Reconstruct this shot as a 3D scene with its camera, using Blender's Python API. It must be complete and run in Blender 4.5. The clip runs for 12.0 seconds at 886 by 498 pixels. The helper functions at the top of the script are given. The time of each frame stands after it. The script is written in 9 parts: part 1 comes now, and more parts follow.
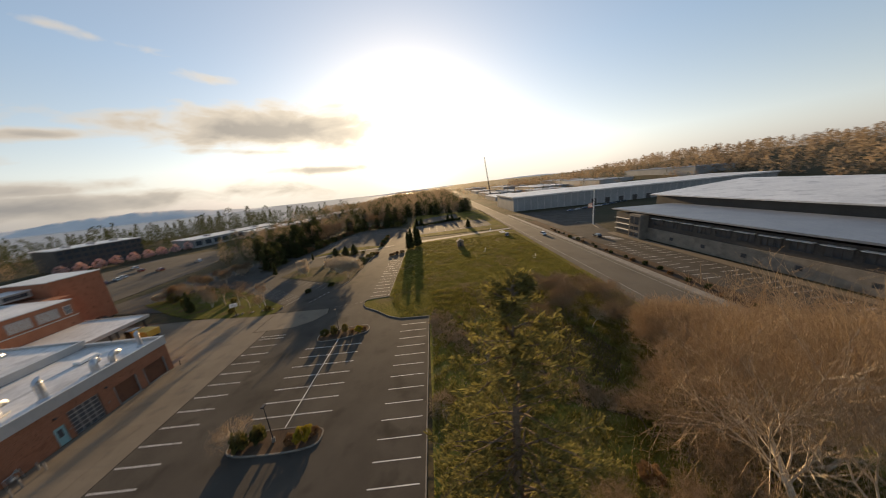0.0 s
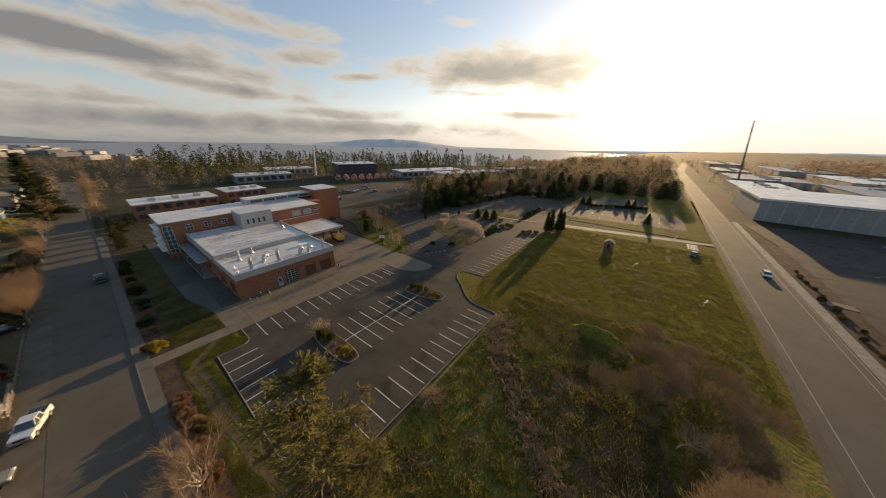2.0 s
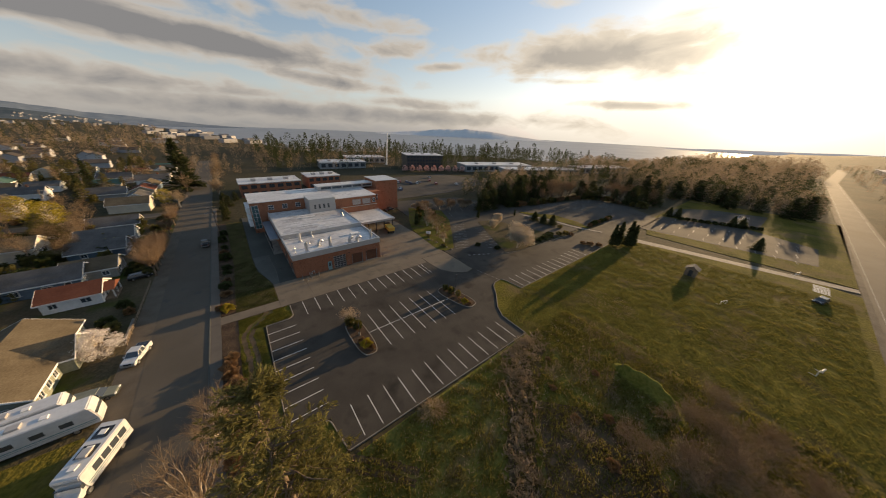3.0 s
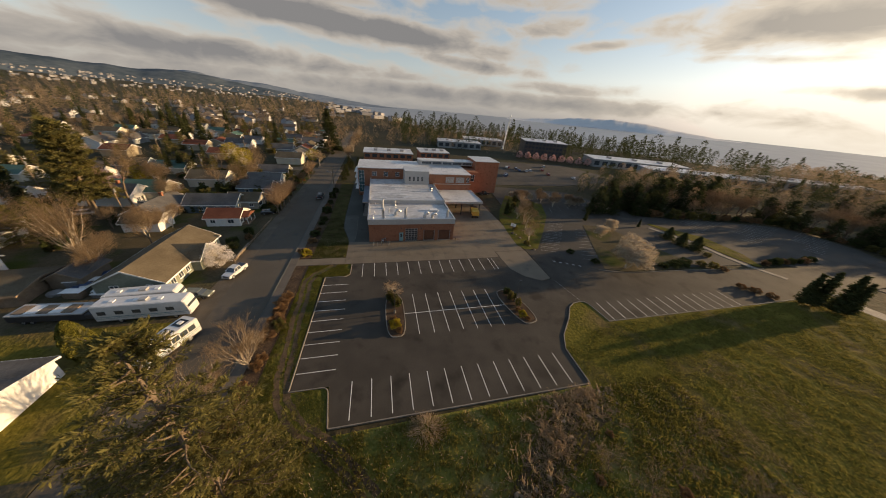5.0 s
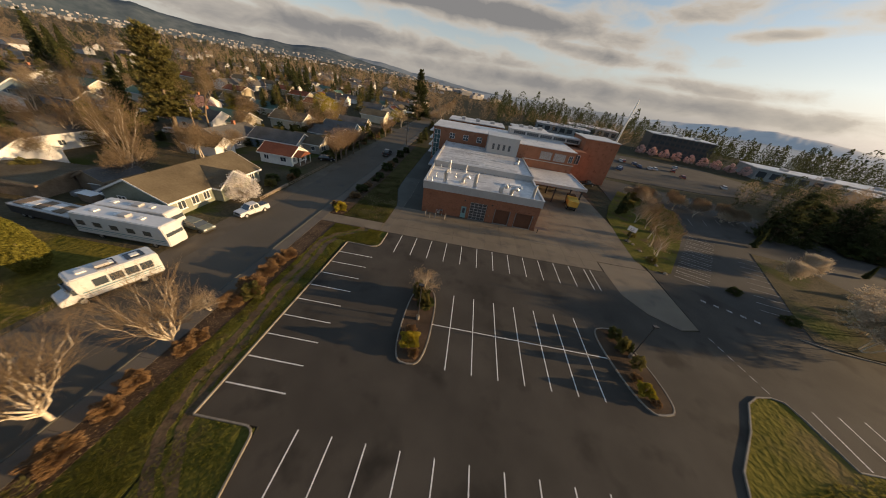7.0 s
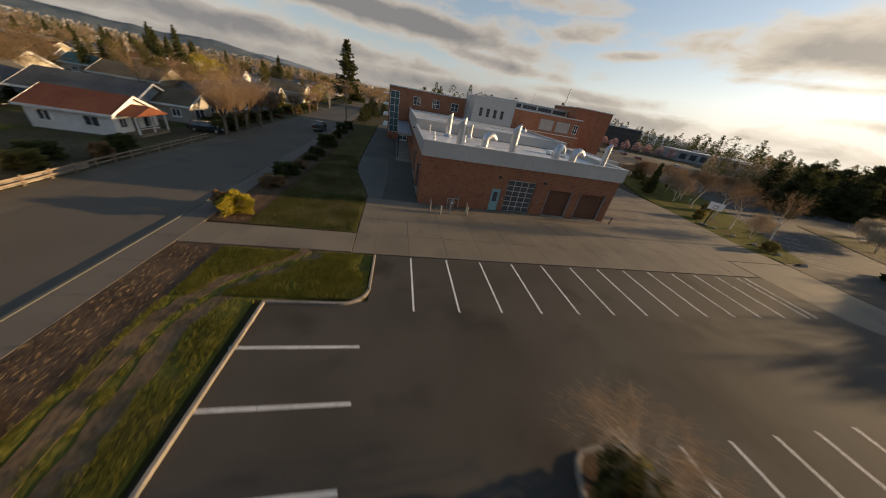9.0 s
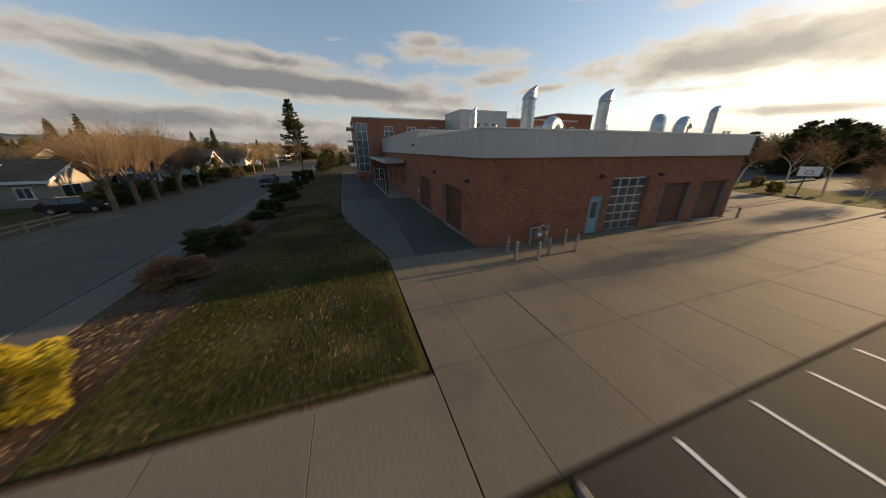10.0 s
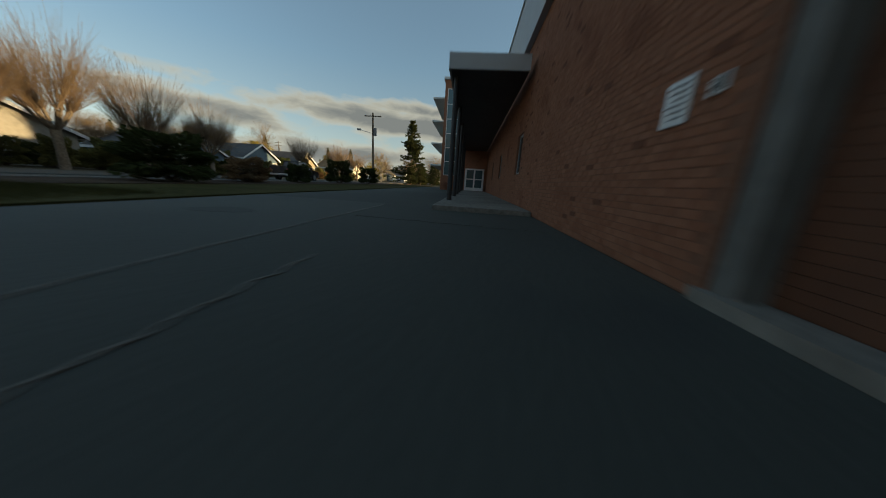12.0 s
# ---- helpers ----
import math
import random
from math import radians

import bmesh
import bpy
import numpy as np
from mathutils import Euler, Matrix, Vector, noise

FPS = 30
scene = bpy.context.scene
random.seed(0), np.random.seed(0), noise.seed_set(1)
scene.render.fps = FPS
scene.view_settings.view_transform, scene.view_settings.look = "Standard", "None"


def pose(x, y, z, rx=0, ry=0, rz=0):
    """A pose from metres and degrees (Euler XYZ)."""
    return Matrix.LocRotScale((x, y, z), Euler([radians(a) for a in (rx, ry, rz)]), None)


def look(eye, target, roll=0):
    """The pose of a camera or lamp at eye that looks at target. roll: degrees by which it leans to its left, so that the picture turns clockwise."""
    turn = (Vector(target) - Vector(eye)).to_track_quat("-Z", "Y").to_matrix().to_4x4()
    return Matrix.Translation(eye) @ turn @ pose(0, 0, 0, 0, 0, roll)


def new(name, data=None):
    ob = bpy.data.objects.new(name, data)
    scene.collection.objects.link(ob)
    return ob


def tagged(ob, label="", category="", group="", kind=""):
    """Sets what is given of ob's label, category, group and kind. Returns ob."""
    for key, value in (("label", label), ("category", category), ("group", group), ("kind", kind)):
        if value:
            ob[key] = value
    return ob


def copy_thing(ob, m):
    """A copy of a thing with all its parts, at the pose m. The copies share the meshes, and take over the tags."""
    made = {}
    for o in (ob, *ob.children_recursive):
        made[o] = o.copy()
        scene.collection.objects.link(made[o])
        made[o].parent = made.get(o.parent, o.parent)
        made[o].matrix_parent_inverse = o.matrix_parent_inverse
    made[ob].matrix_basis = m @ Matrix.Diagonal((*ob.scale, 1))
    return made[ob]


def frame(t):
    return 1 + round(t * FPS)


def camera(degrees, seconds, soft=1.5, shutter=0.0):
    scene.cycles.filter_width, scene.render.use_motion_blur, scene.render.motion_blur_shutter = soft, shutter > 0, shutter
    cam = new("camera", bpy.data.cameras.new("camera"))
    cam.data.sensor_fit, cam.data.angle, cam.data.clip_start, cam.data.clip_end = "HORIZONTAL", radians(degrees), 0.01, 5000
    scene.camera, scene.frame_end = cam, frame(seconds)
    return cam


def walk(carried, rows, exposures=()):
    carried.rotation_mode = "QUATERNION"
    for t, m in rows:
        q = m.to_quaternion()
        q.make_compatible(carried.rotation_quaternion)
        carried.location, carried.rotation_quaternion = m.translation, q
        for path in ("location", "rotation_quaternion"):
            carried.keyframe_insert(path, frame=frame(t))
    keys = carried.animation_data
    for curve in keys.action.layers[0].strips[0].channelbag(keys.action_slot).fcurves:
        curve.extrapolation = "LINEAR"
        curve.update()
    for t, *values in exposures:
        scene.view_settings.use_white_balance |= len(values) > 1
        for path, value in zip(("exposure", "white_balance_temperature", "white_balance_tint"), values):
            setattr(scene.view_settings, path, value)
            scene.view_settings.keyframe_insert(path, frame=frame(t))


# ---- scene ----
cam = camera(118.4, 12.0, soft=0.95, shutter=0.35)
EXPOSURES = [(0.0, 0.2, 7500, 10), (3.2, 0.12, 7500, 10), (9.0, 0.08, 7500, 10), (10.0, 0.16, 7300, 9), (10.5, 0.22, 7300, 4), (11.0, 0.14, 7300, -2), (12.0, 0.02, 7300, -4)]
PATH = [
    (0, (-20.791, -9.825, 29.689), (-18.851, -9.862, 29.208), -5.7),
    (0.5, (-20.627, -15.45, 31.662), (-18.743, -15.14, 31.065), -1.9),
    (1, (-18.054, -20.514, 34.049), (-16.291, -19.886, 33.344), 0.1),
    (1.5, (-15.993, -23.715, 35.193), (-14.352, -22.835, 34.461), 1.3),
    (2, (-12.776, -26.33, 36.702), (-11.293, -25.224, 35.942), 1.5),
    (2.5, (-9.74, -27.591, 38.313), (-8.422, -26.316, 37.513), 2.2),
    (3, (-6.671, -28.794, 38.987), (-5.524, -27.381, 38.157), 2.7),
    (5, (4.844, -25.954, 36.035), (5.294, -24.256, 35.08), 5.2),
    (5.5, (7.22, -23.351, 33.831), (7.489, -21.623, 32.86), 5.9),
    (6, (8.899, -19.056, 31.26), (8.999, -17.327, 30.26), 7.4),
    (6.5, (9.874, -13.81, 28.204), (9.786, -12.109, 27.156), 8.5),
    (8.5, (1.665, 8.02, 13.805), (1.908, 9.695, 12.739), 14.9),
    (9, (-1.551, 15.11, 10.824), (-1.142, 16.803, 9.841), 10.7),
    (9.5, (-4.226, 22.624, 7.902), (-3.705, 24.357, 7.052), 5.3),
    (10, (-5.743, 30.049, 5.759), (-5.125, 31.815, 5.053), 0.0),
    (10.5, (-5.581, 37.215, 3.31), (-4.943, 39.032, 2.768), -0.8),
    (11, (-3.949, 43.626, 2.409), (-3.608, 45.528, 1.896), -1.2),
    (11.5, (-1.959, 49.715, 1.347), (-1.948, 51.651, 0.847), 0.9),
    (12, (-0.245, 56.084, 0.708), (-0.403, 58.018, 0.226), 3.7),
]
walk(cam, [(t, look(eye, target, roll)) for t, eye, target, roll in PATH], exposures=EXPOSURES)
# ---------- light ----------
SUN_AZ, SUN_EL = 3.2, 8.5  # degrees from +x towards +y, and above the horizon
sun_dir = Vector((math.cos(radians(SUN_EL)) * math.cos(radians(SUN_AZ)), math.cos(radians(SUN_EL)) * math.sin(radians(SUN_AZ)), math.sin(radians(SUN_EL))))
sun_data = bpy.data.lights.new("sun", "SUN")
sun_data.energy, sun_data.angle, sun_data.color = 7.2, radians(0.6), (1.0, 0.72, 0.43)
sun = new("sun", sun_data)
sun.matrix_world = look((200, 0, 80), Vector((200, 0, 80)) - sun_dir)

world = bpy.data.worlds.new("world")
scene.world = world
world.use_nodes = True
wn, wl = world.node_tree.nodes, world.node_tree.links
wn.clear()


def wnode(kind, **values):
    n = wn.new(kind)
    for key, value in values.items():
        n.inputs[key.replace("_", " ")].default_value = value
    return n


def wmath(op, a, b=None, clamp=False):
    n = wn.new("ShaderNodeMath")
    n.operation, n.use_clamp = op, clamp
    for i, v in enumerate((a, b)):
        if v is None:
            continue
        if isinstance(v, (int, float)):
            n.inputs[i].default_value = v
        else:
            wl.new(v, n.inputs[i])
    return n.outputs[0]


def wmix(fac, a, b):
    n = wn.new("ShaderNodeMix")
    n.data_type = "RGBA"
    for sock, v in ((n.inputs[0], fac), (n.inputs[6], a), (n.inputs[7], b)):
        if isinstance(v, (int, float, tuple)):
            sock.default_value = v
        else:
            wl.new(v, sock)
    return n.outputs[2]


sky = wn.new("ShaderNodeTexSky")
sky.sky_type, sky.sun_disc = "NISHITA", False
sky.sun_elevation, sky.sun_rotation = radians(SUN_EL), radians(90 - SUN_AZ)
sky.air_density, sky.dust_density, sky.ozone_density = 1.0, 0.6, 1.5
coord = wn.new("ShaderNodeTexCoord")
split = wn.new("ShaderNodeSeparateXYZ")
wl.new(coord.outputs["Generated"], split.inputs[0])
up = wmath("MAXIMUM", split.outputs[2], 0.0)
azimuth = wmath("MULTIPLY", wmath("ARCTAN2", split.outputs[1], split.outputs[0]), 57.2958)
height = wmath("MULTIPLY", wmath("ARCSINE", split.outputs[2]), 57.2958)
squash = wn.new("ShaderNodeMapping")
squash.inputs["Scale"].default_value = (1.0, 1.0, 2.6)
wl.new(coord.outputs["Generated"], squash.inputs[0])
lumps = wnode("ShaderNodeTexNoise", Scale=9.0, Detail=9.0, Roughness=0.56, Distortion=0.35)
wl.new(squash.outputs[0], lumps.inputs["Vector"])
broad = wnode("ShaderNodeTexNoise", Scale=2.3, Detail=3.0, Roughness=0.5)
wl.new(squash.outputs[0], broad.inputs["Vector"])
# banks of cloud: azimuth, height, half-width, half-depth, slope, weight
BANKS = [(96, 10.2, 34, 2.4, 0.05, 1.15), (118, 4.0, 50, 2.6, 0.0, 0.9), (30, 12.0, 20, 3.5, -0.02, 1.02), (60, 12.2, 14, 2.0, -0.06, 0.8), (20, 4.7, 10, 0.9, 0.04, 0.8), (57, 4.0, 17, 1.5, 0.0, 0.75), (83, 14.6, 4, 1.4, 0, 0.7), (73, 17.5, 6, 1.5, 0, 0.7), (45, 21.0, 8, 1.3, 0, 0.65), (34, 18.5, 6, 1.4, 0, 0.7), (136, 9.0, 18, 2.6, 0.06, 0.9), (-160, 9.0, 50, 5.0, 0, 0.9), (-90, 7.0, 40, 3.0, 0, 0.6), (82, 1.6, 60, 2.2, 0, 0.95), (64, 15.5, 20, 2.0, 0.03, 0.72), (100, 13.2, 16, 1.6, 0.05, 0.8), (112, 12.0, 20, 1.5, 0.1, 0.85), (74, 6.8, 16, 1.5, 0.08, 0.85), (34, 8.3, 12, 0.9, 0.03, 0.7), (52, 10.0, 10, 1.2, -0.1, 0.8), (48, 21.4, 5, 1.0, 0, 0.7)]
banked = None
for az, el, half, deep, slope, weight in BANKS:
    du = wmath("SUBTRACT", azimuth, az)
    dv = wmath("DIVIDE", wmath("SUBTRACT", wmath("SUBTRACT", height, el), wmath("MULTIPLY", du, slope)), deep)
    du = wmath("DIVIDE", du, half)
    d = wmath("ADD", wmath("MULTIPLY", du, du), wmath("MULTIPLY", dv, dv))
    bump = wmath("MULTIPLY", wmath("DIVIDE", 1.0, wmath("ADD", 1.0, d)), weight)
    banked = bump if banked is None else wmath("MAXIMUM", banked, bump)
ragged = wmath("ADD", wmath("MULTIPLY", wmath("SUBTRACT", lumps.outputs[0], 0.5), 0.80), wmath("MULTIPLY", wmath("SUBTRACT", broad.outputs[0], 0.5), 0.55))
cover = wmath("ADD", banked, ragged)
mask = wmath("MULTIPLY", wmath("SUBTRACT", cover, 0.43), 4.0, True)
core = wmath("MULTIPLY", wmath("SUBTRACT", cover, 0.58), 2.8, True)
# towards the sun the air and the thin cloud are bright
glow_dot = wn.new("ShaderNodeVectorMath")
glow_dot.operation = "DOT_PRODUCT"
wl.new(coord.outputs["Generated"], glow_dot.inputs[0])
glow_dot.inputs[1].default_value = sun_dir
near_sun = wmath("MAXIMUM", glow_dot.outputs["Value"], 0.0)
halo = wmath("POWER", near_sun, 130.0)
wide = wmath("POWER", near_sun, 4.0)
edge = wmix(wide, (4.0, 3.85, 3.75, 1), (6.2, 5.7, 5.0, 1))
under = wmix(wide, (1.66, 1.74, 1.95, 1), (3.3, 3.15, 3.0, 1))
cloud = wmix(core, edge, under)
grey = wn.new("ShaderNodeRGBToBW")
wl.new(sky.outputs[0], grey.inputs[0])
milky = wmix(wmath("MULTIPLY", wmath("SUBTRACT", 0.34, up, True), 2.0, True), sky.outputs[0], grey.outputs[0])
clear = wn.new("ShaderNodeVectorMath")
clear.operation = "MULTIPLY_ADD"
wl.new(milky, clear.inputs[0])
clear.inputs[1].default_value = (1.0, 1.04, 1.2)
clear.inputs[2].default_value = (0.47, 0.67, 0.95)
low_air = wmath("MULTIPLY", wmath("MAXIMUM", wmath("SUBTRACT", 5.5, height), 0.0), 0.13, True)
capped = wn.new("ShaderNodeVectorMath")
capped.operation = "MINIMUM"
wl.new(clear.outputs[0], capped.inputs[0])
capped.inputs[1].default_value = (8.4, 8.2, 7.9)
clouded = wmix(mask, capped.outputs[0], cloud)
sky_col = wmix(wmath("MULTIPLY", low_air, 0.75), clouded, wmix(wide, (2.15, 2.2, 2.35, 1), (4.4, 4.1, 3.7, 1)))
glow = wmix(halo, (0, 0, 0, 1), (13.0, 11.2, 8.4, 1))
veil = wmix(wide, (0, 0, 0, 1), (0.9, 0.82, 0.68, 1))
total = sky_col
for light in (glow, veil):
    add = wn.new("ShaderNodeVectorMath")
    add.operation = "ADD"
    wl.new(total, add.inputs[0])
    wl.new(light, add.inputs[1])
    total = add.outputs[0]
background = wnode("ShaderNodeBackground", Strength=0.13)
wl.new(total, background.inputs[0])
wl.new(background.outputs[0], wn.new("ShaderNodeOutputWorld").inputs[0])

# ---------- materials ----------


def material(name, a, b, rough=0.8, fine=6.0, coarse=0.35, bump=0.15, metal=0.0, contrast=0.5, spec=0.3, island=0.0, obj=0.0, stain=None, see=0.0, odd=0.0):
    """Two tones a and b mixed by a fine and a coarse noise in world metres, with relief; island and obj vary the tone piece by piece."""
    m = bpy.data.materials.new(name)
    m.use_nodes = True
    n, l = m.node_tree.nodes, m.node_tree.links
    p = n["Principled BSDF"]
    p.inputs["Roughness"].default_value, p.inputs["Metallic"].default_value = rough, metal
    p.inputs["Specular IOR Level"].default_value = spec
    geo = n.new("ShaderNodeNewGeometry")
    tones = []
    for scale, detail in ((fine, 6.0), (coarse, 4.0)):
        t = n.new("ShaderNodeTexNoise")
        t.inputs["Scale"].default_value, t.inputs["Detail"].default_value = scale, detail
        l.new(geo.outputs["Position"], t.inputs["Vector"])
        tones.append(t.outputs[0])
    add = n.new("ShaderNodeMath")
    add.operation = "ADD"
    l.new(tones[0], add.inputs[0])
    l.new(tones[1], add.inputs[1])
    ramp = n.new("ShaderNodeMapRange")
    ramp.inputs["From Min"].default_value, ramp.inputs["From Max"].default_value = 1.0 - 0.5 * contrast, 1.0 + 0.5 * contrast
    l.new(add.outputs[0], ramp.inputs["Value"])
    fac = ramp.outputs[0]
    for amount, out in ((island, geo.outputs["Random Per Island"]), (obj, None)):
        if amount:
            if out is None:
                out = n.new("ShaderNodeObjectInfo").outputs["Random"]
            mix = n.new("ShaderNodeMix")
            mix.inputs[0].default_value = amount
            l.new(fac, mix.inputs[2])
            l.new(out, mix.inputs[3])
            fac = mix.outputs[0]
    col = n.new("ShaderNodeMix")
    col.data_type = "RGBA"
    col.inputs[6].default_value, col.inputs[7].default_value = (*a, 1), (*b, 1)
    l.new(fac, col.inputs[0])
    out = col.outputs[2]
    if odd:
        pick = n.new("ShaderNodeMath")
        pick.operation = "LESS_THAN"
        pick.inputs[1].default_value = odd
        l.new(n.new("ShaderNodeObjectInfo").outputs["Random"] if obj else geo.outputs["Random Per Island"], pick.inputs[0])
        burnt = n.new("ShaderNodeMix")
        burnt.data_type = "RGBA"
        burnt.inputs[7].default_value = (a[0] * 0.72, a[1] * 0.74, a[2] * 0.8, 1)
        l.new(pick.outputs[0], burnt.inputs[0])
        l.new(out, burnt.inputs[6])
        out = burnt.outputs[2]
    if stain:
        colour, scale, threshold = stain
        t = n.new("ShaderNodeTexNoise")
        t.inputs["Scale"].default_value, t.inputs["Detail"].default_value = scale, 5.0
        l.new(geo.outputs["Position"], t.inputs["Vector"])
        r = n.new("ShaderNodeMapRange")
        r.inputs["From Min"].default_value, r.inputs["From Max"].default_value = threshold, threshold + 0.16
        l.new(t.outputs[0], r.inputs["Value"])
        s = n.new("ShaderNodeMix")
        s.data_type = "RGBA"
        s.inputs[7].default_value = (*colour, 1)
        l.new(r.outputs[0], s.inputs[0])
        l.new(out, s.inputs[6])
        out = s.outputs[2]
    l.new(out, p.inputs["Base Color"])
    if bump:
        bn = n.new("ShaderNodeBump")
        bn.inputs["Strength"].default_value, bn.inputs["Distance"].default_value = bump, 0.4 / fine
        l.new(tones[0], bn.inputs["Height"])
        l.new(bn.outputs[0], p.inputs["Normal"])
    if see:
        tr = n.new("ShaderNodeBsdfTranslucent")
        l.new(out, tr.inputs[0])
        mx = n.new("ShaderNodeMixShader")
        mx.inputs[0].default_value = see
        l.new(p.outputs[0], mx.inputs[1])
        l.new(tr.outputs[0], mx.inputs[2])
        l.new(mx.outputs[0], n["Material Output"].inputs[0])
    return m


def glass(name, tint=(0.05, 0.06, 0.07), rough=0.05):
    m = bpy.data.materials.new(name)
    m.use_nodes = True
    p = m.node_tree.nodes["Principled BSDF"]
    p.inputs["Base Color"].default_value = (*tint, 1)
    p.inputs["Roughness"].default_value = rough
    p.inputs["Specular IOR Level"].default_value = 0.9
    return m


ASPHALT = material("asphalt", (0.044, 0.038, 0.031), (0.074, 0.064, 0.052), 0.9, 28, 0.16, 0.25, contrast=0.42, spec=0.22, stain=((0.030, 0.026, 0.021), 0.22, 0.55))
ASPHALT_OLD = material("old asphalt", (0.048, 0.044, 0.038), (0.080, 0.072, 0.062), 0.92, 20, 0.12, 0.25, contrast=0.6, spec=0.2, stain=((0.042, 0.038, 0.033), 0.3, 0.58))
ASPHALT_PALE = material("pale worn asphalt", (0.074, 0.074, 0.062), (0.110, 0.109, 0.093), 0.88, 18, 0.2, 0.2, contrast=0.6)
DRIVE = material("shaded drive asphalt", (0.052, 0.053, 0.044), (0.084, 0.085, 0.071), 0.88, 20, 0.12, 0.25, contrast=0.6, stain=((0.045, 0.044, 0.043), 0.3, 0.6))
STREET = material("street asphalt", (0.074, 0.062, 0.046), (0.114, 0.097, 0.075), 0.88, 22, 0.09, 0.2, contrast=0.6, stain=((0.060, 0.058, 0.056), 0.35, 0.6))
CONCRETE = material("concrete", (0.130, 0.105, 0.077), (0.198, 0.163, 0.120), 0.85, 14, 0.25, 0.18, contrast=0.7, obj=0.25, spec=0.25, stain=((0.122, 0.102, 0.079), 0.35, 0.55))
CONCRETE_OLD = material("old pavement concrete", (0.100, 0.085, 0.068), (0.150, 0.127, 0.102), 0.88, 12, 0.3, 0.2, contrast=0.7, obj=0.3, stain=((0.10, 0.085, 0.07), 0.5, 0.56))
KERB = material("kerb concrete", (0.155, 0.136, 0.112), (0.27, 0.24, 0.20), 0.85, 9, 0.6, 0.2)
LINE = material("road paint", (0.55, 0.53, 0.50), (0.80, 0.78, 0.74), 0.7, 24, 1.2, 0.05, stain=((0.22, 0.20, 0.18), 9.0, 0.60))
LINE_OLD = material("worn road paint", (0.22, 0.21, 0.20), (0.38, 0.37, 0.35), 0.8, 18, 0.8, 0.05, stain=((0.12, 0.11, 0.105), 4.0, 0.50))
LAWN = material("lawn", (0.066, 0.064, 0.011), (0.182, 0.146, 0.030), 0.95, 1.7, 0.09, 1.0, contrast=0.55, spec=0.03, stain=((0.150, 0.108, 0.046), 0.11, 0.51))
# Darker than LAWN for the building's shade, browner for dry grass.
LAWN_SHADE = material("tired shade-dark lawn", (0.044, 0.041, 0.013), (0.100, 0.084, 0.032), 0.95, 5.0, 0.3, 0.6, contrast=0.55, spec=0.03, stain=((0.082, 0.058, 0.027), 0.4, 0.53))
HOLLOW = material("hollow grass", (0.096, 0.104, 0.020), (0.215, 0.188, 0.052), 0.95, 1.8, 0.16, 1.0, contrast=0.55, spec=0.03, stain=((0.190, 0.135, 0.078), 0.16, 0.55))
MOUND = material("bright mound grass", (0.105, 0.108, 0.020), (0.215, 0.195, 0.046), 0.95, 2.4, 0.3, 0.8, contrast=0.55, spec=0.03)
ROUGH_GRASS = material("rough grass", (0.058, 0.066, 0.012), (0.140, 0.124, 0.032), 0.95, 2.2, 0.25, 1.0, contrast=0.6, spec=0.03, stain=((0.105, 0.070, 0.040), 0.35, 0.53))
MULCH = material("mulch", (0.048, 0.032, 0.021), (0.108, 0.071, 0.046), 0.95, 9, 0.5, 0.8, spec=0.1)
DIRT = material("dirt", (0.082, 0.056, 0.034), (0.150, 0.104, 0.064), 0.95, 5, 0.6, 0.5, spec=0.1, stain=((0.070, 0.066, 0.022), 1.6, 0.52))
GRAVEL = material("gravel", (0.092, 0.076, 0.056), (0.15, 0.125, 0.096), 0.9, 16, 0.3, 0.5, spec=0.1)
EARTH = material("earth", (0.034, 0.037, 0.018), (0.078, 0.061, 0.036), 0.95, 0.6, 0.03, 0.5, contrast=0.6, spec=0.1)
BRICK = material("brick", (0.228, 0.091, 0.050), (0.350, 0.154, 0.090), 0.88, 9, 0.7, 0.25, island=0.45, spec=0.15, odd=0.03, stain=((0.175, 0.066, 0.036), 0.9, 0.60))
BRICK_PIECE = material("brick piece", (0.228, 0.091, 0.050), (0.350, 0.154, 0.090), 0.88, 14, 0.7, 0.25, obj=0.45, spec=0.15, odd=0.03)
MORTAR = material("mortar", (0.185, 0.080, 0.046), (0.25, 0.120, 0.073), 0.95, 20, 0.8, 0.2)
PANEL = material("grey metal panel", (0.40, 0.38, 0.36), (0.47, 0.45, 0.43), 0.5, 1.5, 0.2, 0.03, metal=0.25, obj=0.3)
COPING = material("coping metal", (0.50, 0.49, 0.47), (0.62, 0.61, 0.59), 0.4, 3, 0.4, 0.03, metal=0.5)
ROOF_WHITE = material("roof membrane", (0.46, 0.45, 0.44), (0.66, 0.65, 0.63), 0.38, 1.2, 0.11, 0.06, contrast=0.5, spec=0.55, stain=((0.30, 0.29, 0.29), 0.20, 0.56))
ROOF_GREY = material("weathered membrane", (0.30, 0.295, 0.29), (0.50, 0.49, 0.48), 0.45, 1.5, 0.3, 0.04, obj=0.5, spec=0.45)
GALV = material("galvanised steel", (0.40, 0.41, 0.42), (0.56, 0.57, 0.58), 0.42, 6, 1.0, 0.04, metal=0.9)
STEEL_DARK = material("dark painted steel", (0.030, 0.030, 0.032), (0.055, 0.053, 0.052), 0.5, 5, 0.5, 0.04)
FRAME_GREY = material("grey frame", (0.19, 0.18, 0.17), (0.27, 0.26, 0.25), 0.55, 5, 0.5, 0.03, metal=0.2)
DOOR_BROWN = material("brown roll door", (0.098, 0.040, 0.022), (0.140, 0.058, 0.031), 0.6, 4, 0.6, 0.04)
DOOR_TEAL = material("teal door paint", (0.16, 0.30, 0.31), (0.22, 0.37, 0.38), 0.5, 4, 0.6, 0.03)
WINDOW = glass("window glass")
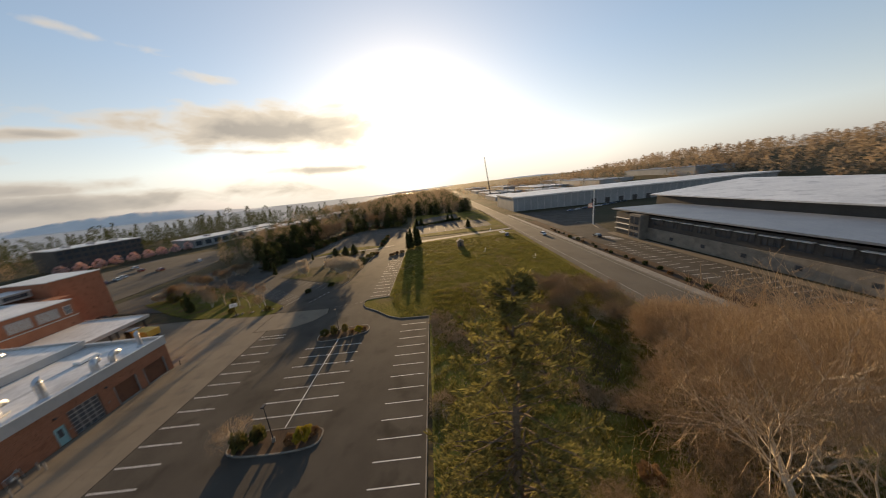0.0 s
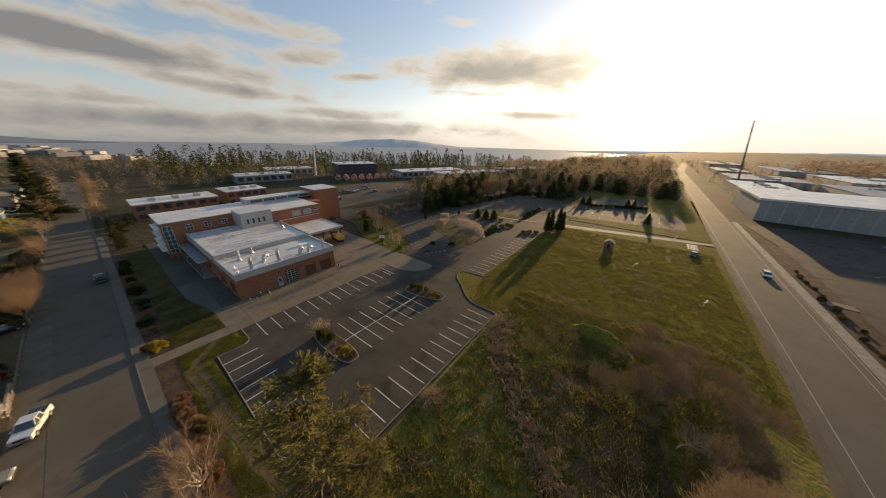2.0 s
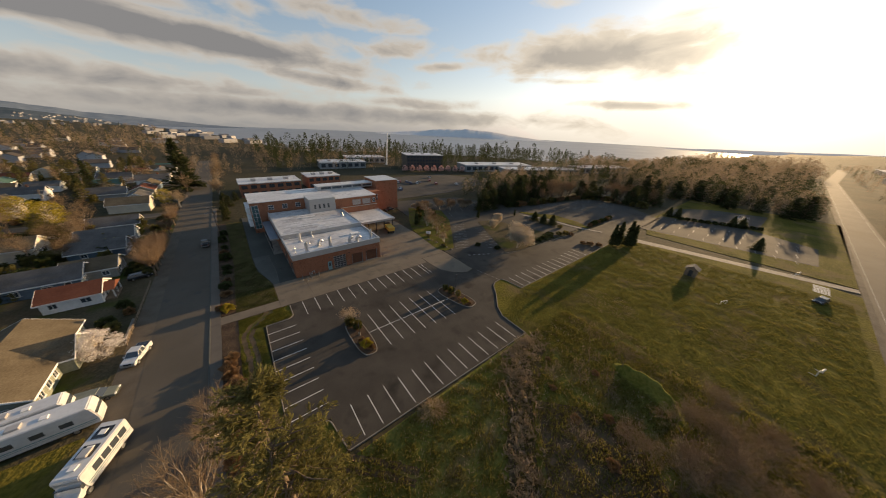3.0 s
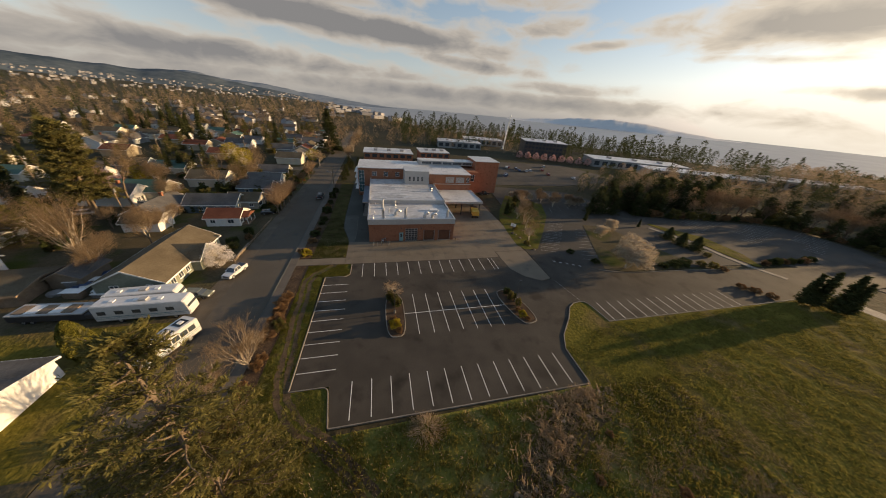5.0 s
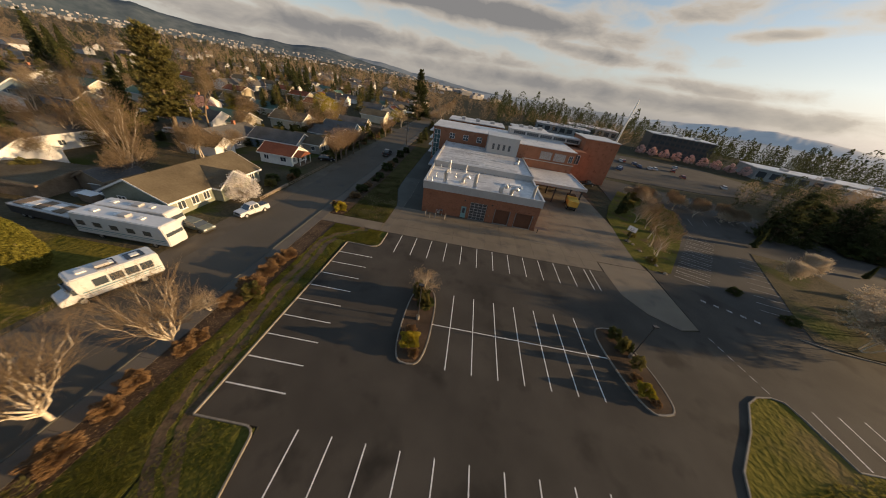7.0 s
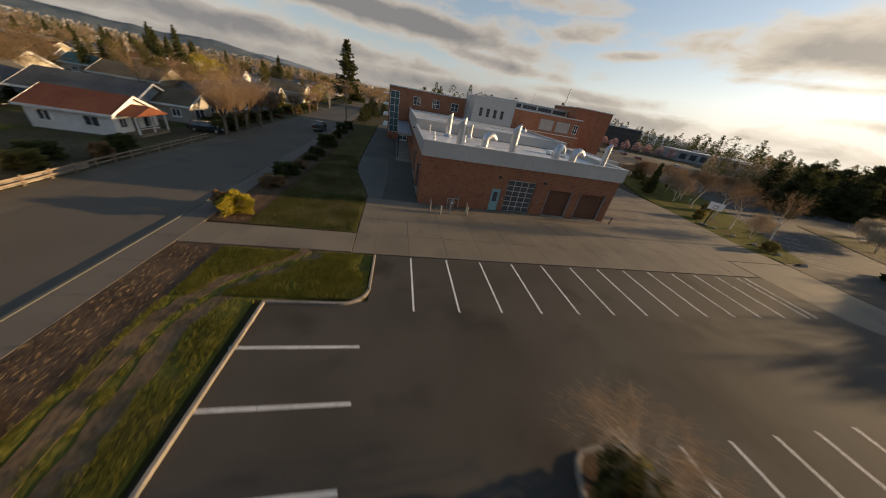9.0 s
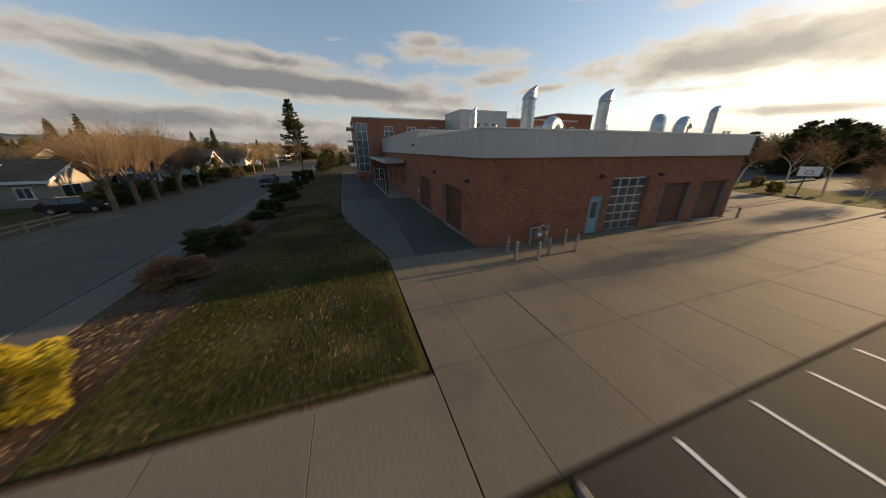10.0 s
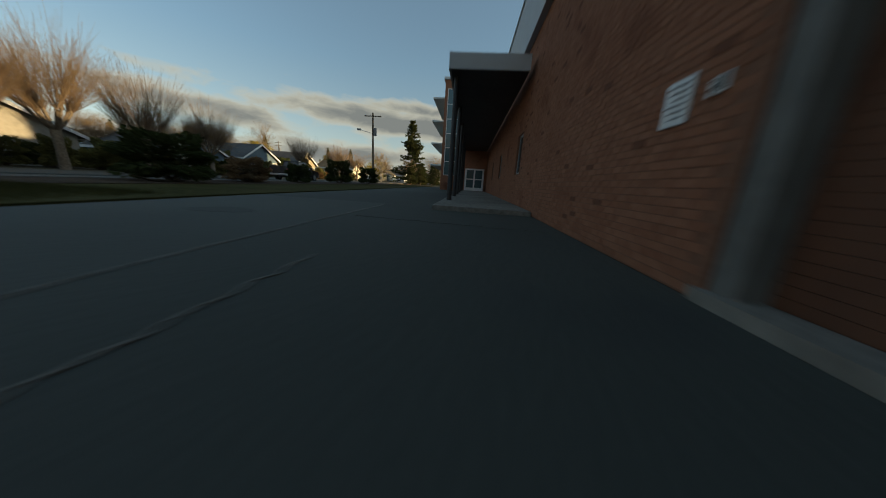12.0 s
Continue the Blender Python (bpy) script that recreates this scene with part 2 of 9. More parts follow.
WINDOW_TEAL = glass("teal glass", (0.06, 0.12, 0.13), 0.08)
WHITE = material("white paint", (0.70, 0.68, 0.64), (0.82, 0.80, 0.77), 0.55, 3, 0.4, 0.04)
CREAM = material("cream siding", (0.46, 0.41, 0.32), (0.66, 0.60, 0.48), 0.65, 3, 0.4, 0.08, island=0.5)
GREY_WALL = material("grey siding", (0.20, 0.21, 0.21), (0.29, 0.30, 0.30), 0.65, 3, 0.4, 0.08)
BLUE_WALL = material("blue grey siding", (0.085, 0.125, 0.165), (0.13, 0.18, 0.225), 0.65, 3, 0.4, 0.08)
TAN_WALL = material("tan siding", (0.30, 0.25, 0.17), (0.40, 0.34, 0.24), 0.65, 3, 0.4, 0.08)
BEIGE_WALL = material("beige siding", (0.29, 0.265, 0.225), (0.38, 0.35, 0.30), 0.65, 3, 0.4, 0.08)
SAGE_WALL = material("sage siding", (0.19, 0.20, 0.15), (0.27, 0.28, 0.22), 0.65, 3, 0.4, 0.08)
SHINGLE = material("brown shingles", (0.085, 0.066, 0.042), (0.145, 0.118, 0.078), 0.9, 5, 0.3, 0.4, spec=0.15)
SHINGLE_GREY = material("grey shingles", (0.075, 0.072, 0.068), (0.14, 0.132, 0.125), 0.9, 5, 0.3, 0.4, spec=0.15)
SHINGLE_RED = material("red shingles", (0.11, 0.040, 0.024), (0.18, 0.068, 0.041), 0.9, 5, 0.3, 0.4, spec=0.15)
SHINGLE_GREEN = material("green roof", (0.05, 0.10, 0.08), (0.08, 0.15, 0.12), 0.7, 5, 0.3, 0.2, spec=0.2)
SHINGLE_MIX = material("mixed shingles", (0.060, 0.052, 0.045), (0.17, 0.135, 0.11), 0.9, 5, 0.3, 0.3, island=0.8, spec=0.15)
BARK = material("bark", (0.11, 0.080, 0.055), (0.22, 0.17, 0.125), 0.95, 8, 1.0, 0.6, spec=0.1)
BARK_PALE = material("pale bark", (0.40, 0.33, 0.25), (0.66, 0.57, 0.45), 0.9, 7, 0.8, 0.3, spec=0.1)
TWIG = material("twigs", (0.22, 0.155, 0.098), (0.42, 0.315, 0.205), 0.95, 3, 0.4, 0.0, island=0.6, spec=0.1, see=0.5)
TWIG_TAN = material("tan twigs", (0.30, 0.228, 0.155), (0.58, 0.465, 0.33), 0.95, 3, 0.4, 0.0, island=0.6, spec=0.1, see=0.5)
ARBOR = material("arborvitae leaves", (0.085, 0.088, 0.015), (0.235, 0.205, 0.042), 0.85, 2, 0.4, 0.0, island=0.6, spec=0.15, see=0.2)
YARD = material("worn yard", (0.062, 0.054, 0.030), (0.120, 0.096, 0.060), 0.95, 2.0, 0.18, 0.8, contrast=0.55, spec=0.05, stain=((0.052, 0.066, 0.014), 0.12, 0.52))
FAR_WALL = material("far house walls", (0.27, 0.28, 0.30), (0.50, 0.50, 0.51), 0.8, 0.5, 0.05, 0.0, island=0.7)
TOWN_WALL = material("far town walls", (0.16, 0.165, 0.18), (0.36, 0.35, 0.35), 0.8, 0.5, 0.05, 0.0, island=0.8)
LITTER = material("leaf litter", (0.115, 0.080, 0.045), (0.26, 0.19, 0.115), 0.95, 1.5, 0.3, 0.0, island=0.6, spec=0.05)
JAMB = material("dull concrete jamb", (0.125, 0.115, 0.100), (0.185, 0.170, 0.148), 0.6, 4, 0.5, 0.03)
TWIG_RUST = material("rusty brown shoots", (0.21, 0.142, 0.096), (0.39, 0.285, 0.195), 0.95, 3, 0.4, 0.0, island=0.6, spec=0.1, see=0.4)
TWIG_GREY = material("grey scrub twigs", (0.36, 0.29, 0.215), (0.60, 0.51, 0.40), 0.95, 3, 0.4, 0.0, island=0.6, spec=0.1, see=0.5)
# Twig tone lifted to stand in for sun glare and haze over the woods.
TWIG_GLARE = material("glare-lifted twigs", (0.20, 0.152, 0.105), (0.38, 0.295, 0.205), 0.95, 3, 0.4, 0.0, island=0.6, spec=0.1, see=0.42)
THICKET = material("brown thicket twigs", (0.23, 0.172, 0.118), (0.44, 0.345, 0.245), 0.95, 3, 0.4, 0.0, island=0.6, spec=0.1, see=0.45)
# Needle tone raised as well, for glare along the wood edge.
NEEDLE = material("conifer needles", (0.032, 0.042, 0.016), (0.092, 0.098, 0.038), 0.9, 2, 0.3, 0.0, island=0.6, spec=0.1, see=0.28)
FOLIAGE = material("olive foliage", (0.078, 0.074, 0.024), (0.235, 0.205, 0.070), 0.85, 2, 0.25, 0.0, island=0.6, spec=0.15, see=0.45)
SHRUB = material("shrub leaves", (0.030, 0.042, 0.013), (0.085, 0.094, 0.030), 0.85, 2, 0.3, 0.0, island=0.6, spec=0.15, see=0.2)
SHRUB_GOLD = material("golden shrub leaves", (0.23, 0.18, 0.018), (0.42, 0.34, 0.045), 0.8, 2, 0.4, 0.0, island=0.6, spec=0.15, see=0.25)
SHRUB_RUST = material("russet shrub twigs", (0.15, 0.088, 0.044), (0.31, 0.190, 0.098), 0.9, 2, 0.4, 0.0, island=0.6, spec=0.1, see=0.2)
BLOSSOM = material("white blossom", (0.40, 0.325, 0.23), (0.68, 0.58, 0.44), 0.8, 2, 0.4, 0.0, island=0.6, spec=0.1, see=0.25)
CHERRY = material("white cherry blossom", (0.55, 0.50, 0.46), (0.84, 0.79, 0.74), 0.8, 2, 0.4, 0.0, island=0.6, spec=0.1, see=0.25)
PLUM = material("dusky plum blossom", (0.26, 0.155, 0.145), (0.44, 0.29, 0.27), 0.8, 2, 0.4, 0.0, island=0.6, spec=0.1, see=0.25)
PINK = material("pink blossom", (0.52, 0.32, 0.29), (0.74, 0.52, 0.47), 0.8, 2, 0.4, 0.0, island=0.6, spec=0.1, see=0.25)
BLADE_DRY = material("dull grass blades", (0.085, 0.084, 0.018), (0.225, 0.185, 0.052), 0.85, 1.5, 0.3, 0.0, island=0.5, spec=0.1, see=0.5)
# Blades of the shaded lawn: the shade is in their darker colour.
BLADE_SHADE = material("tired shade-dark grass blades", (0.040, 0.041, 0.011), (0.105, 0.090, 0.030), 0.85, 1.5, 0.3, 0.0, island=0.5, spec=0.1, see=0.25)
# Brighter copy for the lawn's sunlit end: sunlight is in the colour.
BLADE_SUNLIT = material("sunlit-toned lawn end blades", (0.052, 0.070, 0.014), (0.135, 0.138, 0.034), 0.8, 1.5, 0.3, 0.0, island=0.5, spec=0.15, see=0.4)
BLADE = material("grass blades", (0.088, 0.100, 0.016), (0.235, 0.210, 0.046), 0.8, 1.5, 0.3, 0.0, island=0.5, spec=0.2, see=0.5)
STRAW = material("dry stalks", (0.30, 0.21, 0.12), (0.52, 0.39, 0.25), 0.9, 1.5, 0.3, 0.0, island=0.6, spec=0.1, see=0.2)
YELLOW = material("yellow paint", (0.50, 0.30, 0.05), (0.62, 0.40, 0.09), 0.5, 3, 0.5, 0.04)
RUBBER = material("tyre rubber", (0.018, 0.018, 0.018), (0.035, 0.034, 0.033), 0.85, 9, 1, 0.1)
CAR_WHITE = material("white car paint", (0.52, 0.52, 0.51), (0.62, 0.62, 0.61), 0.25, 2, 0.4, 0.0, spec=0.6)
CAR_DARK = material("dark car paint", (0.020, 0.021, 0.024), (0.035, 0.036, 0.040), 0.25, 2, 0.4, 0.0, spec=0.6)
CAR_GREEN = material("faded green car paint", (0.13, 0.145, 0.115), (0.19, 0.20, 0.165), 0.45, 2, 0.4, 0.0)
CAR_BLUE = material("blue car paint", (0.03, 0.06, 0.13), (0.05, 0.09, 0.18), 0.3, 2, 0.4, 0.0, spec=0.6)
CAR_RED = material("red car paint", (0.22, 0.03, 0.025), (0.30, 0.045, 0.035), 0.3, 2, 0.4, 0.0, spec=0.6)
STRIPE_TEAL = material("teal stripe", (0.10, 0.20, 0.22), (0.15, 0.26, 0.28), 0.4, 3, 0.5, 0.0)
# Distance haze is painted into these base colours: sea paled, hills blued, islands whitened.
WATER = material("sea water", (0.20, 0.22, 0.24), (0.27, 0.28, 0.295), 0.42, 0.02, 0.004, 0.10, spec=0.25)
HILL = material("haze-blued wooded hills", (0.055, 0.078, 0.098), (0.105, 0.130, 0.150), 0.95, 0.02, 0.004, 0.0, spec=0.0)
HILL_MID = material("haze-blued farther hills", (0.15, 0.19, 0.235), (0.21, 0.25, 0.29), 0.95, 0.02, 0.004, 0.0, spec=0.0)
HILL_HAZE = material("haze-paled distant land", (0.66, 0.65, 0.63), (0.74, 0.72, 0.69), 0.95, 0.01, 0.003, 0.0, spec=0.0)
WOOD = material("weathered wood", (0.16, 0.115, 0.075), (0.27, 0.20, 0.14), 0.9, 6, 0.8, 0.3)
INDUSTRIAL = material("ribbed steel cladding", (0.24, 0.25, 0.25), (0.32, 0.33, 0.33), 0.55, 1.5, 0.1, 0.05, metal=0.2)
DARK_CLAD = material("dark cladding", (0.045, 0.042, 0.040), (0.075, 0.070, 0.066), 0.6, 2, 0.2, 0.05)
ROOF_METAL = material("blue-grey metal roof", (0.15, 0.18, 0.22), (0.21, 0.24, 0.28), 0.5, 1.5, 0.15, 0.03, metal=0.3)
RUBBLE = material("tan rubble", (0.17, 0.110, 0.070), (0.50, 0.37, 0.25), 0.9, 4, 0.7, 0.5, island=0.5)
STONE = material("boulder", (0.16, 0.12, 0.085), (0.38, 0.30, 0.22), 0.9, 4, 0.7, 0.5, island=0.5)

# ---------- building blocks ----------


def box(bm, x0, y0, z0, x1, y1, z1, m=None, bevel=0.0):
    made = bmesh.ops.create_cube(bm, size=1.0)["verts"]
    t = Matrix.Translation(((x0 + x1) / 2, (y0 + y1) / 2, (z0 + z1) / 2)) @ Matrix.Diagonal((x1 - x0, y1 - y0, z1 - z0, 1))
    bmesh.ops.transform(bm, matrix=(m @ t) if m else t, verts=made)
    if bevel:
        edges = list({e for v in made for e in v.link_edges})
        bmesh.ops.bevel(bm, geom=edges, offset=bevel, segments=2, affect="EDGES", profile=0.6)
    return bm


def tube(bm, a, b, r0, r1=None, seg=10, caps=True):
    a, b = Vector(a), Vector(b)
    d = b - a
    made = bmesh.ops.create_cone(bm, cap_ends=caps, segments=seg, radius1=r0, radius2=r0 if r1 is None else r1, depth=d.length)["verts"]
    m = Matrix.Translation((a + b) / 2) @ d.to_track_quat("Z", "Y").to_matrix().to_4x4()
    bmesh.ops.transform(bm, matrix=m, verts=made)
    return bm


def prism(bm, pts, z0, z1, holes=False):
    """An upright prism on a flat outline, walked counter-clockwise."""
    lo = [bm.verts.new((x, y, z0)) for x, y in pts]
    hi = [bm.verts.new((x, y, z1)) for x, y in pts]
    bm.faces.new(hi)
    bm.faces.new(lo[::-1])
    for i in range(len(pts)):
        j = (i + 1) % len(pts)
        bm.faces.new((lo[i], lo[j], hi[j], hi[i]))
    return bm


def extrude_x(bm, profile, x0, x1, m=None):
    """A solid from a profile of (y, z) drawn out along x."""
    a = [bm.verts.new((x0, y, z)) for y, z in profile]
    b = [bm.verts.new((x1, y, z)) for y, z in profile]
    faces = [bm.faces.new(a[::-1]), bm.faces.new(b)]
    for i in range(len(profile)):
        j = (i + 1) % len(profile)
        faces.append(bm.faces.new((a[i], a[j], b[j], b[i])))
    if m:
        bmesh.ops.transform(bm, matrix=m, verts=a + b)
    return bm


def finish(bm, name, mats, smooth=False):
    bmesh.ops.recalc_face_normals(bm, faces=bm.faces)
    me = bpy.data.meshes.new(name)
    bm.to_mesh(me)
    bm.free()
    for m in mats if isinstance(mats, (list, tuple)) else (mats,):
        me.materials.append(m)
    if smooth:
        me.polygons.foreach_set("use_smooth", [True] * len(me.polygons))
    return me


def part(name, bm, mat, parent=None, label="", smooth=False):
    ob = new(name, finish(bm, name, mat, smooth))
    if parent is not None:
        ob.parent = parent
    if label:
        ob["label"] = label
    return ob


def shared(name, me, parent, m=None):
    ob = new(name, me)
    ob.parent = parent
    if m is not None:
        ob.matrix_basis = m
    return ob


def thing(name, label, category, m=None, group="", kind=""):
    ob = new(name)
    ob.empty_display_size = 0.3
    if m is not None:
        ob.matrix_basis = m
    return tagged(ob, label, category, group, kind)


def solid(name, bm, mat, label, category, kind="structure", smooth=False):
    return tagged(part(name, bm, mat, smooth=smooth), label, category, kind=kind)


def slab(name, pts, z0, z1, mat, label, category="ground"):
    return solid(name, prism(bmesh.new(), pts, z0, z1), mat, label, category)


def walled(bm, axis, at, thick, a0, a1, z0, z1, holes=()):
    """A wall along x (axis 'x', at y) or along y, with openings (a0, a1, z0, z1) through it, as one closed shell."""
    us = sorted({a0, a1, *[min(max(v, a0), a1) for h in holes for v in h[:2]]})
    vs = sorted({z0, z1, *[min(max(v, z0), z1) for h in holes for v in h[2:]]})
    nu, nv = len(us) - 1, len(vs) - 1

    def full(i, j):
        if not (0 <= i < nu and 0 <= j < nv):
            return False
        cu, cv = (us[i] + us[i + 1]) / 2, (vs[j] + vs[j + 1]) / 2
        return not any(h[0] < cu < h[1] and h[2] < cv < h[3] for h in holes)

    made = {}

    def vert(i, j, k):
        if (i, j, k) not in made:
            d = at + thick * k
            made[i, j, k] = bm.verts.new((us[i], d, vs[j]) if axis == "x" else (d, us[i], vs[j]))
        return made[i, j, k]

    for i in range(nu):
        for j in range(nv):
            if not full(i, j):
                continue
            for k in (0, 1):
                bm.faces.new([vert(*c, k) for c in ((i, j), (i + 1, j), (i + 1, j + 1), (i, j + 1))])
            for di, dj, e0, e1 in ((-1, 0, (i, j), (i, j + 1)), (1, 0, (i + 1, j), (i + 1, j + 1)), (0, -1, (i, j), (i + 1, j)), (0, 1, (i, j + 1), (i + 1, j + 1))):
                if not full(i + di, j + dj):
                    bm.faces.new((vert(*e0, 0), vert(*e1, 0), vert(*e1, 1), vert(*e0, 1)))
    return bm


def cell(bm, axis, at, thick, u0, u1, v0, v1):
    if axis == "x":
        box(bm, u0, at, v0, u1, at + thick, v1)
    else:
        box(bm, at, u0, v0, at + thick, u1, v1)


def quads(name, centres, size, mat, seed=0, flat=0.0, aspect=1.0):
    """One mesh of many small leaves: a bent four-sided blade at each centre, turned at random."""
    rng = np.random.default_rng(seed)
    c = np.asarray(centres, float)
    n = len(c)
    u = rng.normal(size=(n, 3))
    w = rng.normal(size=(n, 3))
    u[:, 2] *= 1 - flat
    w[:, 2] *= 1 - flat
    u /= np.linalg.norm(u, axis=1, keepdims=True)
    w -= u * (u * w).sum(1, keepdims=True)
    w /= np.linalg.norm(w, axis=1, keepdims=True) + 1e-9
    s = (np.asarray(size) * rng.uniform(0.6, 1.35, n))[:, None]
    u, w = u * s, w * s * aspect
    v = np.stack([c - u, c - 0.25 * u + w * 0.55, c + u, c - 0.1 * u - w * 0.5], 1).reshape(-1, 3)
    me = bpy.data.meshes.new(name)
    me.vertices.add(4 * n)
    me.vertices.foreach_set("co", v.ravel())
    me.loops.add(4 * n)
    me.loops.foreach_set("vertex_index", np.arange(4 * n))
    me.polygons.add(n)
    me.polygons.foreach_set("loop_start", np.arange(0, 4 * n, 4))
    me.update()
    me.validate()
    me.materials.append(mat)
    return me


def tubes_mesh(name, segs, mat, sides=5):
    """One mesh of tapered limbs: (start, end, radius, radius) rows."""
    a = np.array([s[0] for s in segs], float)
    b = np.array([s[1] for s in segs], float)
    r0 = np.array([s[2] for s in segs])[:, None, None]
    r1 = np.array([s[3] for s in segs])[:, None, None]
    d = b - a
    d /= np.linalg.norm(d, axis=1, keepdims=True) + 1e-9
    ref = np.where(np.abs(d[:, 2:3]) < 0.9, [[0, 0, 1.0]], [[1.0, 0, 0]])
    u = np.cross(d, ref)
    u /= np.linalg.norm(u, axis=1, keepdims=True)
    w = np.cross(d, u)
    ang = np.arange(sides) * 2 * np.pi / sides
    ring = u[:, None] * np.cos(ang)[None, :, None] + w[:, None] * np.sin(ang)[None, :, None]
    v = np.concatenate([a[:, None] + ring * r0, b[:, None] + ring * r1], 1)
    n = len(segs)
    base = (np.arange(n) * 2 * sides)[:, None]
    i = np.arange(sides)
    j = (i + 1) % sides
    f = np.stack([base + i, base + j, base + sides + j, base + sides + i], -1).reshape(-1)
    me = bpy.data.meshes.new(name)
    me.vertices.add(n * 2 * sides)
    me.vertices.foreach_set("co", v.ravel())
    me.loops.add(len(f))
    me.loops.foreach_set("vertex_index", f)
    me.polygons.add(len(f) // 4)
    me.polygons.foreach_set("loop_start", np.arange(0, len(f), 4))
    me.update()
    me.validate()
    me.materials.append(mat)
    return me


# ---------- the land ----------


def smooth_step(a, b, x):
    t = min(1.0, max(0.0, (x - a) / (b - a)))
    return t * t * (3 - 2 * t)


def land_height(x, y):
    """Level round the car park, falling to the bay ahead and on the east side, rising to the wooded ridge on the south."""
    r = math.hypot(x, y)
    az = math.degrees(math.atan2(y, x))
    bay = smooth_step(-14, 8, az) * (1 - smooth_step(99, 124, az))
    ridge = smooth_step(-20, -48, az) * (1 - smooth_step(-150, -175, az)) if az < 0 else 0.0
    shift = 3200 * smooth_step(78, 128, az) + 3000 * smooth_step(14, -12, az)
    z = -70 * bay * smooth_step(330 + shift, 1250 + shift, r)
    z += 34 * ridge * smooth_step(260, 800, r)
    if az > 112 or az < -170:
        z += 14 * smooth_step(500, 1200, r) * (smooth_step(112, 140, az) if az > 0 else 1)
    return z


rings = [0, 40, 90, 150, 220, 300, 380, 460, 550, 650, 760, 880, 1000, 1150, 1300, 1600, 2100, 3000, 4600]
land = bmesh.new()
turns = 120
grid = []
for r in rings:
    row = []
    for k in range(turns):
        a = 2 * math.pi * k / turns
        x, y = r * math.cos(a), r * math.sin(a)
        row.append(land.verts.new((x, y, land_height(x, y) - 0.14)))
        if r == 0:
            row = row * turns
            break
    grid.append(row)
for i in range(len(rings) - 1):
    for k in range(turns):
        q = (grid[i][k], grid[i + 1][k], grid[i + 1][(k + 1) % turns], grid[i][(k + 1) % turns])
        land.faces.new(tuple(dict.fromkeys(q)))
solid("ground", land, EARTH, "broad earth and rough grass reaching to the horizon", "ground", smooth=True)

sea = bmesh.new()
bmesh.ops.create_circle(sea, cap_ends=True, segments=96, radius=4850)
bmesh.ops.translate(sea, vec=(0, 0, -62), verts=sea.verts)
solid("water", sea, WATER, "pale grey bay beyond the town", "water")


def ridge_line(name, az0, az1, dist, heights, mat, label, base=-70):
    """A far ridge: a broad rounded back with an uneven crest."""
    bm = bmesh.new()
    n = 180
    rows = []
    for k in range(n + 1):
        t = k / n
        a = radians(az0 + (az1 - az0) * t)
        f = t * (len(heights) - 1)
        i = min(int(f), len(heights) - 2)
        h = heights[i] + (heights[i + 1] - heights[i]) * (f - i)
        h += (h - base) * (0.16 * noise.noise((t * 11, dist * 0.01, 1.3)) + 0.07 * noise.noise((t * 34, dist * 0.01, 2.3)) + 0.03 * noise.noise((t * 90, dist * 0.01, 4.0)))
        ring = []
        for dr, f in ((-520, 0.0), (-330, 0.45), (-140, 0.85), (0, 1.0), (200, 0.7)):
            d = dist + dr
            ring.append(bm.verts.new((d * math.cos(a), d * math.sin(a), base + (h - base) * f)))
        rows.append(ring)
    for p0, p1 in zip(rows, rows[1:]):
        for i in range(4):
            bm.faces.new((p0[i], p0[i + 1], p1[i + 1], p1[i]))
    return tagged(part(name, bm, mat, smooth=True), label, "hills", kind="structure")


ridge_line("backdrop_islands", 28, 66, 4350, [-66, -55, -20, 15, 40, 30, -10, -40, -66], HILL_HAZE, "islands across the bay, paled for haze")
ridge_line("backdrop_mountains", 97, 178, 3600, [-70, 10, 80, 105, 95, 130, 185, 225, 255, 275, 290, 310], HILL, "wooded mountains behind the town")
ridge_line("backdrop_blue_hills", 84, 150, 4420, [-70, -35, 20, 95, 135, 100, 60, 110, 150], HILL_MID, "farther hills behind the town, blued for haze")
ridge_line("backdrop_low_coast", -40, 16, 4300, [30, 20, 0, -30, -66], HILL_HAZE, "low coast under the sun, paled for haze")
# ---------- paving ----------
LOT = [(-8.1, -0.3), (-3.1, -0.3), (-2.4, -6.0), (35.6, -6.0), (35.9, 0.6), (37.6, 3.6), (41.4, 7.4), (43.6, 10.2), (45.6, 11.5), (48.6, 11.6), (49.4, 5.6), (96, 5.6), (170, 5.6), (170, 17), (118, 18.5), (90, 20.5), (74, 21.0), (62, 23.5), (56, 29), (58, 48), (64, 70), (57, 70), (51, 48), (49.5, 35.5), (46.6, 36.6), (46, 21), (43, 20.3), (39.5, 22.6), (37.4, 26), (37.0, 32.2), (-2.4, 32.2), (-2.5, 27.1), (-7.7, 26.9)]
parking_lot = slab("parking_lot", LOT, -0.14, 0.0, ASPHALT, "dark asphalt car park with white stall lines", "car park")
slab("street", [(-25.5, -160), (-16.9, -160), (-16.9, 330), (-25.5, 330)], -0.14, 0.0, STREET, "grey residential street", "road")
slab("cross_street", [(-330, 128), (-25.5, 128), (-25.5, 135), (-330, 135)], -0.14, -0.01, STREET, "side street between the house blocks", "road")
slab("street_shoulder", [(-29.0, -12), (-25.5, -12), (-25.5, 330), (-27.5, 330)], -0.14, -0.012, GRAVEL, "gravel shoulder beside the street", "verge")
slab("road", [(-160, -65.5), (560, -68.5), (900, -95), (900, -82), (560, -58), (78, -55.2), (25, -54.0), (-160, -53.4)], -0.14, 0.0, STREET, "two-lane grey asphalt road", "road")
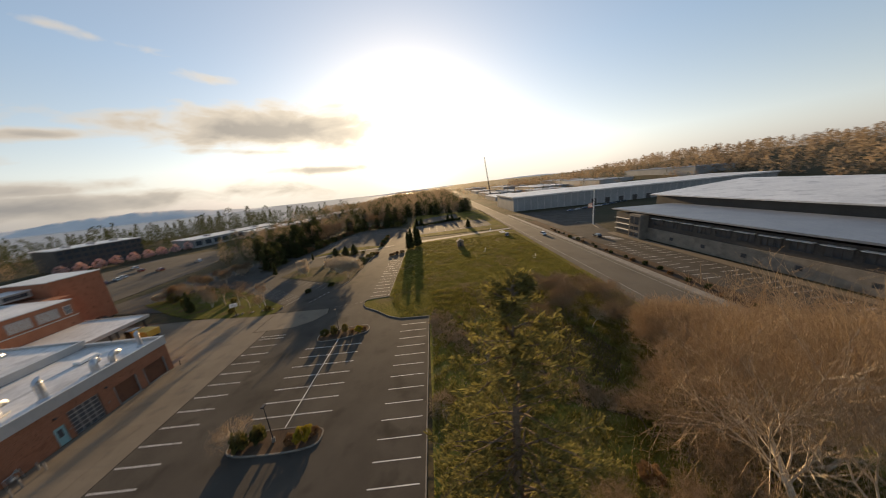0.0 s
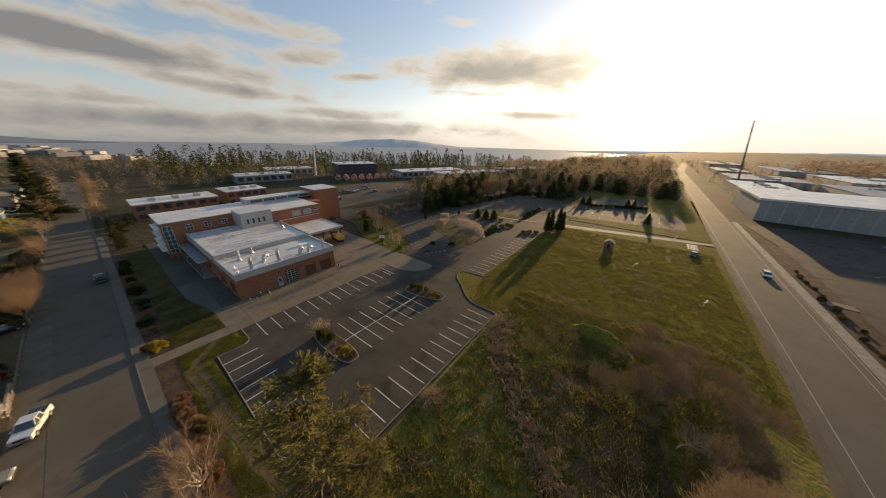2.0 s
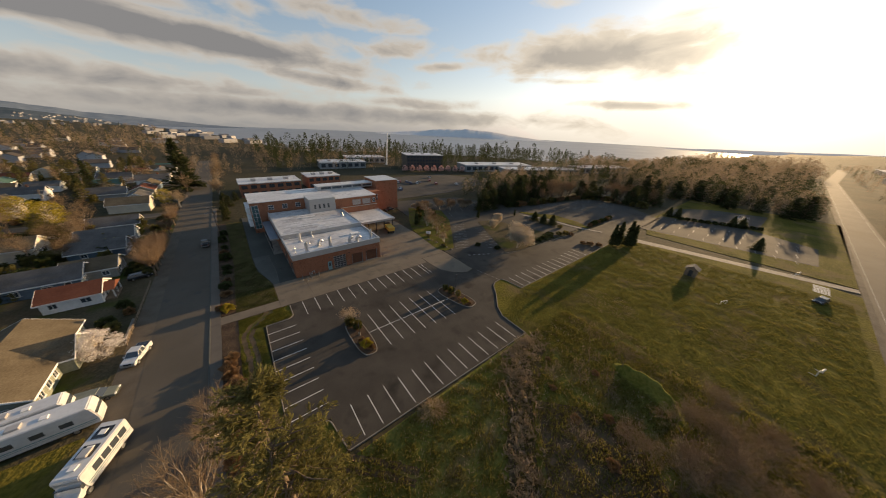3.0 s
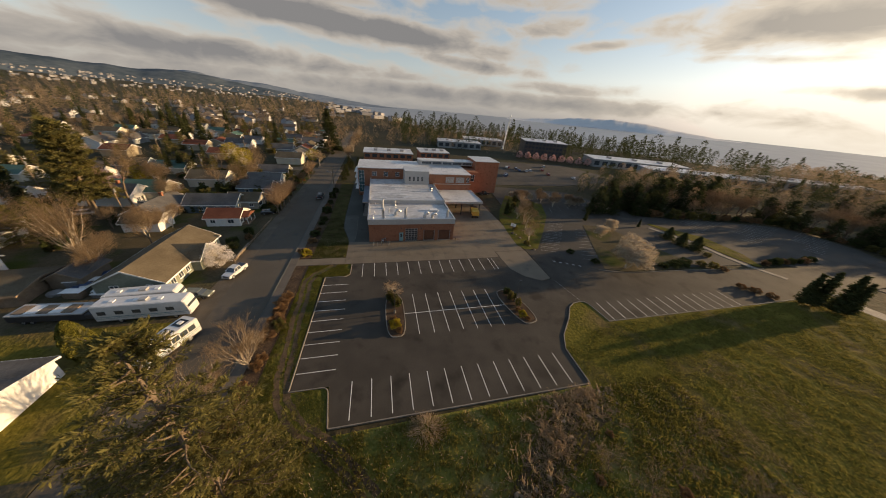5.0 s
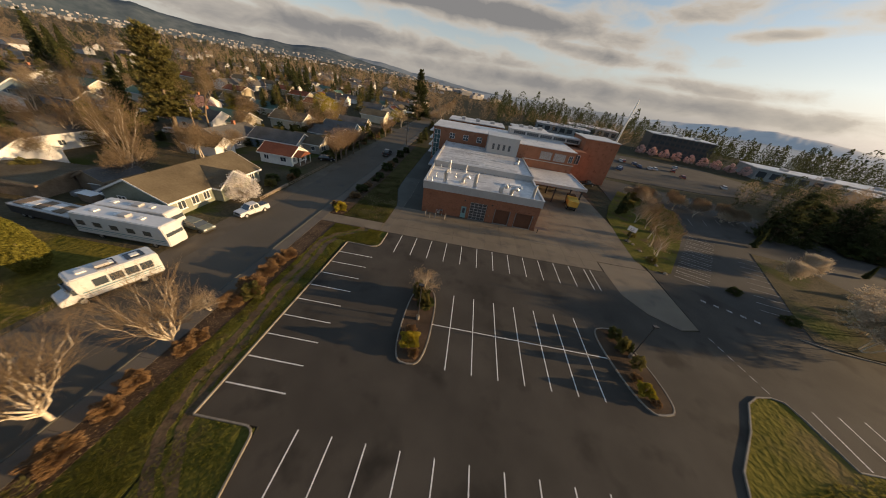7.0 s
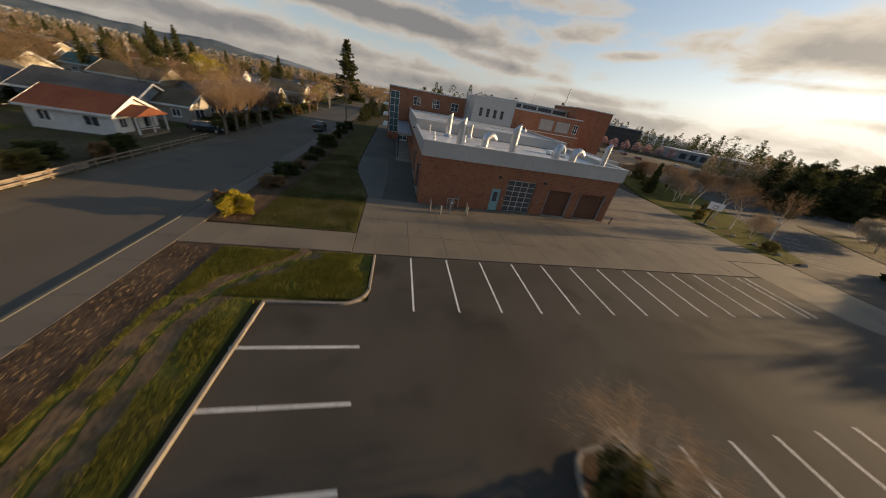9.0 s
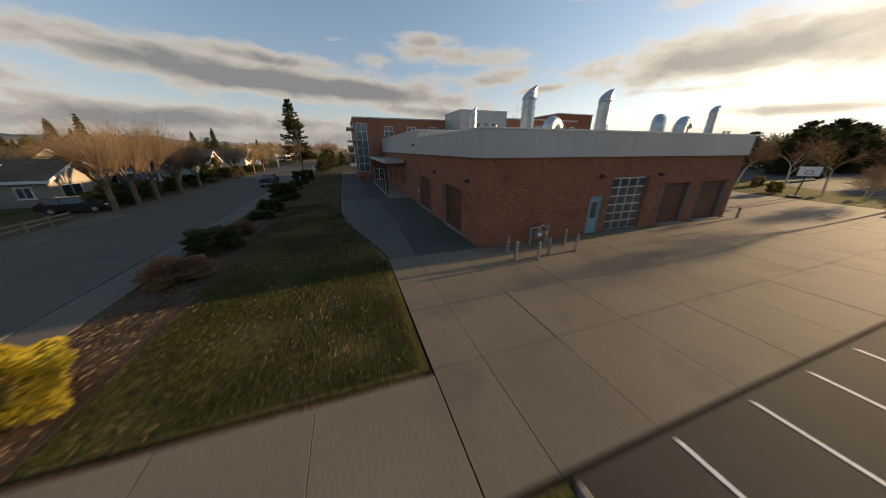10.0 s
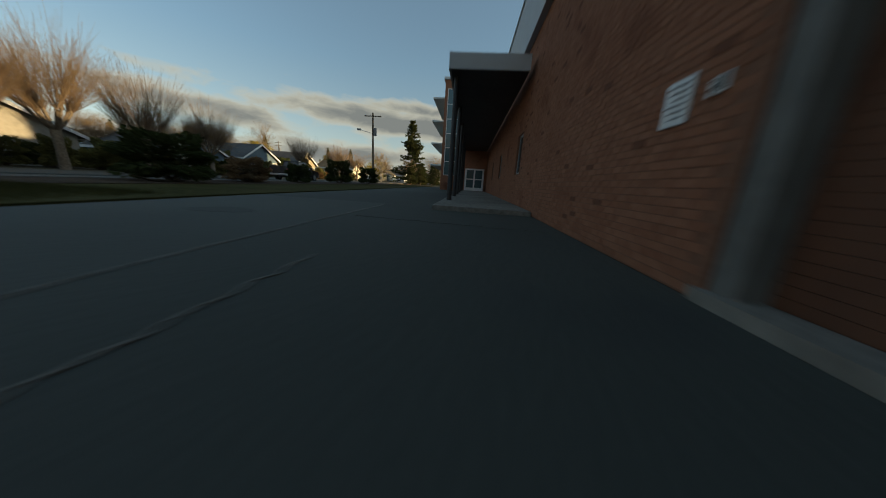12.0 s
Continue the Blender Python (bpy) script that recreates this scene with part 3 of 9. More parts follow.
slab("road_shoulder", [(-160, -53.4), (25, -54.0), (78, -55.2), (400, -57.0), (400, -55.2), (128, -54.2), (50, -53.5), (25, -52.2), (-160, -51.8)], -0.14, -0.02, GRAVEL, "worn gravel shoulder along the road", "verge")
slab("lawn_field", [(49.5, 5.45), (48.7, 11.4), (47.2, 11.8), (45.6, 11.5), (43.8, 10.4), (42.7, 9.0), (41.3, 7.3), (37.5, 3.5), (35.85, 0.5), (35.6, -6.2), (38.5, -12), (52, -20), (46, -38), (33, -52.6), (50, -53.5), (128, -54.2), (131, -44), (122, 0.5), (116, 5.5)], -0.14, 0.02, LAWN, "mown green field with worn patches", "lawn")
slab("west_lawn", [(-12.6, 35.6), (-4.2, 35.5), (-4.15, 44), (-4.6, 46.2), (-5.6, 50.2), (-6.7, 54), (-7.0, 64), (-7.0, 105), (-12.6, 105)], -0.14, 0.03, LAWN_SHADE, "lawn strip between street and building, coloured darker for shade", "lawn")
slab("south_verge", [(-14.8, -16), (-8.3, -16), (-8.3, 27), (-2.7, 27.3), (-2.6, 32.1), (-14.8, 32.1)], -0.14, 0.03, ROUGH_GRASS, "rough grass verge beside the car park", "verge")
slab("corner_grass", [(-8.0, -7), (-2.55, -7), (-3.2, -0.45), (-8.2, -0.45)], -0.14, 0.036, ROUGH_GRASS, "grass corner beside the car park", "verge")
slab("rough_ground", [(-60, -52.0), (25, -52.2), (33, -52.6), (46, -38), (52, -20), (38.5, -12), (35.8, -6.2), (-8.2, -7.1), (-15, -16), (-15, -49)], -0.14, 0.0, HOLLOW, "overgrown rough grass hollow", "ground")
slab("street_bed", [(-15.0, -16), (-13.0, -16), (-12.2, 32.1), (-15.0, 32.1)], -0.14, 0.05, MULCH, "bark mulch bed along the street", "planting bed")
slab("street_bed_north", [(-15.0, 35.6), (-12.4, 35.6), (-11.6, 60), (-12.4, 105), (-15.0, 105)], -0.14, 0.05, MULCH, "bark mulch bed along the lawn", "planting bed")
slab("front_yards", [(-120, -40), (-29.2, -12), (-27.7, 127), (-120, 127)], -0.14, 0.0, YARD, "patchy yards round the houses", "lawn")
slab("tall_lawn", [(-60, -6), (-30, -6), (-29.4, 16), (-60, 16)], -0.14, 0.02, LAWN, "green side lawn beside the caravans", "lawn")
slab("side_drive", [(-2.6, 43.8), (1.44, 43.8), (1.44, 110), (-6.9, 110), (-6.9, 64), (-6.6, 54), (-5.5, 50.1), (-4.5, 46.1), (-4.05, 43.8)], -0.14, 0.0, DRIVE, "shaded worn asphalt drive along the building", "drive")
slab("island_bed", [(45.4, 38.6), (47.0, 36.0), (50.9, 36.0), (60, 48), (70, 62), (76, 76), (64, 89), (53, 70), (48.4, 60), (46.4, 48)], -0.14, 0.03, ROUGH_GRASS, "grassy bed with bare saplings beside the yard", "planting bed")
slab("yard_bed", [(66.5, 28), (64.5, 23.6), (70, 22), (92, 21.4), (96, 24.5), (88, 51), (80, 53)], -0.14, 0.04, YARD, "grassy planting bed between parking rows", "planting bed")
slab("middle_lot", [(50.9, 36), (56, 29), (62, 23.6), (66, 22.6), (98, 22), (150, 20), (150, 24), (122, 50), (102, 95), (60, 105)], -0.14, -0.02, ASPHALT_OLD, "older grey car park beyond the planting", "car park")
slab("side_lot", [(111, 54), (121.6, 42), (122.4, 22), (149, 12), (172, 10), (183, 26), (180, 46), (152, 54), (130, 58), (116, 61)], -0.14, -0.012, ASPHALT_OLD, "long car park with faded stall rows beside the woods", "car park")
slab("lane_verge", [(110.4, 52.6), (112.2, 45), (115.4, 36), (115.8, 26.6), (117.4, 20.4), (119.5, 20), (123, 27), (123.2, 40), (118.2, 45.4), (112.4, 53)], -0.14, 0.05, LAWN, "grass strip between the lane and the car park", "lawn")
slab("lane_walk", [(106.9, 49), (110.6, 40), (112.6, 34.6), (112.9, 26.4), (114, 20.6), (117.4, 13), (119, 13.4), (115.7, 21), (114.7, 26.6), (114.4, 35), (112.3, 40.6), (108.5, 49.6)], -0.14, 0.06, KERB, "narrow pale pavement beside the lane", "pavement")
slab("upper_lot", [(62, 108), (108, 108), (170, 125), (150, 172), (52, 178)], -0.14, -0.02, ASPHALT_OLD, "distant car park with a few parked cars", "car park")
slab("far_green", [(134, 1), (136, -54), (250, -56), (250, 8), (160, 8.5)], -0.14, -0.02, LAWN, "grass round the distant car park", "lawn")
slab("far_lot", [(141, 6), (150.6, -46.8), (178, -47.2), (190, -24), (176, 6.8)], -0.14, 0.0, ASPHALT_OLD, "sunlit empty car park beyond the field", "car park")
slab("far_lot_upper", [(181, 6), (194, -29), (234, -30), (224, -6), (205, 7)], -0.14, 0.0, ASPHALT_OLD, "sunlit upper car park before the woods", "car park")
slab("crossing_path", [(118, 1.2), (131.5, -54), (135, -54), (122, 3.4)], -0.14, 0.05, KERB, "pale path across the end of the field", "path")
slab("roadside_walk", [(-160, -68.6), (190, -69.6), (190, -67.5), (-160, -65.9)], -0.14, 0.12, KERB, "pale concrete pavement beside the road", "pavement")
slab("roadside_bed", [(-60, -74.6), (150, -75.6), (150, -69.6), (-60, -68.7)], -0.14, 0.06, MULCH, "mulched planting strip beside the pavement", "planting bed")
slab("office_lot", [(-20, -90), (96, -91), (125, -100), (190, -140), (190, -71.5), (150, -75.6), (-20, -74.7)], -0.14, -0.01, ASPHALT, "dark asphalt lot in front of the offices", "car park")
slab("office_walk", [(-10, -92.6), (98, -92.6), (97, -88.8), (92, -88.4), (-10, -90.3)], -0.14, 0.12, CONCRETE, "pale pavement in front of the offices", "pavement")

# dirt track, worn wheel ruts in the verge
TRACK = [(-6.6, 32.0), (-7.6, 30.7), (-9.0, 29.5), (-10.3, 28.0), (-11.0, 25.5), (-10.9, 22), (-10.6, 18), (-10.4, 12), (-10.0, 6), (-9.6, 2), (-8.9, -1.4), (-6.9, -4.2), (-4.4, -6.4), (-2.0, -8.4), (0.8, -11), (3.0, -14)]


def along_track(t):
    """A point on the track's middle line and its left-hand side, t from 0 to 1."""
    f = t * (len(TRACK) - 1)
    k = min(int(f), len(TRACK) - 2)
    a, b = Vector(TRACK[k]), Vector(TRACK[k + 1])
    d = (b - a).normalized()
    return a + (b - a) * (f - k), Vector((-d.y, d.x))


track_line = [along_track(k / 170) for k in range(171)]


def off_track(x, y, wide=0.62):
    """True where grass grows: away from the worn middle of the track, with a ragged edge."""
    d = min(math.hypot(p.x - x, p.y - y) for p, _ in track_line[::3])
    rag = 0.5 * noise.noise((x * 0.9, y * 0.9, 9.0))
    return (d > wide + rag) if y > 27 else (abs(d - 0.62) > 0.42 + 0.6 * rag)


for off, half in ((-0.62, 0.40), (0.62, 0.40)):
    left, right = [], []
    for k, (p, side) in enumerate(track_line):
        mid = p + side * (off + 0.10 * math.sin(k * 0.23))
        left.append(tuple(mid + side * (half + 0.20 * noise.noise((k * 0.35, off, 1.5)))))
        right.append(tuple(mid - side * (half + 0.20 * noise.noise((k * 0.35, off, 2.5)))))
    slab("dirt_track", right + left[::-1], 0.0, 0.048 + 0.003 * (off > 0) - 0.003 * (off == 0), DIRT, "bare dirt wheel rut through the verge", "track")


def kerb_run(pts, w=0.16, h=0.15, name="kerb", mat=KERB):
    """A cast kerb along a line of points, with a rounded top edge."""
    bm = bmesh.new()
    v = [Vector(p) for p in pts]
    rows = []
    for i, p in enumerate(v):
        d = (v[min(i + 1, len(v) - 1)] - v[max(i - 1, 0)]).normalized()
        s = Vector((-d.y, d.x)) * (w / 2)
        rows.append([bm.verts.new((q.x, q.y, z)) for q, z in ((p + s, -0.1), (p + s, h - 0.03), (p + s * 0.7, h), (p - s * 0.7, h), (p - s, h - 0.03), (p - s, -0.1))])
    for a, b in zip(rows, rows[1:]):
        for i in range(5):
            bm.faces.new((a[i], a[i + 1], b[i + 1], b[i]))
    bm.faces.new(rows[0])
    bm.faces.new(rows[-1][::-1])
    return solid(name, bm, mat, "weathered concrete kerb edging the asphalt", "kerb")


def arc(cx, cy, r, a0, a1, n=8):
    return [(cx + r * math.cos(radians(a0 + (a1 - a0) * k / n)), cy + r * math.sin(radians(a0 + (a1 - a0) * k / n))) for k in range(n + 1)]


kerb_run([(-2.45, 32.0), (-2.5, 28.0)] + arc(-4.0, 28.3, 1.5, 0, -90, 8) + [(-7.75, 26.85)])
kerb_run([(-7.75, 26.9), (-8.1, 10), (-8.25, -0.35)])
kerb_run([(-8.2, -0.38), (-4.0, -0.38)] + arc(-4.0, -1.28, 0.9, 90, 0, 5) + [(-2.45, -6.05)])
kerb_run([(-2.4, -6.1), (12, -6.1), (35.6, -6.1)])
kerb_run([(35.6, -6.0), (35.9, 0.6), (37.6, 3.6), (39.6, 5.6), (41.4, 7.4), (42.8, 9.2), (43.9, 10.6), (45.6, 11.6), (47.4, 11.9), (48.6, 11.6), (49.1, 10), (49.6, 5.6)])
kerb_run([(49.6, 5.5), (94, 5.5), (168, 5.5)])
kerb_run([(-16.85, -100), (-16.85, 32), (-16.85, 200)], 0.2, 0.12, mat=ASPHALT_PALE)
kerb_run([(62.2, 23.4), (66, 22.0), (74, 21.1), (90, 20.6), (118, 18.6)])
kerb_run([(-160, -65.7), (0, -66.2), (190, -67.3)], 0.25, 0.14)


def paint(x0, y0, x1, y1, w=0.11, parent=parking_lot, z=0.004, mat=LINE):
    bm = bmesh.new()
    d = Vector((x1 - x0, y1 - y0))
    L = d.length
    m = Matrix.Translation((x0, y0, z)) @ Matrix.Rotation(math.atan2(d.y, d.x), 4, "Z")
    n = max(2, int(L / 1.2))
    box(bm, 0, -w / 2, -0.003, L, w / 2, 0.004, m)
    ob = part("stall_line", bm, mat)
    ob.parent = parent
    return ob


P = 2.74
for k in range(14):
    x = 0.2 + P * k if k < 13 else 0.2 + P * 12 + 1.1
    paint(x, 32.0, x - 0.05, 26.4)
for k in range(13):
    paint(P * k, 0.05, P * k, -5.45)
for k in range(9):
    paint(-8.0, 2.42 + 2.69 * k, -2.55, 2.42 + 2.69 * k)
for k in range(7):
    paint(10.88 + P * k, 18.8, 10.88 + P * k, 7.55)
paint(8.7, 13.1, 30.2, 13.1)
for k in range(14):
    paint(51.2 + 2.8 * k, 11.1, 51.2 + 2.8 * k, 5.8)
for k in range(10):
    paint(51.3 + 1.75 * k, 35.6 + 2.25 * k, 56.4 + 1.75 * k, 33.6 + 2.25 * k, 0.13, mat=LINE_OLD)
    paint(52.4 + 1.75 * k, 37.0 + 2.25 * k, 57.5 + 1.75 * k, 35.0 + 2.25 * k, 0.10, mat=LINE_OLD)
    paint(61.6 + 1.35 * k, 29.4 + 2.2 * k, 66.6 + 1.35 * k, 28.2 + 2.2 * k, 0.13, mat=LINE_OLD)
for k in range(5):
    paint(51.6 + 1.55 * k, 29.0 - 0.75 * k, 52.2 + 1.55 * k, 28.6 - 0.75 * k, 0.5, mat=LINE_OLD)
for k in range(6):
    paint(46.4 + 0.25 * k, 20.0 - 1.35 * k, 46.6 + 0.25 * k, 19.2 - 1.35 * k, 0.14, mat=LINE_OLD)
road_paint = thing("road_marking", "worn white edge lines on the road", "road marking", kind="structure")
for y0, y1 in ((-55.2, -58.3), (-64.6, -67.0)):
    for k in range(24):
        a, b = -60 + 26 * k, -60 + 26 * k + 25.6
        paint(a, y0 + (y1 - y0) * (a + 160) / 720, b, y0 + (y1 - y0) * (b + 160) / 720, 0.13, road_paint, 0.004, LINE_OLD)
far_lines = thing("lot_marking", "faded stall lines in the distant lots", "road marking", kind="structure")
for k in range(9):
    for x in (147, 155.5, 157, 166, 172):
        paint(x + 0.12 * k, -42 + 5.2 * k, x + 4.2 + 0.12 * k, -41.4 + 5.2 * k, 0.16, far_lines, 0.004, LINE_OLD)
for k in range(8):
    paint(198 + 3.4 * k, -24, 200 + 3.4 * k, -19, 0.25, far_lines, 0.004)
    paint(121.5 + 0.9 * k, -48.4, 121.5 + 0.9 * k, -45.2, 0.45, far_lines, 0.054)
for k in range(17):
    for ax, ay in ((126, 43), (131, 50), (141, 33), (147, 40), (158, 24), (165, 31)):
        paint(ax + 2.7 * k, ay + 0.95 * k, ax + 2.7 * k - 1.6, ay + 0.95 * k + 4.6, 0.14, far_lines, -0.008, LINE_OLD)
for k in range(16):
    paint(64 + 5.5 * k, 62 + 2 * k, 66 + 5.5 * k, 67 + 2 * k, 0.12, far_lines, -0.015, LINE_OLD)
office_lines = thing("office_lot_marking", "faded white stall lines in the office lot", "road marking", kind="structure")
for k in range(22):
    paint(20 + 2.8 * k, -88.5, 20 + 2.8 * k, -83.5, 0.12, office_lines, -0.004)
    if k > 6:
        paint(20 + 2.8 * k, -80.5, 20 + 2.8 * k, -76, 0.12, office_lines, -0.004)
for k in range(5):
    paint(84.0 + 1.5 * k, -87.2 + 0.3 * k, 85.0 + 1.5 * k, -83.8 + 0.3 * k, 0.5, office_lines, -0.004)

# concrete apron in cast panels with open joints
slab("apron_base", [(-4.12, 32.3), (36.9, 32.3), (44.5, 24.5), (46, 21.4), (46.4, 36.6), (47.6, 48), (47.6, 62), (50, 84), (26, 84), (26, 43.9), (-4.12, 43.9)], -0.14, -0.045, MULCH, "dark bedding below the concrete panels", "apron")
apron = thing("concrete_apron", "tan concrete apron in large cast panels", "apron", kind="structure")


def panel_mesh(w, d, mat, h=0.13):
    bm = bmesh.new()
    box(bm, 0.007, 0.007, -h, w - 0.007, d - 0.007, 0.012, bevel=0.007)
    return finish(bm, "slab", mat)


panel_cache = {}


def panel(x, y, w, d, parent, z=0.0, mat=CONCRETE):
    key = (round(w, 2), round(d, 2), mat.name)
    if key not in panel_cache:
        panel_cache[key] = panel_mesh(w, d, mat)
    return shared("slab", panel_cache[key], parent, pose(x, y, z + random.uniform(-0.006, 0.006)))


rows_y = [32.3, 35.5, 38.5, 41.5, 43.86]
cols_x = [-4.12, -2.6] + [0.1 + 3.05 * k for k in range(13)]
for y0, y1 in zip(rows_y, rows_y[1:]):
    for x0, x1 in zip(cols_x, cols_x[1:]):
        panel(x0, y0, x1 - x0, y1 - y0, apron)
for i in range(13):
    for k in range(7):
        x0, y0 = 26.35 + 3.0 * k, 43.86 + 3.05 * i
        if x0 + 3 < 47.6 + 0.06 * max(0, y0 - 50):
            panel(x0, y0, 3.0, 3.05, apron)
for k in range(3):
    for y0 in (35.5, 38.5, 41.5):
        panel(36.7 + 3.1 * k, y0, 3.1, 3.0 if y0 < 41 else 2.36, apron)
slab("apron_tail", [(36.95, 32.3), (37.3, 26.4), (39.5, 22.8), (43, 20.5), (45.9, 21.2), (46.3, 35.4), (36.95, 35.4)], -0.14, 0.004, CONCRETE, "worn pale concrete at the yard entrance", "apron")
walkway = thing("pavement", "pale concrete pavement in square cast panels", "pavement", kind="structure")
for k in range(4):
    panel(-4.15 - 2.95 * (k + 1), 32.35, 2.95, 2.95, walkway, 0.05)
for k in range(64):
    panel(-16.75, -60 + 3.0 * k, 1.7, 3.0, walkway, 0.06, CONCRETE_OLD)
slab("walk_base", [(-16.76, -60), (-15.04, -60), (-15.04, 132), (-16.76, 132)], -0.14, -0.02, MULCH, "dark bedding below the pavement panels", "pavement")
slab("walk_base_short", [(-15.9, 32.2), (-4.15, 32.2), (-4.15, 35.5), (-15.9, 35.5)], -0.14, -0.02, MULCH, "dark bedding below the pavement panels", "pavement")
# pale seam beside the drive
slab("drive_walk", [(-2.60, 43.87), (-2.56, 47), (-2.38, 50.6), (-2.46, 53.2), (-2.64, 59), (-2.68, 64), (-6.8, 64), (-6.5, 54), (-5.4, 50.1), (-4.4, 46.1), (-4.0, 43.87)], -0.1, 0.005, ASPHALT_PALE, "paler worn path strip beside the drive", "drive")
SEAM = [(44.0, -2.60), (47.0, -2.56), (50.6, -2.38), (53.2, -2.46), (59.0, -2.64), (64.0, -2.68)]


def seam_x(y):
    for (a, xa), (b, xb) in zip(SEAM, SEAM[1:]):
        if y <= b:
            return xa + (xb - xa) * (y - a) / (b - a)
    return SEAM[-1][1]


seam = [(seam_x(y) + 0.012 * math.sin(y * 2.9) + 0.008 * math.sin(y * 7.3), y) for y in [44.1 + 0.33 * k for k in range(60)]]
slab("drive_seam", [(x + 0.017, y) for x, y in seam] + [(x - 0.017, y) for x, y in seam[::-1]], -0.1, 0.008, KERB, "pale uneven jointing seam along the drive", "drive")


def crack(x0, y0, x1, y1, w, seed, mat=ASPHALT_PALE):
    """A thin filled crack: a wavering pale ribbon on the drive."""
    d = Vector((x1 - x0, y1 - y0))
    side = Vector((-d.y, d.x)).normalized()
    mid = [Vector((x0, y0)) + d * (k / 40) + side * 0.07 * noise.noise((k * 0.31, seed, 0.5)) for k in range(41)]
    wide = [w * (0.6 + 0.7 * abs(noise.noise((k * 0.5, seed, 3.5)))) for k in range(41)]
    slab("drive_crack", [tuple(p + side * h) for p, h in zip(mid, wide)] + [tuple(p - side * h) for p, h in zip(mid[::-1], wide[::-1])], -0.1, 0.0095, mat, "pale filled crack across the drive", "drive")


crack(-2.5, 45.1, 1.3, 45.08, 0.03, 1)
crack(-2.3, 51.55, 1.2, 51.85, 0.025, 2)
crack(-1.55, 56.3, -1.62, 58.3, 0.012, 3, KERB)
crack(-6.2, 56.5, -2.6, 57.1, 0.02, 4)
crack(-2.4, 61.0, 1.2, 60.7, 0.02, 5)
for x, y, r, sd in ((-4.6, 60.5, 0.38, 1),):
    blot = [(x + r * 1.5 * (1 + 0.4 * noise.noise((math.cos(a), math.sin(a), sd))) * math.cos(a), y + r * (1 + 0.4 * noise.noise((math.cos(a), math.sin(a), sd + 7))) * math.sin(a)) for a in [2 * math.pi * k / 28 for k in range(28)]]
    slab("drive_patch", blot, -0.1, 0.0075, DRIVE, "dark tar patch on the worn drive", "drive")
# ---------- the brick school building ----------
school = thing("school_building", "brick school building with grey metal parapets and white roofs", "building")
X0, X1, Y0, YM, YB = 1.44, 26.1, 43.9, 58.2, 86.0
BR, PT, MR = 5.3, 6.8, 7.55  # brick top, front parapet top, middle roof edge
front_holes = [(9.9, 11.0, 0.0, 2.7), (11.65, 15.2, 0.06, 3.92), (17.0, 20.3, 0.0, 3.3), (21.4, 25.1, 0.0, 3.3)]
side_holes = [(46.7, 50.2, 0.0, 3.2), (54.15, 58.0, 0.0, 3.2), (66.0, 67.0, 1.2, 2.6), (72.0, 73.0, 1.2, 2.5), (77.0, 78.0, 1.2, 2.5)]
part("wall", walled(bmesh.new(), "x", Y0 + 0.013, 0.337, X0 + 0.013, X1, 0, BR, front_holes), MORTAR, school, "brick front wall")
part("wall", walled(bmesh.new(), "y", X0 + 0.013, 0.337, Y0 + 0.35, YB, 0, BR, side_holes), MORTAR, school, "brick side wall")
part("wall", walled(bmesh.new(), "y", X1 - 0.35, 0.35, Y0 + 0.36, 80, 0, BR), BRICK, school, "brick yard wall")


def brick_field(axis, at, out, a0, a1, z0, z1, holes, corner=False):
    """Courses of single bricks standing 14 mm proud of their mortar: list of (u, z, length)."""
    L, H, J = 0.215, 0.0775, 0.011
    rows = []
    for c in range(int((z1 - z0) / H)):
        z = z0 + c * H
        u = a0 - (L / 2 if c % 2 else 0)
        while u < a1:
            s, e = max(u, a0), min(u + L - J, a1)
            clear = not any(s < h[1] + 0.01 and e > h[0] - 0.01 and z < h[3] and z + H > h[2] for h in holes)
            if clear and e - s > 0.03:
                rows.append((s, z, e - s))
            u += L
    return rows


def bricks_joined(rows, axis, at, out, H=0.0665):
    v, f = [], []
    for s, z, ln in rows:
        d = out * random.uniform(0.012, 0.016)
        b = len(v)
        for dep in (0.0, d):
            for du, dz in ((0, 0), (ln, 0), (ln, H), (0, H)):
                v.append((s + du, at - 0.0 + dep, z + dz) if axis == "x" else (at + dep, s + du, z + dz))
        f += [(b + 4, b + 5, b + 6, b + 7), (b, b + 1, b + 5, b + 4), (b + 1, b + 2, b + 6, b + 5), (b + 2, b + 3, b + 7, b + 6), (b + 3, b, b + 4, b + 7)]
    me = bpy.data.meshes.new("brickwork")
    me.from_pydata(v, [], f)
    me.materials.append(BRICK)
    me.update()
    return me


side_rows = brick_field("y", X0, -1, Y0, YB, 0.02, BR, side_holes)
near_rows = [r for r in side_rows if 58.05 < r[0] < 60.6 and 0.3 < r[1] < 2.3 and abs(r[2] - 0.204) < 1e-6][:300]
chosen = set(near_rows)
for name, rows, axis, at in (("brickwork", [r for r in side_rows if r not in chosen], "y", X0 + 0.022), ("brickwork", brick_field("x", Y0, -1, X0, X1, 0.02, BR, front_holes), "x", Y0 + 0.022)):
    ob = shared(name, bricks_joined(rows, axis, at, -1), school)
    tagged(ob, "courses of orange brown brick", kind="stuff")

# parapets: vertical metal panels, with a coping


def parapet(axis, at, thick, a0, a1, z0, z1, step=1.22):
    n = max(1, round((a1 - a0) / step))
    w = (a1 - a0) / n
    for k in range(n):
        bm = bmesh.new()
        cell(bm, axis, at, thick, a0 + k * w + 0.006, a0 + (k + 1) * w - 0.006, z0, z1)
        part("panel", bm, PANEL, school)
    bm = bmesh.new()
    cell(bm, axis, at - 0.05, thick + 0.1, a0 - 0.05, a1 + 0.05, z1 + 0.003, z1 + 0.09)
    part("coping", bm, COPING, school)


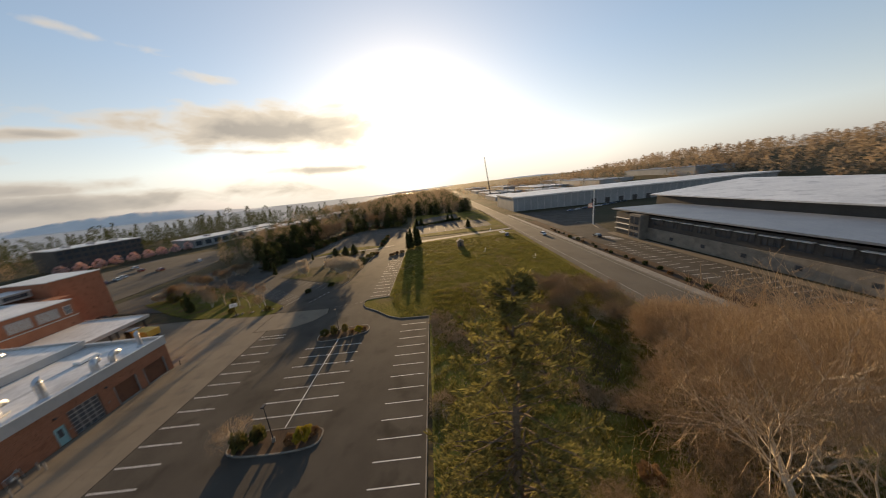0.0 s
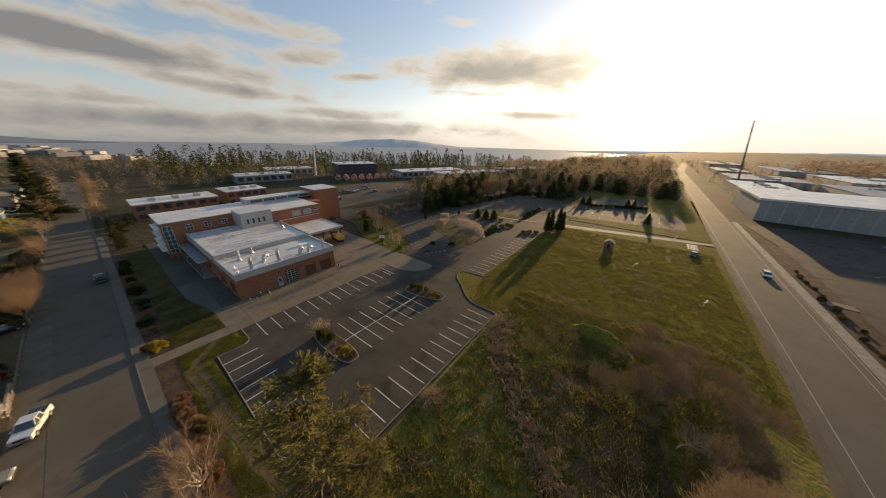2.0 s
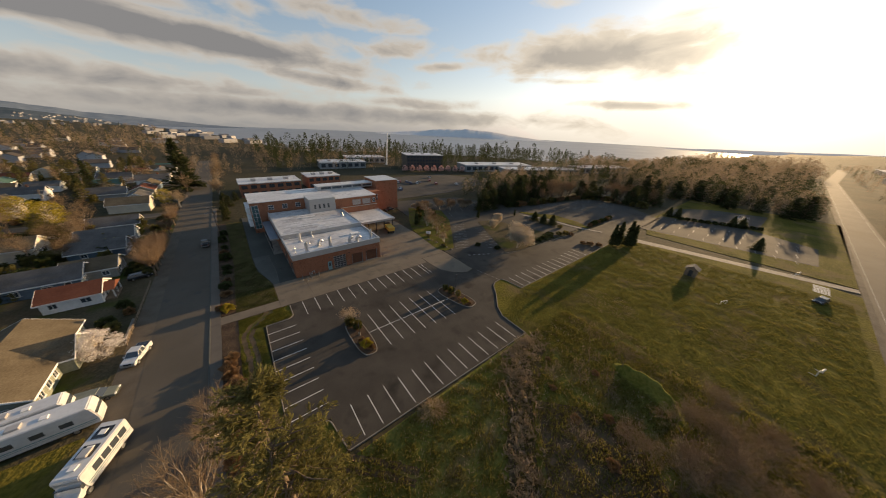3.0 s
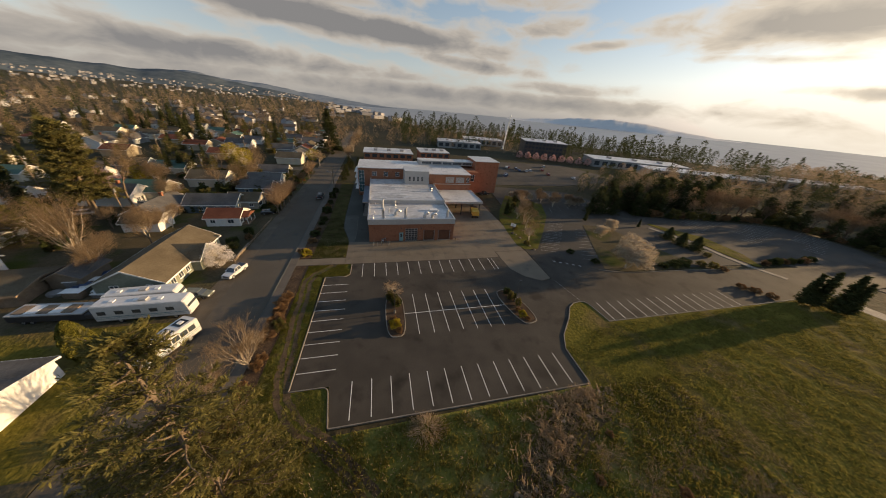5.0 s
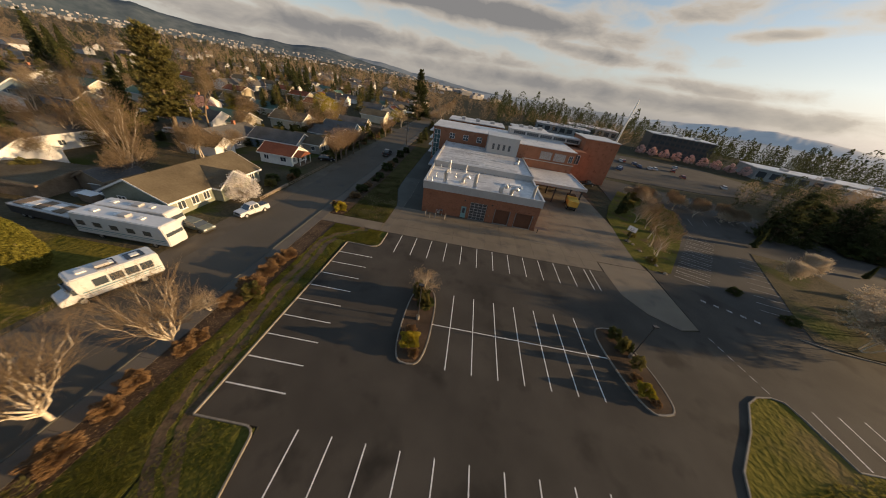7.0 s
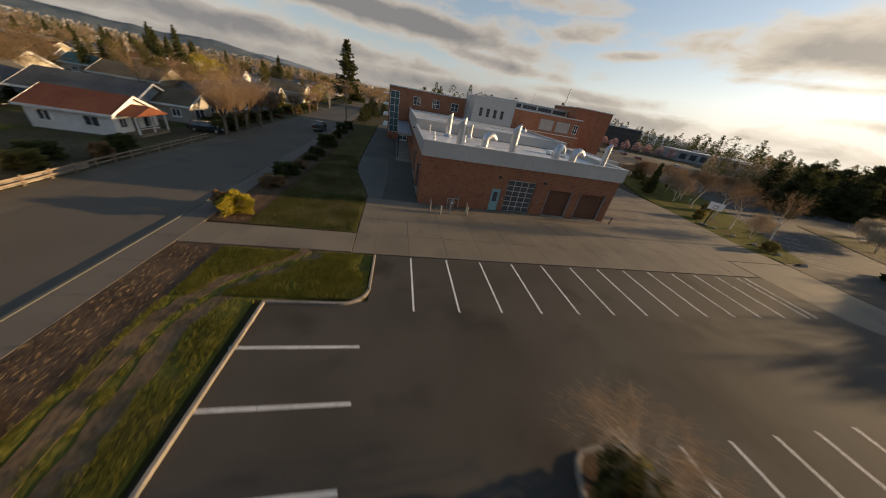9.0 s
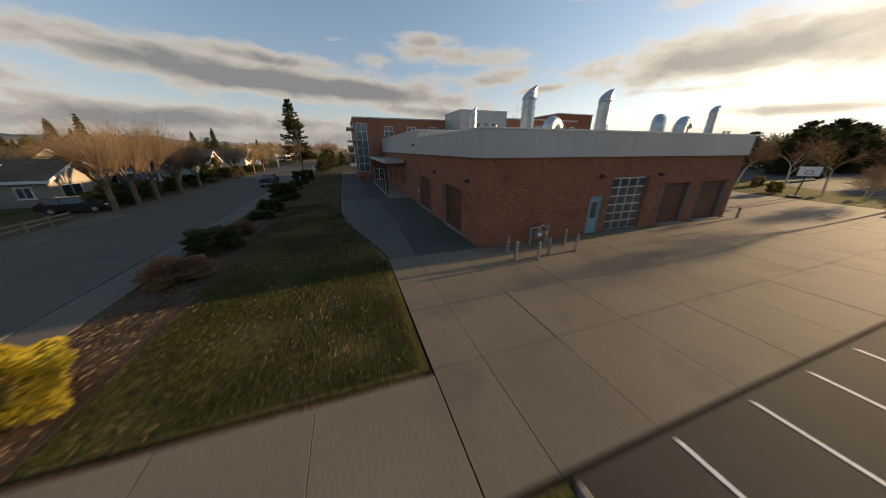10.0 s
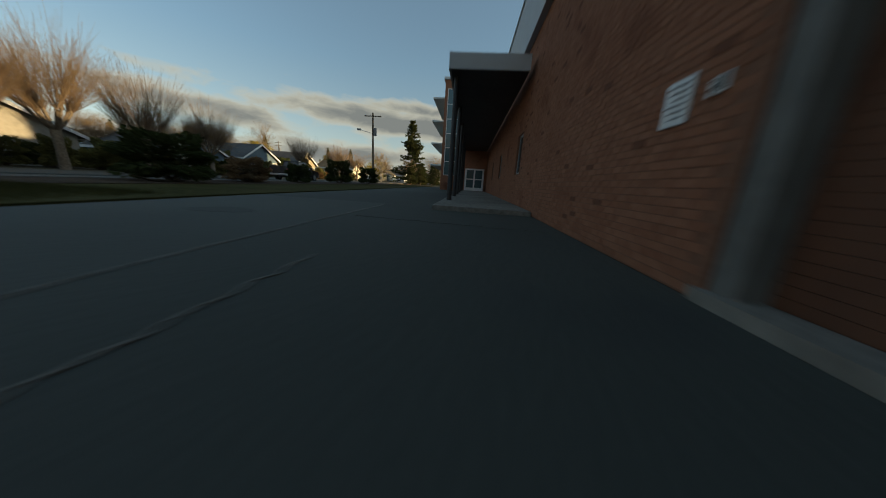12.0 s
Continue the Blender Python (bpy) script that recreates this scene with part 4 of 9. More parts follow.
parapet("x", Y0 - 0.16, 0.25, X0 - 0.16, X1 + 0.16, BR + 0.003, PT)
parapet("y", X0 - 0.16, 0.25, Y0 + 0.1, YM, BR + 0.003, PT)
parapet("y", X1 - 0.09, 0.25, Y0 + 0.1, YM, BR + 0.003, PT)
parapet("y", X0 - 0.16, 0.25, YM + 0.02, YB, BR + 0.003, MR)
parapet("y", X1 - 0.09, 0.25, YM + 0.02, 78.6, BR + 0.003, MR)
parapet("x", YM, 0.25, X0 + 0.1, X1 - 0.1, 6.3, MR)
roof = bmesh.new()
box(roof, X0 + 0.1, Y0 + 0.1, 6.05, X1 - 0.1, YM + 0.1, 6.25)
part("roof", roof, ROOF_WHITE, school, "low white membrane roof with puddle stains")
roof = bmesh.new()
box(roof, X0 + 0.1, YM + 0.26, 7.05, X1 - 0.1, YB, 7.28)
part("roof", roof, ROOF_WHITE, school, "raised white membrane roof with streaks")
# membrane laps on the raised roof
for k in range(12):
    bm = bmesh.new()
    box(bm, X0 + 0.4, 60.0 + 2.1 * k, 7.283, 24.5 - random.uniform(0, 5), 60.0 + 2.1 * k + random.uniform(0.5, 1.1), 7.30)
    part("roof_lap", bm, COPING if k % 3 == 0 else ROOF_WHITE, school)
for x0, y0, w, d in ((3, 60.6, 4, 0.7), (9, 64.4, 5, 0.9), (15, 69.0, 4.5, 1.0), (10, 73.6, 5, 0.9), (4, 77.8, 6, 0.8), (14.2, 62.4, 5, 0.8)):
    bm = bmesh.new()
    box(bm, x0, y0, 7.28, x0 + w, y0 + d, 7.42, bevel=0.04)
    part("roof_curb", bm, ROOF_WHITE, school)

for k in range(22):
    bm = bmesh.new()
    a, y, w = X0 + random.uniform(0.5, 14), 59.3 + 1.18 * k, random.uniform(3, 9)
    box(bm, a, y, 7.302, min(a + w, 25.4), y + random.uniform(0.35, 0.9), 7.312 + 0.001 * (k % 5))
    part("roof_patch", bm, ROOF_GREY, school)
for k in range(9):
    bm = bmesh.new()
    a, y, w = X0 + random.uniform(0.6, 15), 45.4 + 1.35 * k, random.uniform(3, 8)
    box(bm, a, y, 6.252, min(a + w, 25.4), y + random.uniform(0.3, 0.8), 6.262)
    part("roof_patch", bm, ROOF_GREY, school)

# personnel door
door = thing("door", "", "")
door.parent = school
bm = walled(bmesh.new(), "x", Y0 + 0.05, 0.14, 9.905, 10.995, 0.01, 2.69, [(9.99, 10.91, 0.0, 2.60)])
part("door_frame", bm, DOOR_TEAL, door, "teal painted door frame")
bm = walled(bmesh.new(), "x", Y0 + 0.10, 0.05, 10.0, 10.9, 0.02, 2.59, [(10.18, 10.72, 1.15, 2.3)])
part("leaf", bm, DOOR_TEAL, door, "teal painted door leaf")
part("pane", box(bmesh.new(), 10.185, Y0 + 0.115, 1.155, 10.715, Y0 + 0.13, 2.295), WINDOW, door)
part("handle", tube(bmesh.new(), (10.8, Y0 + 0.05, 1.0), (10.8, Y0 + 0.05, 1.12), 0.018), GALV, door)
# glazed sectional door
gd = thing("glazed_roll_door", "", "")
gd.parent = school
holes = []
for i in range(4):
    for j in range(6):
        holes.append((11.74 + i * 0.86, 11.74 + i * 0.86 + 0.77, 0.16 + j * 0.62, 0.16 + j * 0.62 + 0.53))
part("frame", walled(bmesh.new(), "x", Y0 + 0.16, 0.06, 11.66, 15.19, 0.07, 3.91, holes), GALV, gd, "aluminium door frame with four by six lights")
for h in holes:
    part("pane", box(bmesh.new(), h[0], Y0 + 0.18, h[2], h[1], Y0 + 0.195, h[3]), WINDOW, gd)
part("sill", box(bmesh.new(), 11.65, Y0 - 0.05, 0.013, 15.2, Y0 + 0.3, 0.06), KERB, gd)
for a0, a1, along, at in ((17.0, 20.3, "x", Y0), (21.4, 25.1, "x", Y0), (46.7, 50.2, "y", X0), (54.15, 58.0, "y", X0)):
    rd = thing("roll_door", "", "")
    rd.parent = school
    for k in range(40):
        bm = bmesh.new()
        z = 0.02 + k * 0.0775
        cell(bm, along, at + 0.24, 0.03, a0 + 0.1, a1 - 0.1, z, z + 0.075)
        part("slat", bm, DOOR_BROWN, rd)
    part("backing", walled(bmesh.new(), along, at + 0.275, 0.02, a0 + 0.02, a1 - 0.02, 0.01, 3.28 if along == "x" else 3.18), DOOR_BROWN, rd)
    for u0, u1 in ((a0 + 0.005, a0 + (0.14 if along == "x" else 0.03)), (a1 - (0.14 if along == "x" else 0.20), a1 - 0.005)):
        bm = bmesh.new()
        cell(bm, along, at + 0.04, 0.19, u0, u1, 0.01, 3.28 if along == "x" else 3.18)
        part("jamb", bm, FRAME_GREY if along == "x" else JAMB, rd, "grey steel door jamb")
    bm = bmesh.new()
    cell(bm, along, at - (0.28 if along == "x" else 0.05), 0.5 if along == "x" else 0.27, a0 - 0.05, a1 + 0.05, 0.004, 0.10)
    part("sill", bm, KERB, rd, "worn concrete door sill")
for a0, a1, z0, z1 in side_holes[2:]:
    w = thing("window", "", "")
    w.parent = school
    part("window_frame", walled(bmesh.new(), "y", X0 + 0.08, 0.08, a0 + 0.005, a1 - 0.005, z0 + 0.005, z1 - 0.005, [(a0 + 0.07, a1 - 0.07, z0 + 0.07, z1 - 0.07)]), FRAME_GREY, w)
    part("pane", box(bmesh.new(), X0 + 0.11, a0 + 0.07, z0 + 0.07, X0 + 0.125, a1 - 0.07, z1 - 0.07), WINDOW, w)


def wall_lamp(x, y, z, rz):
    """A dark wall pack: a back plate and a hooded body."""
    lamp = thing("wall_lamp", "small dark hooded wall lamp on brick", "lamp", pose(x, y, z, 0, 0, rz), "wall lamps")
    part("back_plate", box(bmesh.new(), -0.13, -0.03, -0.10, 0.13, 0.0, 0.12, bevel=0.008), STEEL_DARK, lamp)
    part("hood", extrude_x(bmesh.new(), [(-0.03, 0.10), (-0.30, -0.02), (-0.30, -0.08), (-0.03, -0.08)], -0.15, 0.15), STEEL_DARK, lamp)
    part("lens", box(bmesh.new(), -0.11, -0.26, -0.095, 0.11, -0.05, -0.082), WINDOW, lamp)
    return lamp


wall_lamp(10.45, Y0, 4.1, 0)
wall_lamp(16.2, Y0, 4.05, 0)
wall_lamp(X0, 45.75, 3.9, -90)
wall_lamp(X0, 52.6, 3.95, -90)
wall_lamp(X0, 59.5, 6.2, -90).location.x = X0 - 0.16
for x in (11.35, 15.9):
    part("keypad", box(bmesh.new(), x - 0.08, Y0 - 0.06, 1.45, x + 0.08, Y0 + 0.012, 1.7, bevel=0.01), FRAME_GREY, school)

# notice plates on the side wall
for y0, y1, z0, z1 in ((58.57, 58.86, 1.30, 1.66), (58.26, 58.40, 1.44, 1.56)):
    sign = thing("wall_sign", "white notice plate with lines of small print on brick", "sign", pose(X0 - 0.002, (y0 + y1) / 2, (z0 + z1) / 2), "wall notices")
    hw, hh = (y1 - y0) / 2, (z1 - z0) / 2
    part("plate", box(bmesh.new(), -0.012, -hw, -hh, 0.005, hw, hh, bevel=0.003), WHITE, sign)
    for k in range(6):
        bm = bmesh.new()
        box(bm, -0.016, -hw * 0.8, hh * (0.72 - 0.28 * k) - 0.006, -0.0125, hw * (0.8 - 0.25 * (k % 3)), hh * (0.72 - 0.28 * k) + 0.006)
        part("text_bar", bm, STEEL_DARK, sign)

# canopy along the side wall, on posts
awning = thing("canopy", "", "")
awning.parent = school
part("deck", box(bmesh.new(), -1.1, 65.2, 4.12, X0 - 0.17, 85.5, 4.42), STEEL_DARK, awning)
part("fascia", box(bmesh.new(), -1.16, 65.14, 4.10, -1.1, 85.56, 4.54), PANEL, awning)
part("fascia", box(bmesh.new(), -1.1, 65.14, 4.10, X0 - 0.17, 65.2, 4.54), PANEL, awning)
part("canopy_roof", box(bmesh.new(), -1.1, 65.2, 4.42, X0 - 0.17, 85.5, 4.50), ROOF_METAL, awning, "pale blue metal canopy roof")
for k in range(7):
    part("post", tube(bmesh.new(), (-0.95, 65.9 + 3.4 * k, 0.1), (-0.95, 65.9 + 3.4 * k, 4.12), 0.09, seg=12), STEEL_DARK, awning)
part("step", box(bmesh.new(), -1.2, 63.2, -0.1, X0 - 0.02, 86, 0.13, bevel=0.02), KERB, school, "pale raised concrete landing")
entrance = thing("entrance_door", "", "")
entrance.parent = school
lights = [(a, a + 0.72, z0, z1) for a in (-0.62, 0.26) for z0, z1 in ((0.45, 1.25), (1.35, 2.2))]
part("door_frame", walled(bmesh.new(), "x", 84.6, 0.08, -0.8, 1.16, 0.14, 2.35, lights), WHITE, entrance, "white double door frame")
for a, b, z0, z1 in lights:
    part("pane", box(bmesh.new(), a, 84.63, z0, b, 84.645, z1), WINDOW_TEAL, entrance)
part("back_wall", box(bmesh.new(), -1.1, 84.72, 0.13, X0 - 0.02, 84.9, 4.1), BRICK, school, "brick wall behind the entrance")

# three-storey wing behind, with its grey stair box and right-hand tower
def window_grid(parent, axis, at, a0, a1, z0, z1, nx, nz, frame_mat=WHITE, pane_mat=WINDOW, side=-1):
    w = thing("window", "", "")
    w.parent = parent
    f = 0.07
    dw, dz = (a1 - a0 - f) / nx, (z1 - z0 - f) / nz
    holes = [(a0 + f + i * dw, a0 + (i + 1) * dw, z0 + f + j * dz, z0 + (j + 1) * dz) for i in range(nx) for j in range(nz)]
    part("window_frame", walled(bmesh.new(), axis, at + side * 0.05, 0.05 * 1.6, a0, a1, z0, z1, holes), frame_mat, w)
    bm = bmesh.new()
    cell(bm, axis, at + side * 0.012, 0.02, a0 + 0.02, a1 - 0.02, z0 + 0.02, z1 - 0.02)
    part("pane", bm, pane_mat, w)
    return w


WT = 11.25
part("wall", box(bmesh.new(), -3.6, YB + 1.0, 0, 42.0, 104, WT), BRICK, school, "upper brick wing")
part("wall", box(bmesh.new(), 24.2, 79.6, 0, 42.0, YB + 0.99, WT), BRICK, school, "upper brick bay")
part("wall", box(bmesh.new(), 14.6, 78.8, 5.2, 24.15, YB + 0.98, 12.3), PANEL, school, "grey panel stair box")
part("roof", box(bmesh.new(), -3.75, YB + 0.85, WT + 0.003, 42.1, 104.1, WT + 0.22), ROOF_WHITE, school)
part("roof", box(bmesh.new(), 24.1, 79.45, WT + 0.003, 42.12, YB + 0.84, WT + 0.20), ROOF_WHITE, school)
part("roof", box(bmesh.new(), 14.5, 78.7, 12.303, 24.25, YB + 0.9, 12.45), COPING, school)
part("penthouse", box(bmesh.new(), 22.5, 97, WT + 0.22, 48, 103, WT + 1.9), PANEL, school, "long grey rooftop plant room")
part("roof", box(bmesh.new(), 22.3, 96.8, WT + 1.903, 48.2, 103.2, WT + 2.05), ROOF_WHITE, school)
for k in range(5):
    window_grid(school, "x", 97, 24 + 4.8 * k, 28.2 + 4.8 * k, WT + 0.6, WT + 1.6, 6, 1, FRAME_GREY, WINDOW)
part("tower", box(bmesh.new(), 48.2, 92.6, 0, 59.6, 106, 14.4), BRICK, school, "square brick corner tower")
part("coping", box(bmesh.new(), 48.0, 92.4, 14.403, 59.8, 106.2, 14.62), COPING, school)
part("link", box(bmesh.new(), 42.05, 88, 0, 48.15, 103, WT - 0.6), BRICK, school)
window_grid(school, "x", 88, 43.2, 46.6, 6.6, 9.6, 4, 2)
window_grid(school, "y", 59.6, 93.6, 98.0, 1.0, 12.8, 3, 8, FRAME_GREY, WINDOW_TEAL, 1)
window_grid(school, "y", 59.6, 99.5, 104, 1.0, 12.8, 3, 8, FRAME_GREY, WINDOW_TEAL, 1)
for x in (2.0, 6.6, 11.2):
    window_grid(school, "x", YB + 1.0, x, x + 1.75, 8.2, 9.95, 2, 2)
for x in (16.1, 17.75, 19.4, 21.05):
    window_grid(school, "x", 78.8, x, x + 0.75, 8.6, 10.3, 1, 3, FRAME_GREY)
for x in (31.3, 35.6):
    lv = thing("louvre", "", "")
    lv.parent = school
    part("frame", walled(bmesh.new(), "x", 79.52, 0.08, x, x + 3.6, 8.0, 10.35, [(x + 0.1, x + 3.5, 8.1, 10.25)]), FRAME_GREY, lv)
    for k in range(12):
        part("slat", box(bmesh.new(), x + 0.1, 79.53, 8.12 + 0.178 * k, x + 3.5, 79.6, 8.25 + 0.178 * k), PANEL, lv)
window_grid(school, "x", 79.6, 40.2, 41.4, 8.2, 10.2, 2, 2)
# balconies and glazing on the street end
window_grid(school, "y", -3.6, 89.5, 96, 1.0, 10.6, 4, 7, WHITE, WINDOW_TEAL)
window_grid(school, "x", YB + 1.0, -3.3, -1.2, 1.6, 10.4, 2, 6, WHITE, WINDOW_TEAL)
for k in range(4):
    part("sunshade", box(bmesh.new(), -4.9, 87.4, 2.6 + 2.3 * k, -3.62, 97, 2.78 + 2.3 * k, bevel=0.03), WHITE, school, "white projecting sunshade")

# loading canopy in the yard
dock = thing("loading_canopy", "", "")
dock.parent = school
part("canopy_roof", box(bmesh.new(), X1 + 0.17, 63.8, 4.75, 42.2, 79.4, 5.1), ROOF_WHITE, dock, "white flat loading canopy roof")
part("fascia", box(bmesh.new(), X1 + 0.1, 63.55, 4.6, 42.4, 63.79, 5.3), PANEL, dock)
part("fascia", box(bmesh.new(), 42.21, 63.8, 4.6, 42.45, 79.4, 5.3), PANEL, dock)
part("wall", box(bmesh.new(), X1 + 0.01, 79.41, 0, 42.0, 79.58, 7.4), BRICK, school)
part("coping", box(bmesh.new(), X1 + 0.01, 79.3, 7.403, 42.2, 79.6, 7.56), COPING, school)
for x in (34.5, 41.6):
    for y in (64.5, 72):
        part("post", box(bmesh.new(), x - 0.15, y - 0.15, 0, x + 0.15, y + 0.15, 4.75, bevel=0.01), STEEL_DARK, dock)

# rooftop stacks and vents on the low roof


def stack(x, y, h, r, roof_z=6.25, cut=True):
    st = thing("exhaust_stack", "tall shiny galvanised exhaust stack on white roof", "exhaust stack", pose(x, y, roof_z), "roof stacks")
    part("flashing", tube(bmesh.new(), (0, 0, 0), (0, 0, 0.35), r * 1.9, r * 1.15, 16), GALV, st)
    for t in (0.35, 0.66):
        part("collar", tube(bmesh.new(), (0, 0, h * t), (0, 0, h * t + 0.08), r * 1.08, seg=18), GALV, st)
    bm = bmesh.new()
    tube(bm, (0, 0, 0.3), (0, 0, h), r, seg=18)
    if cut:
        for v in bm.verts:
            if v.co.z > h - 0.01:
                v.co.z += 0.9 * v.co.x
    part("pipe", bm, GALV, st, smooth=False)
    part("rain_cap", tube(bmesh.new(), (0, 0, h - r * 1.1), (0, 0, h - r * 0.2), r * 1.16, r * 0.55, 16), GALV, st)
    return st


def gooseneck(x, y, h, r, rz, roof_z=6.25):
    st = thing("roof_vent", "bent galvanised gooseneck roof vent", "roof vent", pose(x, y, roof_z, 0, 0, rz), "roof vents")
    part("base", box(bmesh.new(), -r * 1.6, -r * 1.6, 0, r * 1.6, r * 1.6, 0.22, bevel=0.02), COPING, st)
    bm = bmesh.new()
    path = [Vector((0, 0, 0.2)), Vector((0, 0, h))] + [Vector((r * 1.5 - r * 1.5 * math.cos(a), 0, h + r * 1.5 * math.sin(a))) for a in [math.pi * k / 8 for k in range(1, 8)]]
    rings = []
    for k, p in enumerate(path):
        d = (path[min(k + 1, len(path) - 1)] - path[max(k - 1, 0)]).normalized()
        side = Vector((0, 1, 0))
        rise = d.cross(side)
        rings.append([bm.verts.new(p + (side * math.cos(a) + rise * math.sin(a)) * r) for a in [2 * math.pi * i / 16 for i in range(16)]])
    for a, b in zip(rings, rings[1:]):
        for i in range(16):
            bm.faces.new((a[i], a[(i + 1) % 16], b[(i + 1) % 16], b[i]))
    inner = [bm.verts.new(v.co * 1.0 + (path[-1] - v.co) * 0.15) for v in rings[-1]]
    deep = [bm.verts.new(v.co - (path[-1] - path[-2])) for v in inner]
    for i in range(16):
        j = (i + 1) % 16
        bm.faces.new((rings[-1][i], rings[-1][j], inner[j], inner[i]))
        bm.faces.new((inner[i], inner[j], deep[j], deep[i]))
    bm.faces.new(deep)
    part("duct", bm, GALV, st)
    return st


stack(5.5, 45.9, 2.85, 0.40)
stack(5.5, 54.1, 2.75, 0.36)
stack(11.85, 46.0, 3.05, 0.42)
stack(24.3, 46.1, 2.7, 0.32)
stack(9.4, 57.0, 1.7, 0.26)
gooseneck(9.2, 48.4, 0.85, 0.44, 20)
gooseneck(17.4, 45.8, 0.98, 0.46, 35)
gooseneck(19.6, 45.6, 0.95, 0.42, 10)
for x, y in ((3.1, 49.6), (3.3, 57.0), (2.7, 46.3), (7.4, 51.5)):
    vent = thing("roof_vent", "small white plumbing vent on roof", "roof vent", pose(x, y, 6.25), "small roof vents")
    part("boot", tube(bmesh.new(), (0, 0, 0), (0, 0, 0.25), 0.18, 0.09, 12), COPING, vent)
    part("pipe", tube(bmesh.new(), (0, 0, 0.2), (0, 0, 0.75), 0.07, seg=12), WHITE, vent)
    part("cap", tube(bmesh.new(), (0, 0, 0.72), (0, 0, 0.88), 0.15, 0.06, 12), WHITE, vent)
for x, y in ((23.9, 71.8), (23.3, 69.4)):
    fan = thing("roof_fan", "dark round exhaust fan on raised roof", "roof fan", pose(x, y, 7.28), "roof fans")
    part("curb", box(bmesh.new(), -0.6, -0.6, 0, 0.6, 0.6, 0.35, bevel=0.03), COPING, fan)
    part("hood", tube(bmesh.new(), (0, 0, 0.35), (0, 0, 0.75), 0.62, 0.42, 18), GALV, fan)
    part("motor_cap", tube(bmesh.new(), (0, 0, 0.75), (0, 0, 1.05), 0.3, 0.22, 14), STEEL_DARK, fan)
hvac = thing("roof_unit", "low white rooftop air unit", "air unit", pose(21.2, 52.0, 6.25))
part("cabinet", box(bmesh.new(), -1.3, -0.7, 0.1, 1.3, 0.7, 0.55, bevel=0.03), WHITE, hvac)
part("base_rail", box(bmesh.new(), -1.2, -0.6, 0, 1.2, 0.6, 0.1), STEEL_DARK, hvac)
antenna = thing("antenna", "thin roof antenna mast", "antenna", pose(30.5, 85, WT + 0.2))
part("mast", tube(bmesh.new(), (0, 0, 0), (0, 0, 4.5), 0.022, 0.01, 8), FRAME_GREY, antenna)
part("arm", tube(bmesh.new(), (-0.4, 0, 3.4), (0.4, 0, 3.4), 0.015, seg=6), GALV, antenna)

# meter set with steel bollards at the front wall
for x, y in ((2.6, 41.6), (2.75, 42.7), (3.7, 41.1), (4.75, 41.5), (5.3, 42.6), (6.75, 41.5), (6.9, 42.6)):
    b = thing("bollard", "grey steel pipe bollard in concrete", "bollard", pose(x, y, 0.0), "meter bollards")
    bm = tube(bmesh.new(), (0, 0, -0.05), (0, 0, 1.0), 0.075, seg=14)
    bmesh.ops.create_uvsphere(bm, u_segments=14, v_segments=6, radius=0.075, matrix=Matrix.Translation((0, 0, 1.0)))
    part("post", bm, FRAME_GREY, b)
    part("footing", tube(bmesh.new(), (0, 0, 0.0), (0, 0, 0.03), 0.14, seg=14), KERB, b)
meter = thing("gas_meter", "grey gas meter with bent pipes beside the wall", "meter", pose(5.2, 43.2, 0.012))
part("body", box(bmesh.new(), -0.3, -0.2, 0.45, 0.3, 0.2, 0.95, bevel=0.06), FRAME_GREY, meter)
part("dial", tube(bmesh.new(), (0.0, -0.2, 0.75), (0.0, -0.26, 0.75), 0.12, seg=16), WHITE, meter)
for a, b in (((-0.5, 0, 0), (-0.5, 0, 1.15)), ((-0.5, 0, 1.15), (0.1, 0, 1.15)), ((0.1, 0, 1.15), (0.1, 0, 0.9)), ((0.2, 0, 0.95), (0.2, 0, 1.25)), ((0.2, 0, 1.25), (0.8, 0, 1.25)), ((0.8, 0, 1.25), (0.8, 0.5, 1.25)), ((0.8, 0, 0), (0.8, 0, 1.25))):
    part("pipe", tube(bmesh.new(), a, b, 0.045, seg=10), GALV, meter)
part("regulator", tube(bmesh.new(), (0.55, -0.12, 1.25), (0.55, 0.12, 1.25), 0.17, seg=16), FRAME_GREY, meter)
rack_pipe = thing("bollard", "short leaning steel bollard at the corner", "bollard", pose(26.7, 43.2, 0))
part("post", tube(bmesh.new(), (0, 0, -0.05), (0.05, 0, 0.95), 0.08, seg=14), STEEL_DARK, rack_pipe)
# ---------- plants ----------


